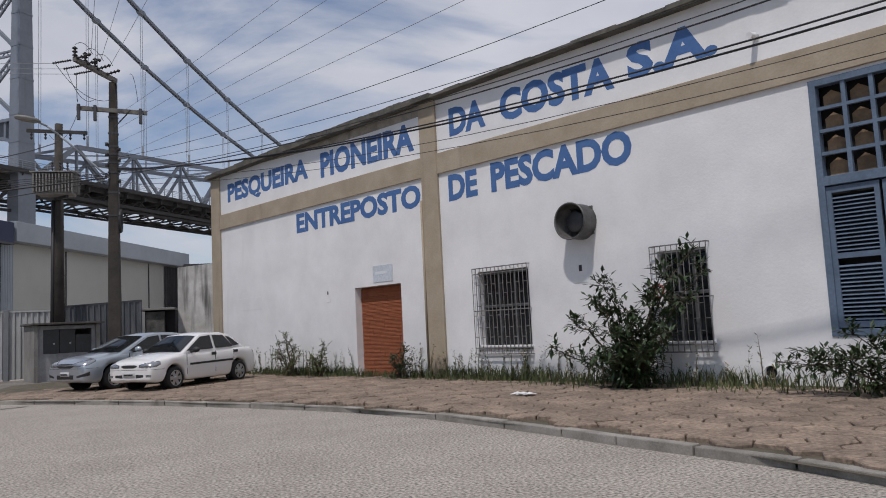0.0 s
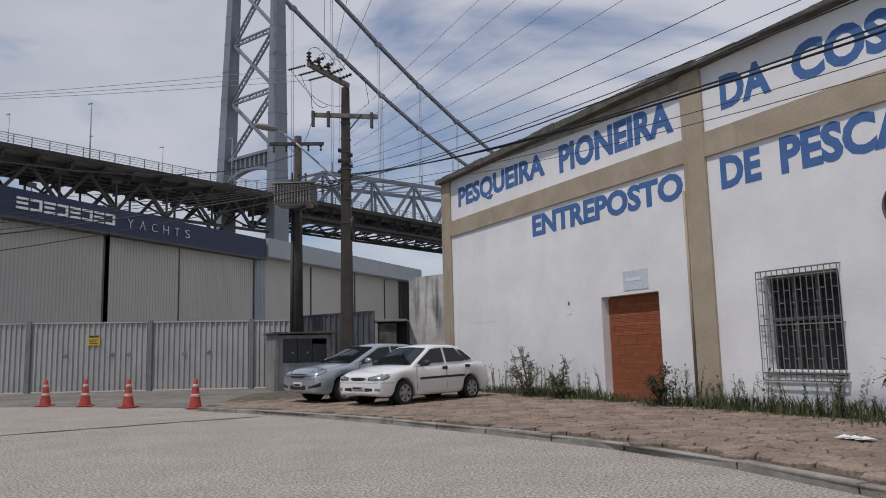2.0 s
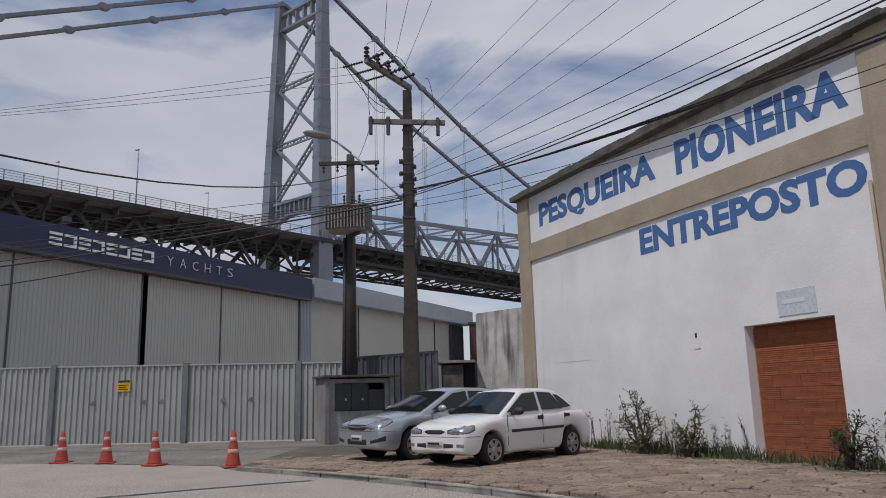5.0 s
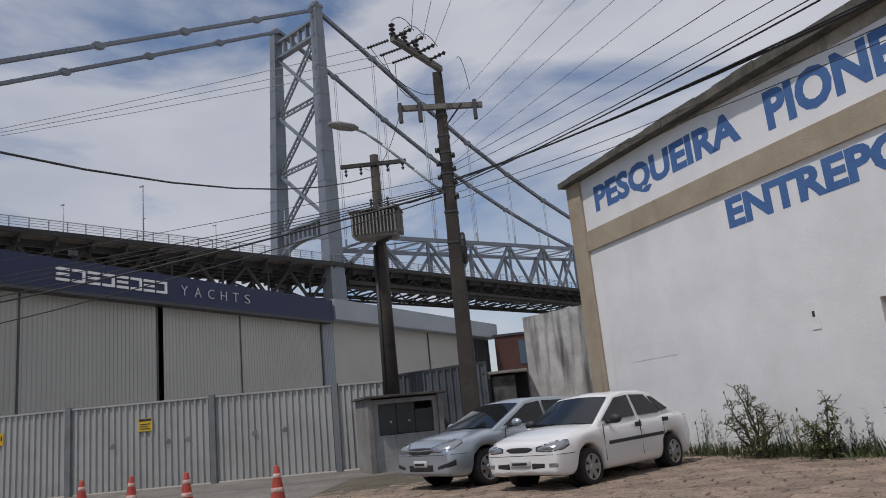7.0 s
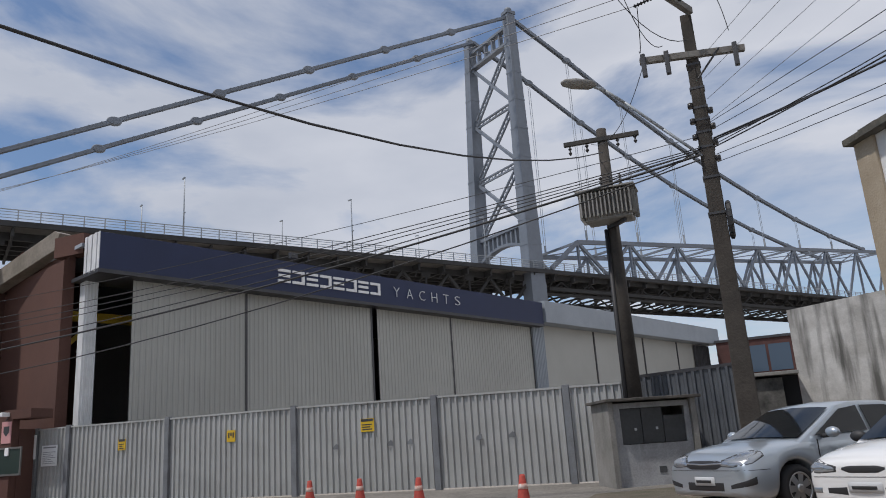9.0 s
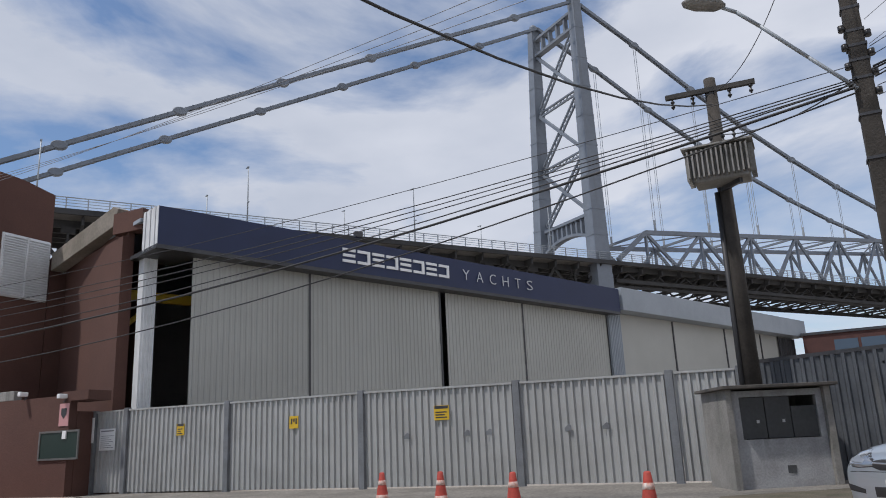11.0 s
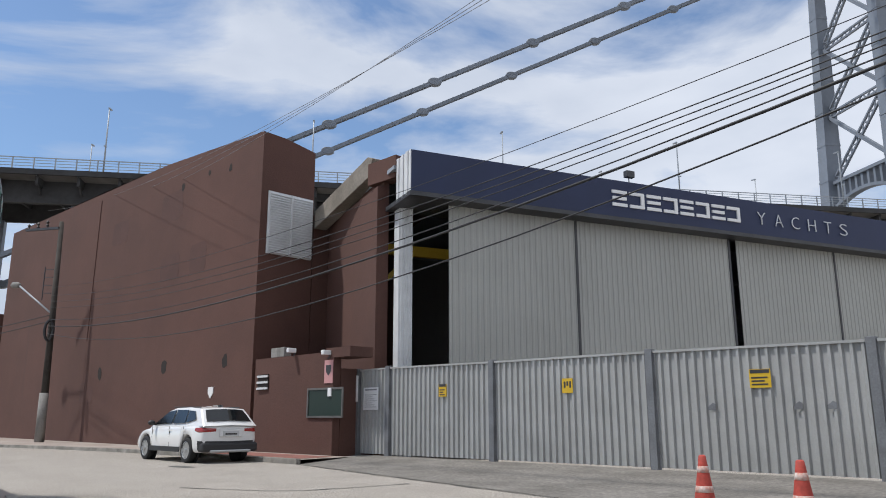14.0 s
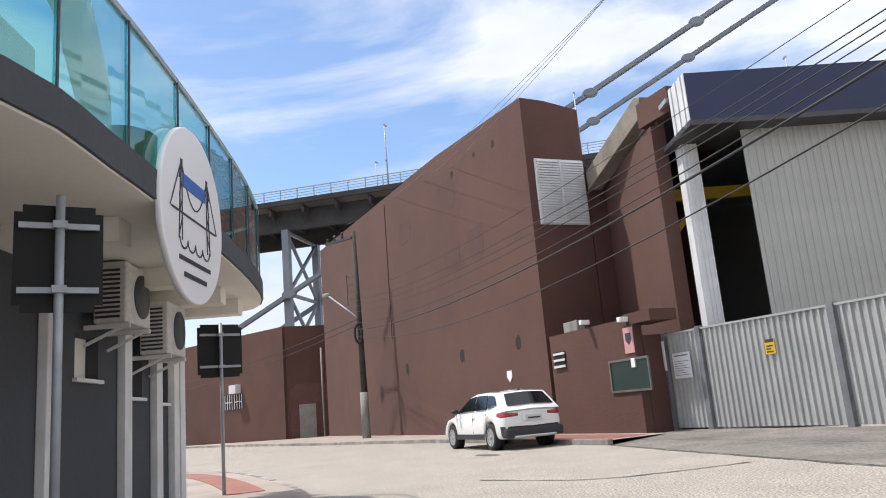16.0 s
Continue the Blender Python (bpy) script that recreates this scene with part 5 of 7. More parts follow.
def mirrored(e, name, pts, off, mat, label=""):
    for s in (1, -1):
        bm = bm_new()
        prism(bm, [(x, s * y, z) for x, y, z in pts], (off[0], s * off[1], off[2]))
        part(name, bm, mat, e, label, 0.012)


def skin(e, name, body, ox, th0, th1, lo, hi, mat, out=0.006, label="", n=14, rows=5):
    """A patch that lies on the body: from the axis at ox outwards between two bearings (degrees) and two height tables."""
    bpy.context.view_layer.update()
    tree = BVHTree.FromObject(body, bpy.context.evaluated_depsgraph_get())
    bm = bm_new()
    grid = []
    for i in range(n + 1):
        th = th0 + (th1 - th0) * i / n
        a, b, col = interp(lo, th), interp(hi, th), []
        for j in range(rows + 1):
            z = a + (b - a) * j / rows
            d = Vector((math.cos(radians(th)), math.sin(radians(th)), 0))
            h = tree.ray_cast(Vector((ox, 0, z)), d)[0]
            h = h if h is not None else Vector((ox, 0, z)) + d * 0.5
            edge = 0.0 if 0 < i < n and 0 < j < rows else 0.7
            col.append(bm.verts.new(h + d * out * (1 - edge)))
        grid.append(col)
    for a, b in zip(grid, grid[1:]):
        for j in range(rows):
            f = bm.faces.new((a[j], b[j], b[j + 1], a[j + 1]))
            f.smooth = True
    return part(name, bm, mat, e, label)


def skin_pair(e, name, body, ox, th0, th1, lo, hi, mat, out=0.006, label="", n=14):
    for sg in (1, -1):
        skin(e, name, body, ox, sg * th0, sg * th1, [(sg * t, z) for t, z in lo][::sg], [(sg * t, z) for t, z in hi][::sg], mat, out, label, n)


def wing_mirrors(e, x, y, z, mat, label=""):
    """Rounded mirror shells on short stalks."""
    for sg in (1, -1):
        bm = bm_new()
        bmesh.ops.create_uvsphere(bm, u_segments=16, v_segments=10, radius=1, matrix=Matrix.Translation((x, sg * y, z)) @ Matrix.Diagonal((0.075, 0.115, 0.075, 1)))
        for f in bm.faces:
            f.smooth = True
        mr = part("mirror", bm, mat, e, label)
        bm = bm_new()
        tube(bm, (x + 0.03, sg * (y - 0.16), z - 0.05), (x, sg * (y - 0.05), z - 0.04), 0.03, n=8)
        part("mirror_stalk", bm, M_BUMPER, mr)


M_WHITECAR = plain("white car paint", (0.74, 0.74, 0.735), 0.25, 0.0, 0.8)
M_SILVER = plain("silver-blue car paint", (0.40, 0.45, 0.50), 0.3, 0.55, 0.8)

# white saloon
sf, sr = Vector((-0.535, 19.641)), Vector((1.017, 21.524))
fwd = (sf - sr).normalized()
left = Vector((-fwd.y, fwd.x))
mid = (sf + sr) / 2
ctr = mid + (left * -0.72 if (mid + left * -0.72 - Vector((-0.4, 7))).length > (mid + left * 0.72 - Vector((-0.4, 7))).length else left * 0.72)
MS = axes((ctr.x - fwd.x * 0.1, ctr.y - fwd.y * 0.1, 0.115), (fwd.x, fwd.y)) @ Matrix.Scale(0.935, 4)
W1 = 1.61
top1 = [(-2.0, 0.60), (-1.98, 0.86), (-1.85, 0.96), (-1.3, 0.99), (-0.9, 0.97), (0.3, 0.93), (0.82, 0.93), (1.3, 0.88), (1.7, 0.81), (1.88, 0.76), (1.96, 0.715), (2.02, 0.66)]
cab1 = [(0.98, 0.90), (0.18, 1.345), (-0.1, 1.395), (-0.65, 1.395), (-0.95, 1.34), (-1.52, 1.0)]
e, body, hw, cx0, cx1 = car("saloon_car", "white compact saloon car parked on the stone pavement", MS, M_WHITECAR, 4.03, W1, 2.44, 0.285, top1, cab1, 0.19, front_over=0.79)
wheels(e, 2.44, W1, 0.285, 6)
side_panel(e, "front_window", [(0.78, 0.95), (0.16, 1.30), (-0.22, 1.33), (-0.20, 0.97)], hw, M_CARGLASS)
side_panel(e, "rear_side_window", [(-0.30, 0.975), (-0.30, 1.33), (-0.72, 1.31), (-0.98, 1.02), (-0.98, 0.99)], hw, M_CARGLASS)
side_panel(e, "quarter_window", [(-1.03, 1.0), (-0.82, 1.28), (-0.95, 1.26), (-1.28, 1.03)], hw, M_CARGLASS)
side_panel(e, "side_strip", [(0.72, 0.575), (-0.93, 0.60), (-0.93, 0.655), (0.72, 0.63)], lambda x, z: W1 / 2 * 0.995, M_BUMPER)
side_panel(e, "door_handle", [(-0.08, 0.79), (-0.26, 0.79), (-0.26, 0.87), (-0.08, 0.87)], lambda x, z: W1 / 2 * 0.985, M_BUMPER, 0.02)
side_panel(e, "door_handle", [(-0.98, 0.82), (-1.14, 0.82), (-1.14, 0.89), (-0.98, 0.89)], lambda x, z: W1 / 2 * 0.98, M_BUMPER, 0.02)
for a in (0.82, -0.25, -0.98):
    side_panel(e, "door_gap", [(a, 0.34), (a + 0.012, 0.34), (a + 0.012, 0.9), (a, 0.9)], lambda x, z: W1 / 2 * 0.99, M_BLACK, 0.004)
wing_mirrors(e, 0.6, W1 / 2 + 0.09, 0.97, M_BUMPER)
skin_pair(e, "lamp_surround", body, 1.5, 34, 75, [(34, 0.60), (50, 0.583), (66, 0.608), (75, 0.66)], [(34, 0.664), (50, 0.717), (62, 0.747), (75, 0.747)], M_BUMPER, 0.005)
skin_pair(e, "headlight", body, 1.5, 36, 74, [(36, 0.61), (50, 0.595), (66, 0.62), (74, 0.67)], [(36, 0.655), (50, 0.705), (62, 0.735), (74, 0.735)], M_LAMPGLASS, 0.012, "clear swept headlight")
skin_pair(e, "lamp_reflector", body, 1.5, 45, 60, [(45, 0.63), (60, 0.635)], [(45, 0.67), (60, 0.70)], M_RIM, 0.018)
skin(e, "grille", body, 1.5, -28, 28, [(-28, 0.625), (-19, 0.59), (19, 0.59), (28, 0.625)], [(-28, 0.65), (-19, 0.67), (19, 0.67), (28, 0.65)], M_BUMPER, 0.008)
skin_pair(e, "bumper_vent", body, 1.7, 37, 58, [(37, 0.34), (58, 0.36)], [(37, 0.43), (58, 0.42)], M_BUMPER, 0.008)
skin_pair(e, "fog_light", body, 1.7, 62, 70, [(62, 0.36), (70, 0.36)], [(62, 0.42), (70, 0.42)], M_LAMPGLASS, 0.01)
skin(e, "bumper_seam", body, 1.5, -82, 82, [(-82, 0.54), (82, 0.54)], [(-82, 0.549), (82, 0.549)], M_BUMPER, 0.004, "", 40, 2)
pl = skin(e, "number_plate", body, 1.7, -34, 34, [(-34, 0.37), (34, 0.37)], [(-34, 0.49), (34, 0.49)], M_PLATE, 0.03, "grey number plate with a dark bar")
skin(pl, "plate_bar", body, 1.7, -28, 28, [(-28, 0.40), (28, 0.40)], [(-28, 0.455), (28, 0.455)], M_BUMPER, 0.036)
mirrored(e, "tail_light", [(-1.93, 0.45, 0.66), (-1.93, 0.66, 0.66), (-1.80, 0.755, 0.68), (-1.82, 0.74, 0.84), (-1.92, 0.6, 0.86)], (-0.05, 0, 0), M_TAIL)
small_box(e, "wiper", 0.86, 0.9, -0.5, 0.4, 0.955, 0.97, M_BUMPER, 0)

# silver hatchback beside it
ctr2 = ctr + Vector((-1.77, 1.27)) - fwd * 0.6
a2 = math.atan2(fwd.y, fwd.x) + radians(-6)
MH = axes((ctr2.x, ctr2.y, 0.12), (math.cos(a2), math.sin(a2))) @ Matrix.Scale(0.94, 4)
W2 = 1.75
top2 = [(-1.86, 0.62), (-1.82, 0.95), (-1.6, 1.02), (-0.9, 1.0), (0.3, 0.97), (0.95, 0.97), (1.4, 0.935), (1.8, 0.875), (2.0, 0.82), (2.12, 0.76), (2.21, 0.69)]
cab2 = [(1.15, 0.95), (0.15, 1.40), (-0.2, 1.455), (-0.8, 1.45), (-1.35, 1.38), (-1.75, 1.02)]
e, body, hw2, cx0, cx1 = car("hatchback_car", "silver-blue hatchback parked beside the white saloon", MH, M_SILVER, 4.2, W2, 2.61, 0.315, top2, cab2, 0.19, front_over=0.9)
wheels(e, 2.61, W2, 0.315, 7)
side_panel(e, "front_window", [(0.82, 1.0), (0.12, 1.35), (-0.25, 1.39), (-0.25, 1.02)], hw2, M_CARGLASS)
side_panel(e, "rear_side_window", [(-0.33, 1.02), (-0.33, 1.39), (-0.85, 1.38), (-1.3, 1.2), (-1.3, 1.07)], hw2, M_CARGLASS)
side_panel(e, "door_handle", [(-0.1, 0.83), (-0.3, 0.83), (-0.3, 0.88), (-0.1, 0.88)], lambda x, z: W2 / 2 * 0.985, M_SILVER, 0.025)
for a in (0.85, -0.29):
    side_panel(e, "door_gap", [(a, 0.36), (a + 0.012, 0.36), (a + 0.012, 0.94), (a, 0.94)], lambda x, z: W2 / 2 * 0.99, M_BLACK, 0.004)
wing_mirrors(e, 0.66, W2 / 2 + 0.1, 1.03, M_SILVER, "silver-blue wing mirror")
skin_pair(e, "lamp_surround", body, 1.65, 31, 77, [(31, 0.66), (46, 0.643), (64, 0.69), (77, 0.78)], [(31, 0.73), (50, 0.802), (66, 0.852), (77, 0.86)], M_BUMPER, 0.005)
skin_pair(e, "headlight", body, 1.65, 33, 76, [(33, 0.67), (46, 0.655), (64, 0.70), (76, 0.79)], [(33, 0.72), (50, 0.79), (66, 0.84), (76, 0.85)], M_LAMPGLASS, 0.012, "clear swept headlight")
skin_pair(e, "lamp_reflector", body, 1.65, 42, 62, [(42, 0.69), (62, 0.72)], [(42, 0.74), (62, 0.80)], M_RIM, 0.018)
skin(e, "grille", body, 1.65, -34, 34, [(-34, 0.66), (-26, 0.62), (26, 0.62), (34, 0.66)], [(-34, 0.72), (-26, 0.74), (26, 0.74), (34, 0.72)], M_BUMPER, 0.008)
skin(e, "grille_bar", body, 1.65, -34, 34, [(-34, 0.69), (0, 0.67), (34, 0.69)], [(-34, 0.71), (0, 0.70), (34, 0.71)], M_RIM, 0.018, "chrome grille bar", 20, 2)
skin(e, "lower_grille", body, 1.82, -44, 44, [(-44, 0.33), (44, 0.33)], [(-44, 0.44), (44, 0.44)], M_BUMPER, 0.008)
skin_pair(e, "fog_recess", body, 1.82, 53, 76, [(53, 0.36), (76, 0.42)], [(53, 0.41), (76, 0.52)], M_BUMPER, 0.008)
skin(e, "bumper_seam", body, 1.65, -80, 80, [(-80, 0.60), (80, 0.60)], [(-80, 0.608), (80, 0.608)], M_BUMPER, 0.004, "", 40, 2)
pl = skin(e, "number_plate", body, 1.82, -28, 28, [(-28, 0.40), (28, 0.40)], [(-28, 0.52), (28, 0.52)], M_PLATE, 0.03, "grey number plate with a dark bar")
skin(pl, "plate_bar", body, 1.82, -23, 23, [(-23, 0.43), (23, 0.43)], [(-23, 0.485), (23, 0.485)], M_BUMPER, 0.036)

# white crossover seen from behind
MX = axes((-28.15, 24.96 + 0.82, 0.005), (-1, 0.02))
W3 = 1.80
top3 = [(-2.28, 0.62), (-2.26, 0.98), (-2.05, 1.05), (-0.9, 1.03), (0.3, 1.0), (0.95, 0.99), (1.4, 0.93), (1.9, 0.82), (2.1, 0.66), (2.16, 0.5)]
cab3 = [(1.2, 0.98), (0.25, 1.43), (-0.15, 1.51), (-1.0, 1.52), (-1.75, 1.47), (-2.2, 1.06)]
e, body, hw3, cx0, cx1 = car("crossover_car", "white compact crossover with black lower bumper parked by the kerb", MX, M_WHITECAR, 4.45, W3, 2.76, 0.34, top3, cab3, 0.26, front_over=0.82)
wheels(e, 2.76, W3, 0.34, 10)
side_panel(e, "front_window", [(0.92, 1.03), (0.22, 1.40), (-0.25, 1.45), (-0.25, 1.06)], hw3, M_CARGLASS)
side_panel(e, "rear_side_window", [(-0.33, 1.06), (-0.33, 1.45), (-1.05, 1.44), (-1.12, 1.08)], hw3, M_CARGLASS)
side_panel(e, "quarter_window", [(-1.18, 1.085), (-1.12, 1.43), (-1.5, 1.40), (-1.72, 1.18)], hw3, M_CARGLASS)
side_panel(e, "sill_cladding", [(1.0, 0.28), (-1.0, 0.28), (-1.0, 0.42), (1.0, 0.42)], lambda x, z: W3 / 2 * 0.995, M_BUMPER)
for a in (-0.2, -1.15):
    side_panel(e, "door_handle", [(a, 0.86), (a - 0.2, 0.86), (a - 0.2, 0.91), (a, 0.91)], lambda x, z: W3 / 2 * 0.985, M_WHITECAR, 0.025)
for a in (0.9, -0.29, -1.2):
    side_panel(e, "door_gap", [(a, 0.43), (a + 0.012, 0.43), (a + 0.012, 0.98), (a, 0.98)], lambda x, z: W3 / 2 * 0.99, M_BLACK, 0.004)
wing_mirrors(e, 0.74, W3 / 2 + 0.1, 1.08, M_BUMPER)
skin_pair(e, "tail_light", body, -1.5, 112, 150, [(112, 0.87), (124, 0.82), (150, 0.85)], [(112, 0.95), (124, 0.96), (150, 0.93)], M_TAIL, 0.012, "dark red wraparound tail light")
skin(e, "bumper_cladding", body, -1.9, 98, 262, [(98, 0.36), (180, 0.36), (262, 0.36)], [(98, 0.60), (180, 0.58), (262, 0.60)], M_BUMPER, 0.012, "black plastic lower bumper", 30)
small_box(e, "rear_bumper", -2.315, -1.95, -0.84, 0.84, 0.3, 0.55, M_BUMPER, 0.06)
small_box(e, "skid_plate", -2.33, -2.2, -0.62, 0.62, 0.28, 0.36, M_RIM, 0.03)
pl = small_box(e, "number_plate", -2.30, -2.27, -0.24, 0.24, 0.72, 0.86, M_PLATE, 0.004, "grey number plate with a dark bar")
small_box(pl, "plate_bar", -2.304, -2.301, -0.18, 0.18, 0.76, 0.80, M_BUMPER, 0)
small_box(e, "plate_recess", -2.285, -2.25, -0.34, 0.34, 0.70, 0.90, M_WHITECAR, 0.02)
mirrored(e, "roof_rail", [(0.1, 0.60, 1.52), (-1.6, 0.58, 1.50), (-1.6, 0.58, 1.53), (0.1, 0.60, 1.55)], (0, 0.03, 0), M_BUMPER)
small_box(e, "antenna_fin", -1.6, -1.45, -0.02, 0.02, 1.5, 1.58, M_BUMPER, 0.005)

# ---- traffic cones ----
M_CONE = material("faded orange cone", (0.44, 0.06, 0.042), (0.33, 0.05, 0.036), 6.0, 0.7, fine=30)
M_BAND = material("worn white band", (0.62, 0.58, 0.55), (0.5, 0.2, 0.14), 14.0, 0.6, fine=30)
cone = thing("traffic_cone", "worn orange traffic cone with scuffed white bands", "traffic cone", Matrix.Translation((-10.97, 23.986, 0.006)), "row of traffic cones")
bm = bm_new()
box(bm, -0.2, 0.2, -0.2, 0.2, 0, 0.035)
part("base", bm, M_CONE, cone, "", 0.012)
bm = bm_new()
lathe(bm, [(0.155, 0.035), (0.15, 0.06), (0.062, 0.6), (0.045, 0.72), (0.03, 0.735), (0.028, 0.72)], 20)
part("body", bm, M_CONE, cone)
for z0, z1 in ((0.28, 0.36), (0.52, 0.60)):
    bm = bm_new()
    q = lambda z: 0.15 - (z - 0.06) * 0.163 + 0.003
    lathe(bm, [(q(z0) - 0.004, z0), (q(z0), z0 + 0.002), (q(z1), z1 - 0.002), (q(z1) - 0.004, z1)], 20)
    part("band", bm, M_BAND, cone, "scuffed white reflective band")
for x, y, a in ((-9.578, 23.512, 20), (-7.962, 22.621, -12), (-5.85, 21.75, 35)):
    copy_thing(cone, pose(x, y, 0.012, 0, 0, a))

# ---- meter cabin ----
cab_d = Vector((-3.62, 28.58)) - Vector((-5.62, 27.55))
MC = axes((-5.52, 27.78), cab_d)
cabin_t = thing("meter_cabin", "low white-painted concrete meter cabin with grey steel doors", "cabin", MC)
CL = cab_d.length - 0.2
bm = bm_new()
wall_with_holes(bm, 0.12, CL - 0.12, 0.05, 1.92, 0.0, 0.12, [(0.3, CL - 0.24, 1.0, 1.8)])
part("front_wall", bm, material("worn white cabin paint", (0.36, 0.365, 0.375), (0.25, 0.25, 0.255), 1.6, 0.9, bump=0.3, fine=25, streak=(0.17, 0.165, 0.155, 2.2, 0.66)), cabin_t)
for a, b in ((0, 0.12), (CL - 0.12, CL)):
    bm = bm_new()
    box(bm, a, b, -0.12, 1.2, 0.05, 1.95)
    part("side_wall", bm, M_CONCRETE, cabin_t)
bm = bm_new()
box(bm, 0.1, CL - 0.1, 1.1, 1.2, 0.05, 1.95)
part("rear_wall", bm, M_CONCRETE, cabin_t)
bm = bm_new()
box(bm, -0.1, CL + 0.1, -0.28, 1.3, 1.955, 2.02)
part("roof", bm, material("mouldy roof slab", (0.11, 0.10, 0.09), (0.05, 0.047, 0.043), 3.0, 0.95, bump=0.4, fine=22, fine_amount=0.1), cabin_t, "thin mouldy concrete roof slab", 0.012)
cw = (CL - 0.54) / 3
for k in range(3):
    bm = bm_new()
    box(bm, 0.3 + k * cw + 0.008, 0.3 + (k + 1) * cw - 0.008, 0.05, 0.08, 1.01, 1.79 if k < 2 else 1.6)
    d = part("steel_door", bm, M_GREYPAINT, cabin_t, "", 0.006)
    if k < 2:
        bm = bm_new()
        box(bm, 0.3 + (k + 0.62) * cw, 0.3 + (k + 0.72) * cw, 0.03, 0.049, 1.3, 1.36)
        part("latch", bm, M_PLATE, d)
bm = bm_new()
box(bm, CL * 0.52, CL * 0.60, -0.012, -0.001, 0.36, 0.5)
part("hatch", bm, M_GREYPAINT, cabin_t)

# ---- utility poles ----
M_INS = plain("dark porcelain", (0.02, 0.018, 0.018), 0.35)
M_ARM = material("weathered timber arm", (0.20, 0.19, 0.175), (0.12, 0.11, 0.1), 3, 0.85, fine=20)


def insulator(e, p, q, r=0.07, n=4):
    """Stacked sheds from p to q."""
    p, q = Vector(p), Vector(q)
    turn = (q - p).to_track_quat("Z", "Y").to_matrix().to_4x4()
    L = (q - p).length
    prof = [(r * 0.4, 0)]
    for k in range(n):
        a = L * (k + 0.2) / n
        prof += [(r * 0.45, a), (r, a + L * 0.25 / n), (r * 0.9, a + L * 0.45 / n), (r * 0.45, a + L * 0.6 / n)]
    prof.append((r * 0.4, L))
    bm = bm_new()
    lathe(bm, prof, 10, Matrix.Translation(p) @ turn)
    part("insulator", bm, M_INS, e)


TP = Vector((-2.5, 24.45, 0.1))
tall = thing("utility_pole", "tall dark weathered concrete utility pole with two crossarms", "utility pole", Matrix.Translation(TP))
bm = bm_new()
prism(bm, [(-0.19, -0.16, 0), (0.19, -0.16, 0), (0.19, 0.16, 0), (-0.19, 0.16, 0)], (0, 0, 0.5))
v = [bm.verts.new((sx * 0.185, sy * 0.155, 0.5)) for sx, sy in ((-1, -1), (1, -1), (1, 1), (-1, 1))]
w = [bm.verts.new((sx * 0.105, sy * 0.1, 9.0)) for sx, sy in ((-1, -1), (1, -1), (1, 1), (-1, 1))]
for i in range(4):
    bm.faces.new((v[i], v[(i + 1) % 4], w[(i + 1) % 4], w[i]))
bm.faces.new(w)
part("shaft", bm, M_POLE, tall, "", 0.02)
bm = bm_new()
for z in (4.9, 5.6, 6.2, 6.5, 6.75, 7.0, 7.4, 7.9):
    k = 0.185 - 0.08 * (z / 9) + 0.018
    box(bm, -k, k, -k + 0.02, k - 0.02, z, z + 0.045)
part("clamps", bm, M_TRIM, tall)
A_TOP, B_TOP = Vector((0.1, -0.12, 9.02)), Vector((-0.72, -1.75, 9.1))
bm = bm_new()
beam(bm, A_TOP, B_TOP, 0.11, 0.13)
part("crossarm", bm, M_ARM, tall, "sloping timber crossarm")
bm = bm_new()
beam(bm, (-0.95, -0.35, 8.1), (0.95, 0.08, 8.1), 0.1, 0.12)
part("crossarm", bm, M_ARM, tall)
bm = bm_new()
tube(bm, (0.5, -0.12, 8.12), (0.05, -0.1, 7.6), 0.02, n=6)
part("brace", bm, M_TRIM, tall)
for k in range(4):
    p = A_TOP.lerp(B_TOP, 0.28 + k * 0.235)
    if k:
        insulator(tall, p + Vector((0, 0, 0.06)), p + Vector((0, 0, 0.36)), 0.075, 3)
    insulator(tall, p + Vector((0.03, 0, 0.02)), p + Vector((0.42, 0.0, 0.16)), 0.055, 4)
    if k:
        insulator(tall, p + Vector((-0.08, -0.05, -0.05)), p + Vector((-0.55, -0.1, -0.18)), 0.04, 8)
for x in (-0.88, -0.45, 0.78):
    bm = bm_new()
    yy = 0.226 * x - 0.22
    box(bm, x - 0.045, x + 0.045, yy - 0.05, yy + 0.05, 7.72, 8.2)
    part("fuse_switch", bm, M_TRIM, tall, "", 0.015)
bm = bm_new()
for k in range(8):
    lathe(bm, [(0.05, 0), (0.05, 0.1)], 8, Matrix.Translation(((-1) ** k * 0.17, -0.12, 5.9 + k * 0.16)))
part("spool_insulators", bm, M_INS, tall)
bm = bm_new()
for k in range(14):                 # a coil of spare cable
    a, b = k / 14 * 2 * math.pi, (k + 1) / 14 * 2 * math.pi
    tube(bm, (0.2, -0.14 + 0.17 * math.cos(a), 4.75 + 0.32 * math.sin(a)), (0.2, -0.14 + 0.17 * math.cos(b), 4.75 + 0.32 * math.sin(b)), 0.05, n=6)
part("cable_coil", bm, M_CABLE, tall)
bm = bm_new()
arm = [(-0.1, -0.12, 6.05), (-0.7, -0.42, 6.6), (-1.3, -0.75, 7.15), (-1.6, -0.95, 7.38), (-1.8, -1.08, 7.46)]
for a, b in zip(arm, arm[1:]):
    tube(bm, a, b, 0.03, n=8)
part("lamp_arm", bm, M_RAIL, tall)
bm = bm_new()
lathe(bm, [(0.05, -0.32), (0.13, -0.2), (0.15, 0.1), (0.1, 0.3), (0.02, 0.36)], 12, Matrix.Translation((-2.02, -1.22, 7.5)) @ Euler((0, radians(-86), 0.55)).to_matrix().to_4x4() @ Matrix.Diagonal((0.55, 1.1, 1, 1)))
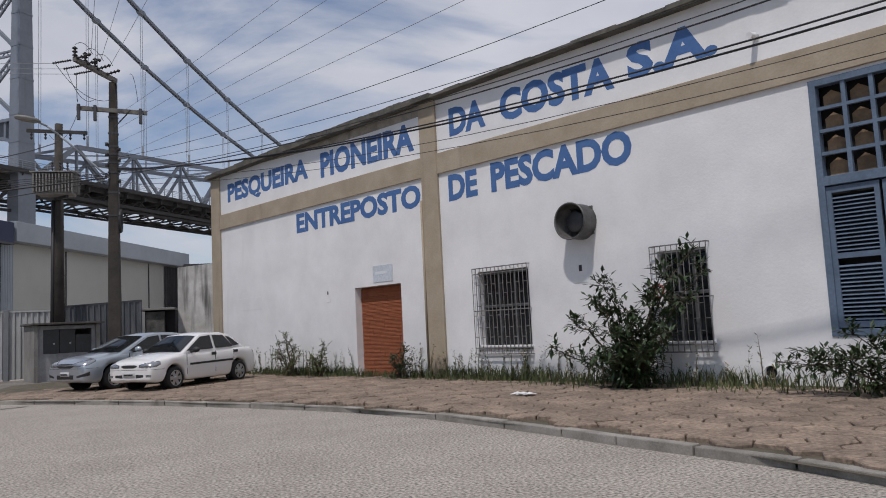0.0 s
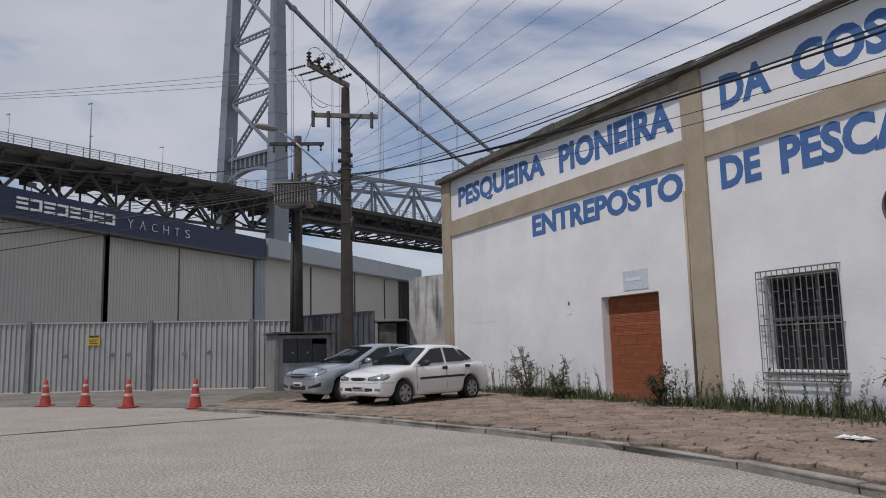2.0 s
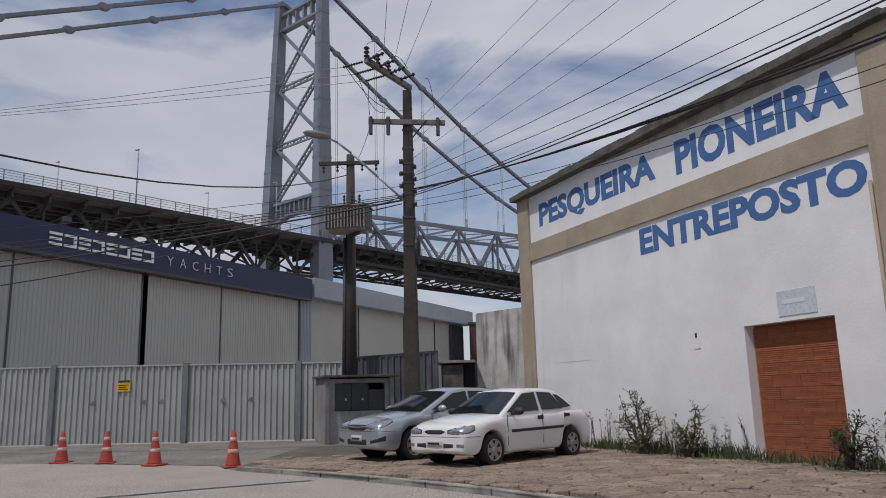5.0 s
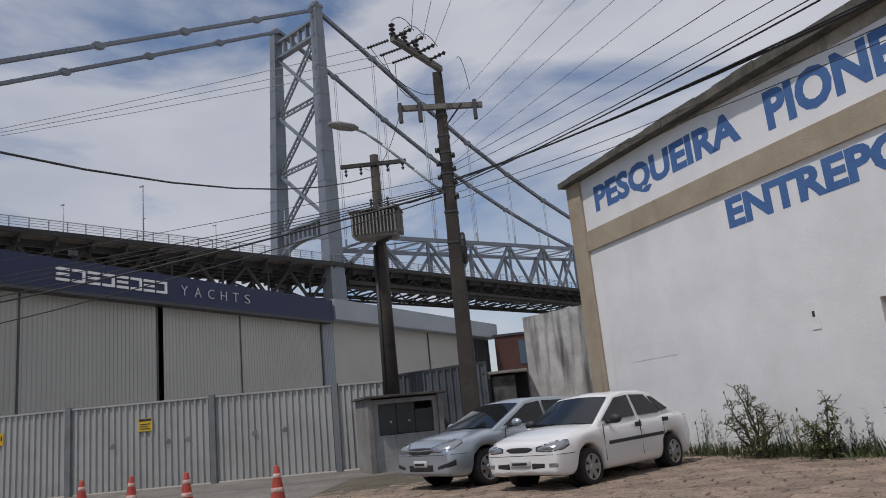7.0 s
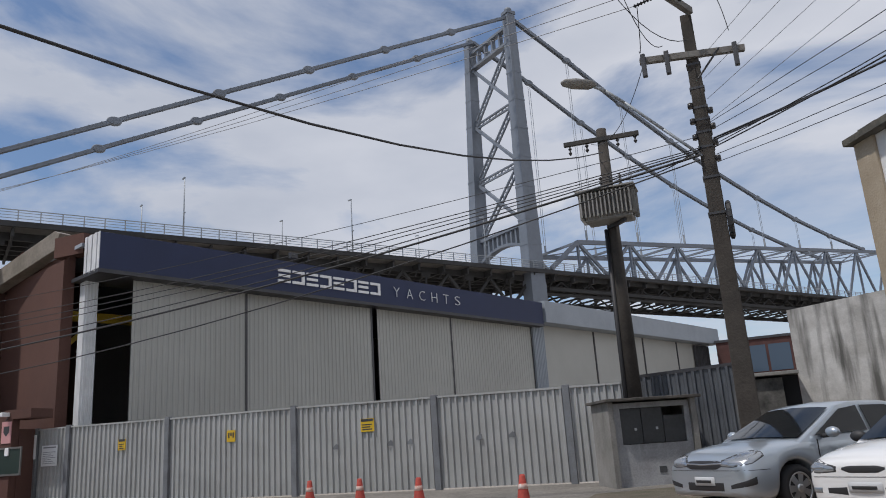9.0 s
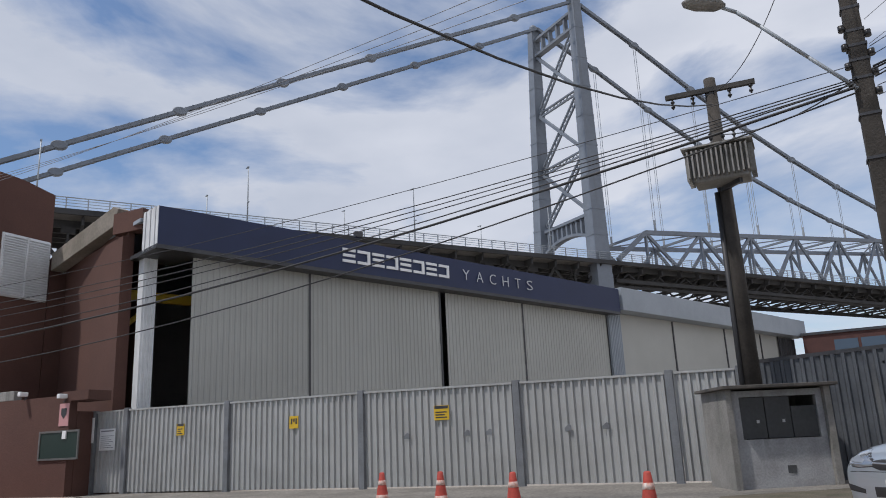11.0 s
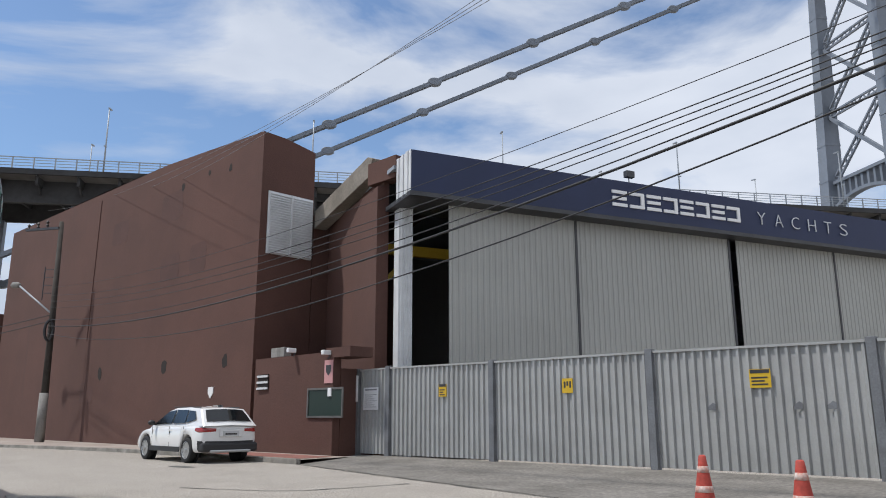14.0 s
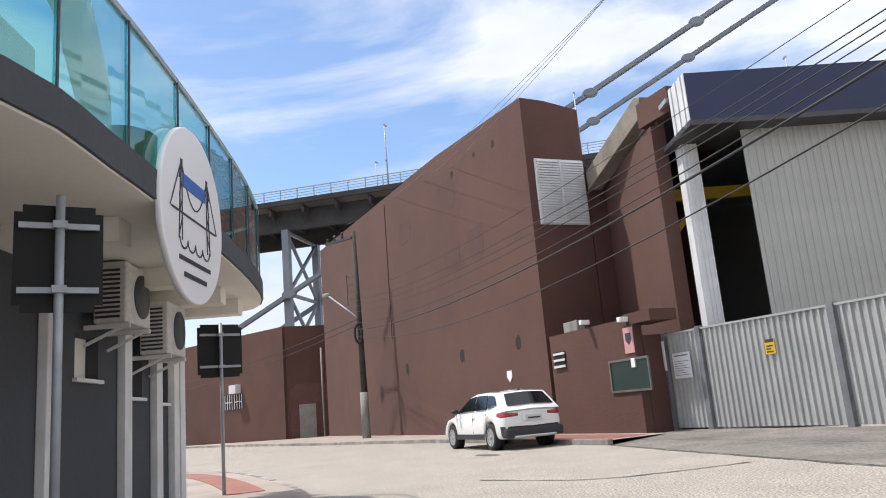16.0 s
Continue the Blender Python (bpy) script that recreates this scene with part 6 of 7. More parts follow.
part("lamp_head", bm, M_CONCRETE, tall, "grey street lamp head")

T2 = Vector((-5.05, 29.15, 0.1))
tp = thing("transformer_pole", "dark concrete pole carrying a finned transformer", "utility pole", Matrix.Translation(T2))
bm = bm_new()
tube(bm, (0, 0, 0), (0, 0, 8.95), 0.21, 0.13, 14)
part("shaft", bm, M_POLE, tp)
bm = bm_new()
tube(bm, (-0.2, -0.12, 0.1), (-0.16, -0.1, 6.2), 0.06, n=8)
part("conduit", bm, M_CABLE, tp)
bm = bm_new()
beam(bm, (-1.0, -0.1, 8.68), (0.95, -0.1, 8.62), 0.1, 0.11)
part("crossarm", bm, M_WOODDARK, tp)
for x in (-0.85, -0.4, 0.4, 0.85):
    insulator(tp, (x, -0.1, 8.6), (x, -0.1, 8.36), 0.05, 2)
bm = bm_new()
box(bm, -0.55, 0.6, -0.75, -0.1, 6.3, 7.05)
tank = part("transformer_tank", bm, M_CONCRETE, tp, "grey finned transformer tank", 0.04)
for k in range(13):
    b2 = bm_new()
    x = -0.62 + k * 0.1
    box(b2, x, x + 0.035, -0.88, -0.74, 6.38, 7.0)
    part("fin", b2, M_CONCRETE, tank)
for s in (-0.68, 0.62):
    for k in range(5):
        b2 = bm_new()
        box(b2, s, s + 0.1, -0.7 + k * 0.13, -0.665 + k * 0.13, 6.38, 7.0)
        part("fin", b2, M_CONCRETE, tank)
b2 = bm_new()
box(b2, -0.72, 0.74, -0.9, -0.05, 7.052, 7.09)
part("lid", b2, M_CONCRETE, tank)
for x in (-0.1, 0.15, 0.38):
    insulator(tp, (x, -0.45, 7.09), (x, -0.45, 7.5), 0.05, 4)
bm = bm_new()
beam(bm, (-0.05, -0.1, 6.25), (0.4, -0.6, 6.25), 0.08, 0.1)
part("bracket", bm, M_TRIM, tp)

sp = thing("street_lamp_pole", "dark slim utility pole with a lamp arm by the brown wall", "utility pole", Matrix.Translation((-46.2, 27.15, 0.12)))
bm = bm_new()
tube(bm, (0, 0, 0), (-0.35, 0, 10.9), 0.19, 0.11, 12)
part("shaft", bm, M_POLE, sp)
bm = bm_new()
tube(bm, (0.02, -0.05, 0), (0, -0.05, 2.3), 0.22, 0.21, 12)
part("base_sleeve", bm, M_CONCRETE, sp)
bm = bm_new()
beam(bm, (-0.3, -0.1, 10.55), (-2.9, -0.9, 10.75), 0.12, 0.12)
part("crossarm", bm, M_TRIM, sp)
for k in range(3):
    insulator(sp, (-1.2 - k * 0.75, -0.4 - k * 0.22, 10.7), (-1.2 - k * 0.75, -0.4 - k * 0.22, 11.05), 0.09, 2)
bm = bm_new()
tube(bm, (-0.2, -0.1, 6.2), (-3.4, -0.8, 7.9), 0.045, n=8)
part("lamp_arm", bm, M_RAIL, sp)
bm = bm_new()
lathe(bm, [(0.06, 0), (0.16, 0.2), (0.17, 0.6), (0.06, 0.85)], 10, Matrix.Translation((-3.3, -0.78, 7.9)) @ Euler((0, radians(-85), 0.2)).to_matrix().to_4x4())
part("lamp_head", bm, M_CONCRETE, sp)
bm = bm_new()
for k in range(4):
    beam(bm, (-0.35, -0.15, 7.2 + k * 0.4), (-0.95, -0.35, 7.25 + k * 0.4), 0.03, 0.03)
beam(bm, (-0.95, -0.35, 6.9), (-0.95, -0.35, 8.6), 0.04, 0.04)
part("secondary_rack", bm, M_TRIM, sp)
bm = bm_new()
for k in range(10):
    a, b = k / 10 * 2 * math.pi, (k + 1) / 10 * 2 * math.pi
    tube(bm, (0.15, -0.2 + 0.2 * math.cos(a), 5.3 + 0.5 * math.sin(a)), (0.15, -0.2 + 0.2 * math.cos(b), 5.3 + 0.5 * math.sin(b)), 0.07, n=6)
part("cable_coil", bm, M_CABLE, sp)

# ---- overhead wires ----
def wire(p, q, sag, r, mat, label="black overhead cable strung between poles", n=18):
    """A hanging cable from p to q."""
    cu = bpy.data.curves.new("overhead_cable", "CURVE")
    cu.dimensions, cu.bevel_depth, cu.bevel_resolution = "3D", r, 1
    s = cu.splines.new("POLY")
    s.points.add(n)
    p, q = Vector(p), Vector(q)
    for i in range(n + 1):
        t = i / n
        c = p.lerp(q, t)
        s.points[i].co = (c.x, c.y, c.z - 4 * sag * t * (1 - t), 1)
    cu.materials.append(mat)
    tmp = new("overhead_cable", cu)
    bpy.context.view_layer.update()
    me = bpy.data.meshes.new_from_object(tmp.evaluated_get(bpy.context.evaluated_depsgraph_get()))
    bpy.data.objects.remove(tmp)
    bpy.data.curves.remove(cu)
    return tagged(new("overhead_cable", me), label, "cable", "overhead cables between poles")


# low-voltage and telephone bundle: from beyond the picture on the right to the tall pole, on to the slim pole
PL, PW = Vector((-2.35, 24.25, 0)), Vector((-2.65, 24.25, 0))
for z, x1, z1, sag, r in ((6.42, 16.4, 5.95, 1.36, 0.017), (6.38, 16.3, 6.0, 1.30, 0.014), (6.25, 14.91, 5.91, 1.0, 0.012), (6.3, 15.2, 6.15, 1.0, 0.008),
                          (6.6, 15.6, 6.5, 1.05, 0.006), (6.1, 16.6, 5.6, 1.3, 0.006), (5.95, 16.8, 5.3, 1.25, 0.006), (6.75, 15.0, 6.9, 0.95, 0.006)):
    wire(PL + Vector((0, 0, z)), (x1, -4.0, z1), sag, r, M_CABLE, "thick black bundled telephone cable" if r > 0.01 else "black overhead cable strung between poles")
for z, z1, sag, r in ((6.14, 5.67, 1.27, 0.024), (6.05, 5.3, 1.75, 0.014), (6.2, 6.0, 1.25, 0.012), (6.2, 6.6, 1.15, 0.01), (6.24, 6.9, 1.12, 0.01), (6.28, 7.2, 1.08, 0.01), (6.5, 7.6, 0.9, 0.007)):
    wire(PW + Vector((0, 0, z)), (-46.4, 27.0, z1), sag, r, M_CABLE, "thick black bundled telephone cable" if r > 0.02 else "black overhead cable strung between poles")
# high-voltage conductors
for k in range(3):
    q = TP + A_TOP.lerp(B_TOP, 0.52 + k * 0.235) + Vector((0.42, 0, 0.16))
    wire((8.5 - 2.4 * k, -8.0, 11.2 + 0.3 * k), q, 0.35, 0.006, M_WIRE, "thin bare overhead conductor wire")
    q2 = TP + A_TOP.lerp(B_TOP, 0.52 + k * 0.235) + Vector((-0.55, -0.1, -0.18))
    wire(q2, (-62, 30.99 + 1.2 * k, 15.42 + 0.1 * k), 1.44, 0.007, M_WIRE, "thin bare overhead conductor wire")
for k in range(4):
    wire((14.2 + 0.6 * k, -5.0, 10.9 - 0.9 * k), PL + Vector((0, 0, 8.05 - 0.42 * k)), 0.5, 0.0045, M_WIRE, "thin bare overhead conductor wire")
wire((-5.05, 28.9, 8.32), (-10.34, -5.58, 6.66), 3.05, 0.016, M_CABLE)
wire((-2.6, 24.3, 6.3), (-5.05, 28.9, 7.6), 0.25, 0.012, M_CABLE)
wire((-3.4, 24.1, 8.1), (-5.3, 28.9, 8.6), 0.5, 0.008, M_CABLE)
wire((-46.3, 27.0, 6.2), (-92, 15.0, 5.5), 0.8, 0.02, M_CABLE)
wire((-46.3, 27.0, 5.9), (-92, 15.0, 5.0), 0.9, 0.02, M_CABLE)
# jumper loops on the tall pole
for k in range(3):
    a = TP + A_TOP.lerp(B_TOP, 0.5 + k * 0.24) + Vector((0, 0, 0.42))
    wire(a, a + Vector((0.45, 0.1, -0.25)), -0.18, 0.008, M_CABLE, "thin jumper loop on the pole", 8)
    wire(TP + A_TOP.lerp(B_TOP, 0.5 + k * 0.24) + Vector((-0.5, -0.1, -0.15)), TP + Vector((-0.95 + 0.45 * k, -0.18, 8.4)), 0.35, 0.008, M_CABLE, "thin jumper loop on the pole", 8)
wire(TP + Vector((0.5, -0.2, 9.2)), TP + Vector((0.72, -0.18, 8.4)), -0.3, 0.008, M_CABLE, "thin jumper loop on the pole", 8)

# ---- hostel with curved glass balcony ----
M_DARKWALL = material("dark grey render", (0.066, 0.071, 0.08), (0.052, 0.056, 0.064), 0.6, 0.85, bump=0.2, fine=20, fine_amount=0.04)
M_SOFFIT = material("cream soffit paint", (0.84, 0.80, 0.72), (0.79, 0.75, 0.67), 0.7, 0.8, fine=18, fine_amount=0.02)
M_WHITEPAINT = material("white trim paint", (0.72, 0.72, 0.71), (0.62, 0.62, 0.61), 1.5, 0.7, fine=20, fine_amount=0.03)
M_BALGLASS = glass("teal balcony glass", (0.52, 0.80, 0.80))
hostel = thing("hostel_building", "dark grey hostel with white pilasters and a curved cream balcony slab", "building")
EDGE = smooth_line([(-8.9, 9.0), (-9.4, 11.5), (-10.8, 13.7), (-12.49, 15.31), (-13.6, 15.85), (-15.4, 16.55), (-17.72, 17.35), (-19.6, 17.85), (-20.5, 17.85), (-21.1, 17.5), (-21.3, 16.9)], 0.35)


def strip(bm, line, inset0, inset1, z0, z1):
    """A band along the plan line between two insets and two heights."""
    rows = []
    for i, p in enumerate(line):
        d = (line[min(i + 1, len(line) - 1)] - line[max(i - 1, 0)]).normalized()
        nrm = Vector((d.y, -d.x)) * -1
        rows.append([bm.verts.new((p.x + nrm.x * s, p.y + nrm.y * s, z)) for s, z in ((inset0, z0), (inset1, z0), (inset1, z1), (inset0, z1))])
    for a, b in zip(rows, rows[1:]):
        for i in range(4):
            f = bm.faces.new((a[i], a[(i + 1) % 4], b[(i + 1) % 4], b[i]))
    bm.faces.new(rows[0])
    bm.faces.new(rows[-1][::-1])


bm = bm_new()
lo_ = [bm.verts.new((p.x, p.y, 3.02)) for p in EDGE] + [bm.verts.new(c) for c in ((-21.3, 13.0, 3.02), (-16, 9.0, 3.02))]
hi_ = [bm.verts.new((v.co.x, v.co.y, 3.2)) for v in lo_]
bm.faces.new(lo_)
bm.faces.new(hi_[::-1])
for i in range(len(lo_)):
    bm.faces.new((lo_[i], lo_[(i + 1) % len(lo_)], hi_[(i + 1) % len(lo_)], hi_[i]))
bmesh.ops.triangulate(bm, faces=[f for f in bm.faces if len(f.verts) > 4])
part("balcony_slab", bm, M_SOFFIT, hostel, "cream balcony slab with a smooth soffit")
bm = bm_new()
strip(bm, EDGE, -0.03, 0.06, 3.04, 3.3)
part("slab_edge", bm, M_DARKWALL, hostel, "dark grey slab edge")
bm = bm_new()
strip(bm, EDGE, 0.0, 0.05, 4.38, 4.43)
part("handrail", bm, M_RAIL, hostel)
seg = [i for i in range(0, len(EDGE) - 1, 3)]
for a in seg:
    b = min(a + 3, len(EDGE) - 1)
    if b - a < 1:
        continue
    bm = bm_new()
    strip(bm, EDGE[a:b + 1], 0.015, 0.03, 3.3, 4.38)
    p = part("glass_pane", bm, M_BALGLASS, hostel, "teal tinted curved balcony glass")
    p.visible_shadow = False
    bm = bm_new()
    q = EDGE[a]
    tube(bm, (q.x, q.y, 3.3), (q.x, q.y, 4.38), 0.012, n=6)
    part("pane_joint", bm, M_TRIM, hostel)
WD = Vector((-0.945, 0.327))                      # direction of the street wall
W0 = Vector((-13.04, 14.22))
HOSTEL_HOLES = [(3.8, 4.42, 1.78, 2.24), (5.3, 5.86, 1.62, 2.9), (6.5, 6.92, 1.57, 2.9)]
MHW = axes((W0.x, W0.y), (WD.x, WD.y))            # x along the wall away from the walk's end, y to the left (into the building)
# the frame's y points to the left of WD, which is into the building here
bm = bm_new()
wall_with_holes(bm, -5.0, 7.4, 0.0, 3.02, 0.0, 0.25, HOSTEL_HOLES)
part("wall", bm, M_DARKWALL, hostel)
hostel.children[-1].matrix_local = MHW
bm = bm_new()
box(bm, -5.0, 7.4, 4.0, 4.2, 0.0, 3.02)
box(bm, 7.15, 7.4, 0.25, 4.0, 0.0, 3.02)
box(bm, -5.0, -4.8, 0.25, 4.0, 0.0, 3.02)
part("wall", bm, M_DARKWALL, hostel).matrix_local = MHW
bm = bm_new()
box(bm, -4.0, 7.4, 2.2, 4.0, 3.2, 7.4)
part("upper_wall", bm, M_WHITEPAINT, hostel, "white upper storey set back behind the balcony").matrix_local = MHW
for x in (3.1, 5.1, 6.28, 7.05, 7.36):
    bm = bm_new()
    box(bm, x - 0.12, x + 0.12, -0.1, -0.002, 0.0, 3.0)
    part("pilaster", bm, M_WHITEPAINT, hostel, "white painted pilaster", 0.01).matrix_local = MHW
for a, b, c, d in HOSTEL_HOLES:
    w = thing("hostel_window", "narrow window with a pale blind and white sill", "window", MHW, "narrow hostel windows")
    bm = bm_new()
    box(bm, a, b, 0.14, 0.16, c, d)
    part("blind", bm, M_SOFFIT, w)
    bm = bm_new()
    box(bm, a - 0.05, b + 0.05, -0.05, 0.14, c - 0.04, c)
    part("sill", bm, M_WHITEPAINT, w)
for x in (2.4, 4.6, 6.1, 7.2):
    bm = bm_new()
    box(bm, x - 0.15, x + 0.15, -1.0, -0.002, 2.8, 3.018)
    part("soffit_beam", bm, M_SOFFIT, hostel).matrix_local = MHW
for a in (1.5, 4.6):
    bm = bm_new()
    box(bm, a, a + 1.3, 2.16, 2.198, 3.3, 5.3)
    part("balcony_door", bm, plain("balcony door glass", (0.05, 0.10, 0.11), 0.05), hostel, "dark glazed balcony door").matrix_local = MHW
# rounded upper eave
bm = bm_new()
eave = [(0.0, 0.6, 7.3), (3.0, 0.5, 7.2), (5.0, 0.6, 6.7), (6.2, 0.8, 6.0), (6.9, 1.0, 5.2), (7.1, 1.1, 4.5)]
for p, q in zip(eave, eave[1:]):
    beam(bm, p, q, 0.45, 0.22)
part("eave", bm, M_WHITEPAINT, hostel, "white curved eave").matrix_local = MHW
for a in (0.4, 1.9, 3.4, 4.9, 6.4):    # white frames of the glazed upper storey
    bm = bm_new()
    box(bm, a - 0.05, a + 0.05, 2.1, 2.199, 3.2, 5.6)
    part("balcony_mullion", bm, M_WHITEPAINT, hostel, "white frame post").matrix_local = MHW
for z in (4.3, 5.5):
    bm = bm_new()
    box(bm, 0.4, 6.4, 2.09, 2.198, z - 0.05, z + 0.05)
    part("balcony_transom", bm, M_WHITEPAINT, hostel).matrix_local = MHW
bm = bm_new()
for k in range(3):
    p = Vector((4.0 + k * 1.2, -0.1, 3.2))
    prism(bm, [p + Vector((0, 0.6, 0.42)), p + Vector((0.5, 0.6, 0.42)), p + Vector((0.5, 0.6, 0.5)), p + Vector((0, 0.6, 0.5))], (0, -0.5, 0))
    for x in (0.02, 0.44):
        for y in (0.12, 0.55):
            tube(bm, p + Vector((x, y, 0)), p + Vector((x, y, 0.9 if y > 0.5 else 0.42)), 0.015, n=6)
part("balcony_seats", bm, M_WHITEPAINT, hostel).matrix_local = MHW
tub = thing("green_tub_chair", "green rounded plastic chair on the balcony", "chair", Matrix.Translation((-15.4, 15.9, 3.2)))
bm = bm_new()
lathe(bm, [(0.25, 0.0), (0.32, 0.3), (0.34, 0.75), (0.3, 0.75), (0.28, 0.35), (0.05, 0.32)], 18)
part("shell", bm, plain("green plastic", (0.03, 0.16, 0.07), 0.4), tub)
# air conditioners
M_AC = material("cream air conditioner case", (0.62, 0.61, 0.57), (0.52, 0.51, 0.48), 2.5, 0.5, fine=20)
ac = thing("air_conditioner", "cream outdoor air conditioner on a wall bracket", "air conditioner", MHW @ Matrix.Translation((4.3, -0.08, 2.34)), "air conditioners under the balcony")
bm = bm_new()
box(bm, -0.4, 0.4, -0.40, -0.06, 0, 0.66)
part("case", bm, M_AC, ac, "", 0.02)
bm = bm_new()
lathe(bm, [(0.25, 0), (0.25, 0.012), (0.02, 0.014)], 20, Matrix.Translation((0.1, -0.401, 0.33)) @ Euler((radians(90), 0, 0)).to_matrix().to_4x4())
part("fan_grille", bm, M_GREYPAINT, ac, "dark round fan grille")
bm = bm_new()
for k in range(11):
    box(bm, -0.408, -0.4, -0.34, -0.08, 0.05 + k * 0.05, 0.075 + k * 0.05)
part("side_fins", bm, M_BUMPER, ac)
for x in (-0.32, 0.32):
    bm = bm_new()
    beam(bm, (x, -0.42, -0.03), (x, 0.06, -0.03), 0.04, 0.05)
    beam(bm, (x, -0.36, -0.03), (x, 0.06, -0.22), 0.03, 0.03)
    part("bracket", bm, M_WHITEPAINT, ac)
copy_thing(ac, MHW @ Matrix.Translation((5.75, -0.08, 2.12)))
# round hanging sign
MD = axes((-15.12, 16.52, 3.1), (-0.92, 0.392))
disc = thing("round_sign", "large white round sign with blue bar and drawing", "sign", MD)
face = Matrix.Translation((0, -0.06, 0)) @ Euler((radians(90), 0, 0)).to_matrix().to_4x4()
bm = bm_new()
lathe(bm, [(0.82, -0.03), (0.83, -0.02), (0.83, 0.02), (0.82, 0.03)], 48, Matrix.Translation((0, 0.0, 0)) @ Euler((radians(90), 0, 0)).to_matrix().to_4x4())
part("disc", bm, plain("sign white gloss", (0.78, 0.78, 0.78), 0.3), disc)
M_SIGNBLUE, M_SIGNDARK = plain("sign blue", (0.03, 0.12, 0.42), 0.4), plain("sign ink", (0.03, 0.035, 0.05), 0.5)
for y in (-0.034, 0.034):
    bm = bm_new()
    box(bm, -0.30, 0.30, y - 0.002, y + 0.002, 0.2, 0.33)
    part("word_bar", bm, M_SIGNBLUE, disc)
    bm = bm_new()
    beam(bm, (-0.6, y, -0.05), (0.6, y, -0.05), 0.004, 0.02)
    for s in (-1, 1):
        beam(bm, (s * 0.42, y, -0.3), (s * 0.36, y, 0.45), 0.004, 0.018)
        beam(bm, (s * 0.34, y, -0.3), (s * 0.33, y, 0.45), 0.004, 0.018)
        for k in range(4):
            beam(bm, (s * 0.41, y, -0.25 + k * 0.17), (s * 0.34, y, -0.1 + k * 0.17), 0.004, 0.012)
        beam(bm, (s * 0.35, y, 0.43), (s * 0.63, y, -0.05), 0.004, 0.015)
    for k in range(10):
        a, b = -0.34 + k * 0.068, -0.34 + (k + 1) * 0.068
        f = lambda t: 0.05 + 3.2 * t * t
        beam(bm, (a, y, f(a)), (b, y, f(b)), 0.004, 0.015)
    for k in range(4):
        for j in range(6):
            c = -0.3 + k * 0.2
            a0, a1 = math.pi + j * math.pi / 6, math.pi + (j + 1) * math.pi / 6
            beam(bm, (c + 0.1 * math.cos(a0), y, -0.28 + 0.09 * math.sin(a0)), (c + 0.1 * math.cos(a1), y, -0.28 + 0.09 * math.sin(a1)), 0.004, 0.015)
    part("bridge_drawing", bm, M_SIGNDARK, disc)
    bm = bm_new()
    box(bm, -0.42, 0.42, y - 0.002, y + 0.002, -0.48, -0.44)
    box(bm, -0.3, 0.3, y - 0.002, y + 0.002, -0.62, -0.575)
    part("print_bars", bm, M_SIGNDARK, disc)
bm = bm_new()
tube(bm, (0.0, 0.02, 0.1), (0.0, 0.35, 0.1), 0.03, n=8)
tube(bm, (0.0, 0.02, -0.05), (0.0, 0.35, -0.05), 0.03, n=8)
part("bracket", bm, M_TRIM, disc)

# road signs seen from behind
def road_sign(name, label, x, y, z0, z1, w, ang, tall_):
    e = thing(name, label, "road sign", pose(x, y, 0.1, 0, 0, ang), "road signs seen from behind")
    bm = bm_new()
    tube(bm, (0, 0, 0), (0, 0, tall_), 0.03, n=12)
    part("post", bm, M_RAIL, e)
    bm = bm_new()
    box(bm, -w / 2, w / 2, -0.055, -0.05, z0, z1)
    bmesh.ops.bevel(bm, geom=[ed for ed in bm.edges if abs(ed.verts[0].co.y - ed.verts[1].co.y) > 0.001], offset=0.05, segments=4, affect="EDGES")
    part("plate", bm, plain("black sign back", (0.008, 0.0085, 0.009), 0.8), e)
    for z in (z0 + (z1 - z0) * 0.2, z0 + (z1 - z0) * 0.8):
        b2 = bm_new()
        box(b2, -w * 0.45, w * 0.45, -0.045, 0.012 - 0.03, z - 0.02, z + 0.02)
        box(b2, -0.045, 0.045, -0.04, 0.04, z - 0.025, z + 0.025)
        part("clamp_bar", b2, M_RAIL, e, "galvanised clamp bar")
    return e


road_sign("road_sign", "black-backed road sign on a galvanised post", -13.50, 15.55, 1.89, 2.63, 0.55, -82, 2.69)
road_sign("road_sign", "black-backed road sign on a thin galvanised post", -21.24, 17.41, 1.90, 2.79, 0.76, -78, 2.81)
# small pavement corner with red tactile strip
bm = bm_new()
KH = smooth_line([(-8.6, 8.0), (-9.6, 12.5), (-12.5, 16.1), (-16, 17.6), (-20, 18.5), (-24.5, 18.6), (-28.5, 18.2), (-31, 17.0), (-33, 14.0)], 1.0)
bm.faces.new([bm.verts.new((p.x, p.y, 0.1)) for p in KH] + [bm.verts.new((-33, 8, 0.1))])
bmesh.ops.triangulate(bm, faces=bm.faces)
tagged(obj("pavement_hostel", bm, M_PAVE), "pale pavement corner in front of the hostel", "pavement", kind="structure")
k3 = tagged(new("kerb_hostel"), "concrete kerb round the hostel corner", "kerb", kind="structure")
kerb_stones([(p.x, p.y) for p in KH[::2]][::-1], 0.11, 0.13, k3, 1.0)
bm = bm_new()
strip(bm, [p for p in KH if -31 < p.x < -20], 0.55, 1.15, 0.101, 0.112)
tact = tagged(obj("paving_tactile", bm, M_REDPAVE), "red tactile strip in the hostel pavement", "paving", kind="structure")
bol = thing("short_bollard", "short worn red bollard beside the hostel wall", "bollard", Matrix.Translation((-15.6, 14.95, 0.1)))
bm = bm_new()
lathe(bm, [(0.12, 0), (0.12, 0.1), (0.09, 0.32), (0.05, 0.36), (0.01, 0.37)], 14)
part("body", bm, M_REDPAVE, bol)

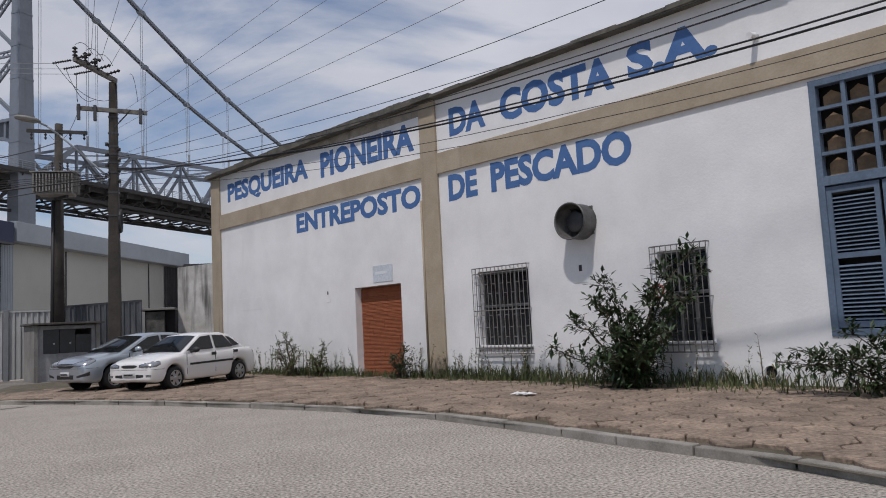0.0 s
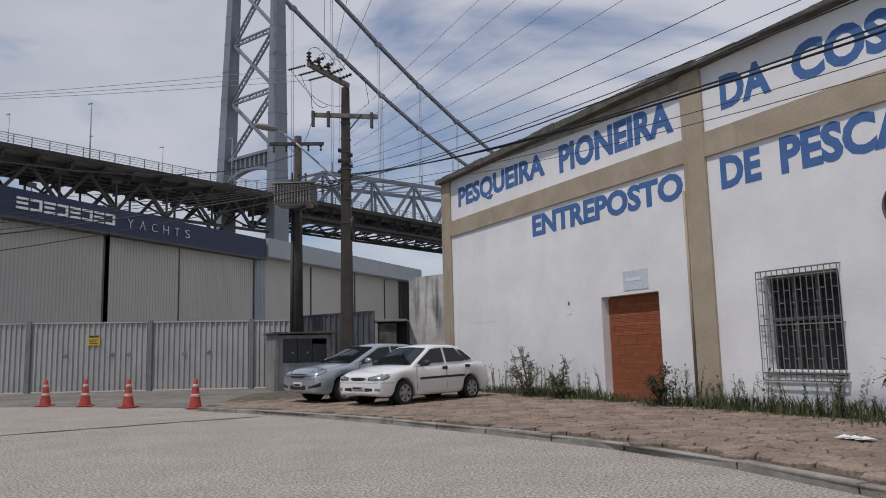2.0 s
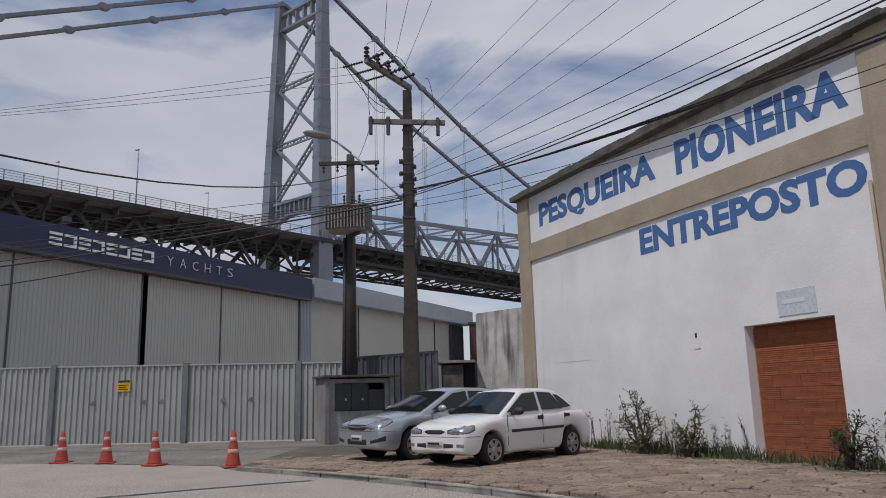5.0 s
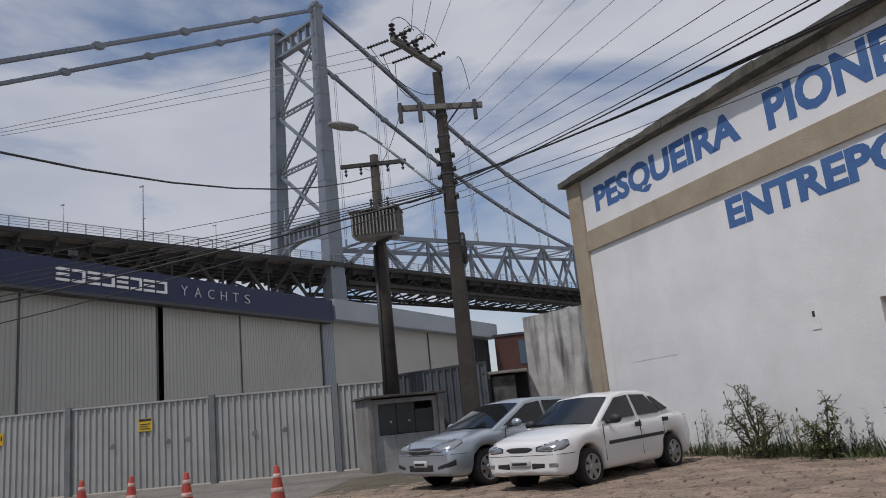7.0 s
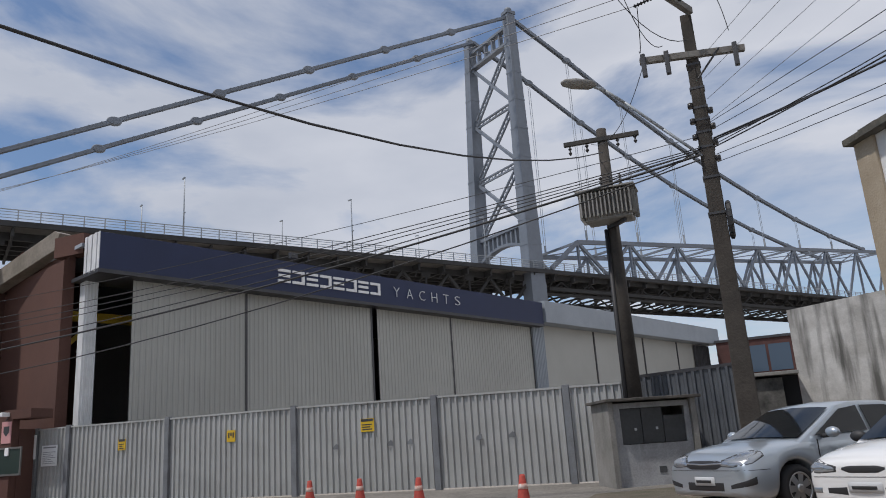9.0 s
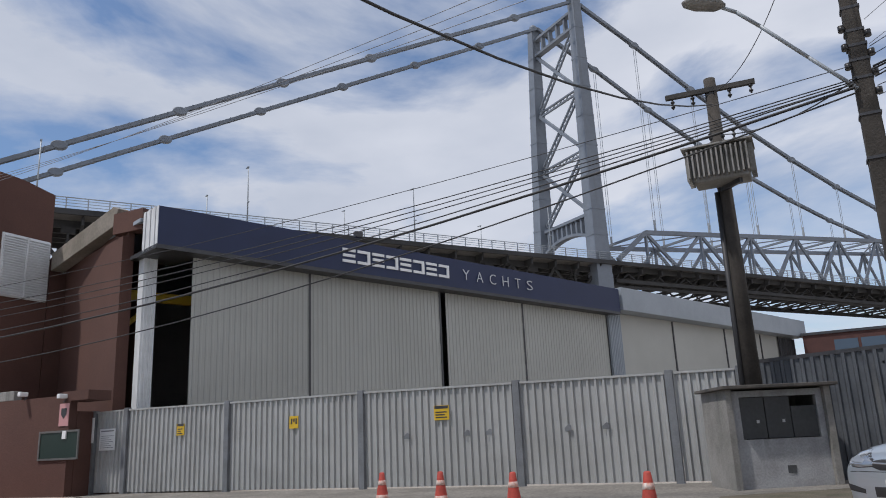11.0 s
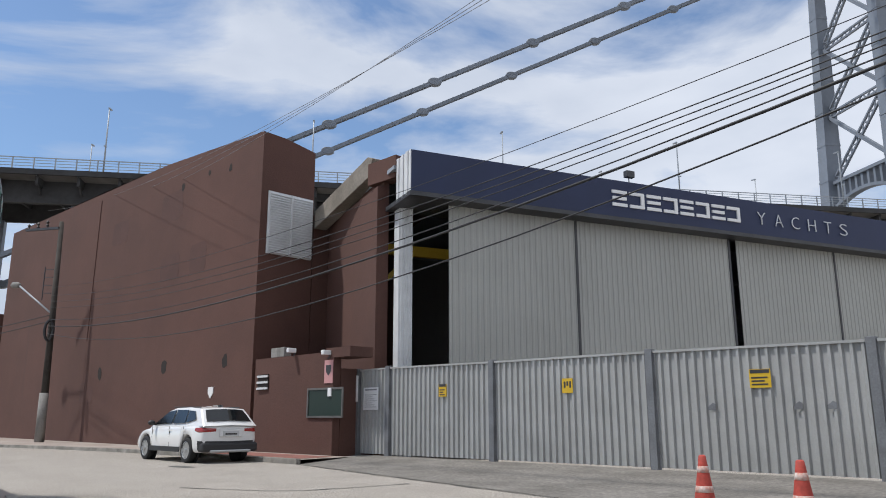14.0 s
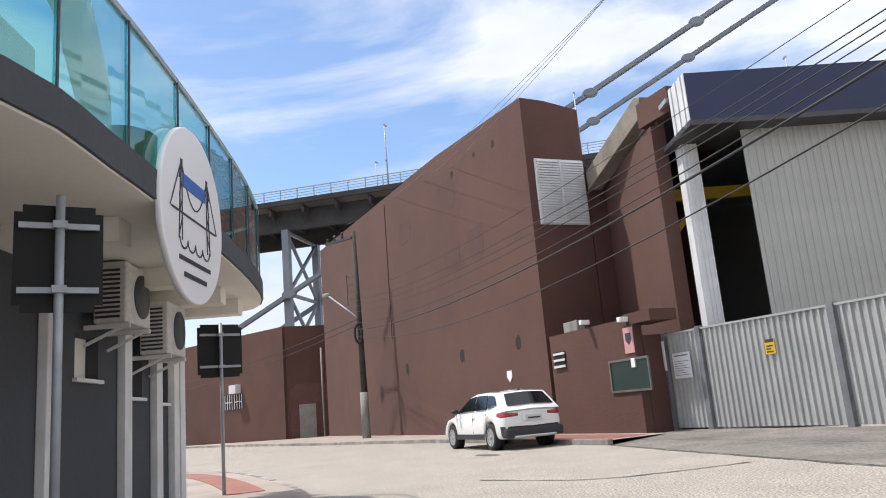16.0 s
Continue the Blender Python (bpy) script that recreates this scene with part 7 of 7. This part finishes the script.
# seams and cracks of the road
M_SEAM = material("dark road seam", (0.12, 0.115, 0.105), (0.07, 0.068, 0.06), 3.0, 0.95, fine=30)
for name, pts, w in (("road_seam", [(-9.5, 13.6), (-7.29, 15.86), (-6.05, 16.9), (-4.6, 18.1), (-3.4, 18.9)], 0.10), ("road_crack", [(-19.5, 21.2), (-17.75, 22.0), (-17.3, 23.2), (-17.2, 24.6)], 0.05),
                     ("road_crack", [(-14.5, 20.6), (-13.0, 22.0), (-11.9, 22.4)], 0.03), ("road_seam", [(-6.3, 22.3), (-11.5, 23.9), (-18, 25.3), (-23.8, 26.6)], 0.05)):
    bm = bm_new()
    ln = smooth_line(pts, 0.25)
    rows = []
    for i_, p in enumerate(ln):
        d = (ln[min(i_ + 1, len(ln) - 1)] - ln[max(i_ - 1, 0)]).normalized()
        ww = w * (0.35 + 0.9 * abs(noise.noise((p.x * 1.3, p.y * 1.3, 2.0))))
        off = 0.06 * noise.noise((p.x * 2.1, p.y * 2.1, 5.0))
        nn = Vector((-d.y, d.x))
        rows.append((bm.verts.new((*(p + nn * (ww + off)), 0.009)), bm.verts.new((*(p + nn * (off - ww)), 0.009))))
    for a, b in zip(rows, rows[1:]):
        bm.faces.new((a[0], b[0], b[1], a[1]))
    tagged(obj(name, bm, M_SEAM), "dark irregular seam in the road surface", "road seam", kind="structure")
bm = bm_new()
bm.faces.new([bm.verts.new((-25.2 + 0.75 * math.cos(k * 0.524) * (0.8 + 0.3 * noise.noise((k, 1, 1))), 24.0 + 0.22 * math.sin(k * 0.524), 0.005)) for k in range(12)])
tagged(obj("road_stain", bm, M_SEAM), "dark oil stain on the road", "stain", kind="structure")

# ---- plants ----
M_LEAF = material("dark shrub leaf", (0.036, 0.066, 0.02), (0.02, 0.04, 0.013), 6.0, 0.55, fine=30, random_value=0.35)
M_LEAF2 = material("light weed leaf", (0.15, 0.18, 0.065), (0.09, 0.12, 0.04), 6.0, 0.6, fine=30, random_value=0.35)
M_GRASS = material("weeds and grass", (0.085, 0.105, 0.036), (0.05, 0.065, 0.022), 4.0, 0.7, fine=20, random_value=0.4)
M_DRY = material("dry stalks", (0.20, 0.165, 0.09), (0.12, 0.10, 0.055), 4.0, 0.8, fine=20, random_value=0.3)
M_STEM = material("shrub stem", (0.10, 0.08, 0.055), None, 6.0, 0.9, fine=30)
rnd = random.Random(7)


def leaf(bm, p, d, size):
    """A folded leaf of four triangles from p along d."""
    d = d.normalized()
    side = d.cross(Vector((0, 0, 1)))
    side = side.normalized() if side.length > 0.05 else Vector((1, 0, 0))
    up = side.cross(d)
    a = bm.verts.new(p)
    b = bm.verts.new(p + d * size * 0.5 + side * size * 0.2 + up * size * 0.05)
    c = bm.verts.new(p + d * size)
    e = bm.verts.new(p + d * size * 0.5 - side * size * 0.2 + up * size * 0.05)
    m_ = bm.verts.new(p + d * size * 0.5 - up * size * 0.02)
    for t in ((a, b, m_), (b, c, m_), (c, e, m_), (e, a, m_)):
        bm.faces.new(t)


def shrub(name, label, m, limbs, leaf_size, mat, density=26):
    """limbs: end points of branches from the root; twigs and leaves grow along them."""
    e = thing(name, label, "shrub", m)
    stems, leaves = bm_new(), bm_new()
    for end in limbs:
        end = Vector(end)
        pts = [Vector((end.x * 0.12, end.y * 0.12, 0))]
        for k in range(1, 6):
            t = k / 5
            pts.append(Vector((end.x * t, end.y * t, end.z * (1 - (1 - t) ** 1.5))) + Vector((rnd.uniform(-1, 1), rnd.uniform(-1, 1), rnd.uniform(-1, 1))) * 0.05 * end.length * (t < 1))
        for k in range(5):
            tube(stems, pts[k], pts[k + 1], 0.02 * (1.15 - k / 5), 0.02 * (0.95 - k / 5), 5, False)
        for k in range(1, 6):
            for j in range(density // 5):
                q = pts[k - 1].lerp(pts[k], rnd.random())
                tw = Vector((rnd.gauss(0, 1), rnd.gauss(0, 1) * 0.7, rnd.gauss(0.35, 0.7))).normalized() * rnd.uniform(0.12, 0.42) * (1.15 - 0.12 * k)
                tube(stems, q, q + tw, 0.006, 0.003, 4, False)
                for i in range(6):
                    r = q + tw * (0.25 + 0.15 * i)
                    leaf(leaves, r, tw.normalized() * 0.7 + Vector((rnd.gauss(0, 0.7), rnd.gauss(0, 0.7), rnd.gauss(-0.15, 0.5))), leaf_size * rnd.uniform(0.7, 1.25))
    part("branchwork", stems, M_STEM, e)
    tagged(part("leaves", leaves, mat, e), kind="stuff")
    return e


shrub("wall_shrub", "leafy dark green shrub growing against the white wall", MW @ Matrix.Translation((16.35, -0.75, 0.15)),
      [(-1.5, -0.3, 0.7), (-1.15, -0.2, 1.2), (-0.7, -0.1, 1.55), (-0.5, -0.2, 1.75), (-0.5, -0.3, 1.3), (0.0, -0.5, 0.9), (0.15, -0.4, 1.25), (0.35, 0.1, 1.6), (0.7, 0.1, 1.9), (1.15, 0.15, 2.2), (1.3, 0.0, 1.85), (1.05, -0.1, 1.4), (0.9, -0.4, 0.9), (0.5, -0.6, 0.6), (-0.5, -0.6, 0.6), (-0.1, -0.7, 0.45), (0.3, -0.5, 1.05)], 0.14, M_LEAF, 44)
shrub("wall_shrub", "low spreading shrub below the blue shuttered window", MW @ Matrix.Translation((20.6, -0.8, 0.15)),
      [(-1.5, -0.2, 0.6), (-1.0, 0.1, 0.8), (-0.5, 0.2, 0.95), (0.2, 0.2, 1.0), (0.8, 0.1, 0.95), (1.3, -0.2, 0.85), (-0.8, -0.5, 0.5), (0.0, -0.6, 0.6), (0.8, -0.6, 0.6), (1.7, -0.3, 0.7), (-1.8, -0.4, 0.45), (-1.3, -0.6, 0.4), (-0.3, -0.3, 0.8), (0.4, -0.3, 0.85), (1.1, 0.2, 1.05)], 0.12, M_LEAF, 46)
shrub("weed_bush", "thin straggly weed bush by the white wall", MW @ Matrix.Translation((5.55, -0.55, 0.15)),
      [(-0.7, -0.2, 0.6), (-0.35, 0.0, 1.2), (-0.1, 0.1, 0.95), (0.2, 0.0, 0.8), (0.6, -0.1, 0.6), (-0.2, -0.3, 0.7), (0.45, -0.2, 0.45), (-0.5, -0.1, 0.9), (0.05, -0.2, 1.1)], 0.055, M_LEAF2, 30)
shrub("weed_bush", "small green weed bush by the white wall", MW @ Matrix.Translation((6.75, -0.45, 0.15)),
      [(-0.25, 0, 0.5), (0.1, 0.05, 0.85), (0.3, -0.1, 0.45), (0.0, -0.2, 0.4)], 0.08, M_LEAF2, 30)
shrub("weed_bush", "small green weed bush beside the bricked doorway", MW @ Matrix.Translation((9.95, -0.4, 0.15)),
      [(-0.25, 0, 0.55), (0.1, 0.05, 0.7), (0.3, -0.1, 0.4), (0.0, -0.25, 0.35)], 0.08, M_LEAF, 26)

verts, faces, dverts, dfaces = [], [], [], []
s = 0.0
while s < 30:
    s += 0.0026
    dens = 0.35 + 0.65 * max(0.0, noise.noise((s * 0.55, 3.2, 0)) + 0.45)
    if 7.9 < s < 9.4:
        dens *= 0.45
    if rnd.random() > dens:
        continue
    d = 0.03 + abs(rnd.gauss(0, 0.24)) * (1.0 + 0.7 * (s > 14))
    h = rnd.uniform(0.05, 0.24) * (0.5 + dens) * (1.1 if d < 0.35 else 0.5)
    tall_one = rnd.random() < (0.05 if 9.6 < s < 15.5 else 0.022) and d < 0.4
    if tall_one:
        h = rnd.uniform(0.3, 0.85)
    base = WALL_O + WALL_S * s + Vector((WALL_S.y, -WALL_S.x, 0)) * d
    z0 = 0.15
    a = rnd.uniform(0, math.pi)
    w = rnd.uniform(0.004, 0.011) * (1.3 if not tall_one else 0.9)
    lean = Vector((rnd.gauss(0, 0.25), rnd.gauss(0, 0.25), 0)) * h * (0.4 if tall_one else 1.3)
    dx = Vector((math.cos(a), math.sin(a), 0)) * w
    V, F = (dverts, dfaces) if (tall_one and rnd.random() < 0.5) or rnd.random() < 0.12 else (verts, faces)
    i = len(V)
    p = Vector((base.x, base.y, z0))
    mid_ = p + lean * 0.35 + Vector((0, 0, h * 0.6))
    tip = p + lean + Vector((0, 0, h))
    V.extend([tuple(p - dx), tuple(p + dx), tuple(mid_ + dx * 0.8), tuple(mid_ - dx * 0.8), tuple(tip)])
    F.extend([(i, i + 1, i + 2, i + 3), (i + 3, i + 2, i + 4)])
    if tall_one:                    # side leaves of a tall weed
        for k in range(16):
            t = 0.12 + 0.055 * k
            c = p + lean * t + Vector((0, 0, h * t))
            o = Vector((rnd.gauss(0, 1), rnd.gauss(0, 1), 0.5)).normalized() * rnd.uniform(0.05, 0.11)
            n_ = o.cross(Vector((0, 0, 1))).normalized() * 0.015
            j = len(V)
            V.extend([tuple(c), tuple(c + o * 0.5 + n_), tuple(c + o), tuple(c + o * 0.5 - n_)])
            F.append((j, j + 1, j + 2, j + 3))
for nm, V, F, mat, lb in (("grass_strip", verts, faces, M_GRASS, "strip of green weeds and grass along the wall"), ("dry_weeds", dverts, dfaces, M_DRY, "dry straw-coloured weeds along the wall")):
    me = bpy.data.meshes.new(nm)
    me.from_pydata(V, [], F)
    me.materials.append(mat)
    tagged(new(nm, me), lb, "grass", kind="stuff")
lit = thing("litter", "crumpled white paper lying on the stone pavement", "litter", MW @ pose(15.2, -2.3, 0.14))
bm = bm_new()
for k in range(3):
    prism(bm, [Vector((-0.2 + 0.13 * k, -0.08, 0.01)), Vector((-0.02 + 0.13 * k, -0.05, 0.03)), Vector((-0.04 + 0.13 * k, 0.09, 0.012)), Vector((-0.18 + 0.13 * k, 0.07, 0.04))], (0, 0, 0.006))
part("paper", bm, M_LETTER, lit)

# ---- stone pavers of the warehouse pavement, last ----
def inside(p, poly):
    c = False
    for i in range(len(poly)):
        a, b = poly[i], poly[i - 1]
        if (a.y > p.y) != (b.y > p.y) and p.x < (b.x - a.x) * (p.y - a.y) / (b.y - a.y) + a.x:
            c = not c
    return c


kl = [p for p in kerb_line if p.y > -6]
poly = [p + Vector((0.2, 0.06)) for p in kl] + [Vector((-5.4, 25.4)), Vector((-1.6, 28.4)), Vector((0.3, 26.0))] + [Vector((WALL_O.x + WALL_S.x * s_ + WALL_S.y * 0.12, WALL_O.y + WALL_S.y * s_ - WALL_S.x * 0.12)) for s_ in (1, 37)]
A = 0.23
pc = 0
pv, pf = [], []
jit = lambda i, j: Vector((noise.noise((i * 3.1, j * 1.7, 0.5)), noise.noise((i * 1.3, j * 2.9, 7.5)))) * 0.3 * A * 2
for i in range(-60, 90):
    for j in range(-50, 130):
        c = Vector((-6 + i * A * 1.5, -6 + j * A * 1.732 + (A * 0.866 if i % 2 else 0)))
        if c.y > 29 or c.x > 16 or not inside(c, poly):
            continue
        ring = []
        for k in range(6):
            q = c + Vector((math.cos(k * math.pi / 3), math.sin(k * math.pi / 3))) * A
            g = jit(round(q.x * 20) / 20, round(q.y * 20) / 20)
            q = q + g
            q = c + (q - c) * 0.95
            ring.append(q)
        dw = (c - Vector((WALL_O.x, WALL_O.y))).dot(Vector((WALL_S.y, -WALL_S.x)))
        h = 0.158 - 0.058 * min(1.0, max(0.0, dw / 7.5)) + rnd.uniform(-0.007, 0.007)
        tx, ty = rnd.uniform(-0.02, 0.02), rnd.uniform(-0.02, 0.02)
        lowr = [(q.x, q.y, h - 0.07) for q in ring]
        shoulder = [(q.x, q.y, h - 0.012 + (q.x - c.x) * tx + (q.y - c.y) * ty) for q in ring]
        topr = [(c.x + (q.x - c.x) * 0.95, c.y + (q.y - c.y) * 0.95, h + (q.x - c.x) * tx + (q.y - c.y) * ty) for q in ring]
        vs = lowr + shoulder + topr
        fs = [(k, (k + 1) % 6, 6 + (k + 1) % 6, 6 + k) for k in range(6)] + [(6 + k, 6 + (k + 1) % 6, 12 + (k + 1) % 6, 12 + k) for k in range(6)] + [tuple(range(12, 18))]
        if 9.5 < c.y < 17 and dw > 1.2 and pc < 300:
            me = bpy.data.meshes.new("paving_stone")
            me.from_pydata(vs, [], fs)
            me.materials.append(M_STONE)
            o = new("paving_stone", me)
            o.parent = pave
            pc += 1
        else:
            b0 = len(pv)
            pv.extend(vs)
            pf.extend([tuple(b0 + q for q in f) for f in fs])
me = bpy.data.meshes.new("paving_stones")
me.from_pydata(pv, [], pf)
me.materials.append(M_STONE)
o = new("paving_stones", me)
o.parent = pave
tagged(o, "worn reddish-grey paving stones", kind="stuff")
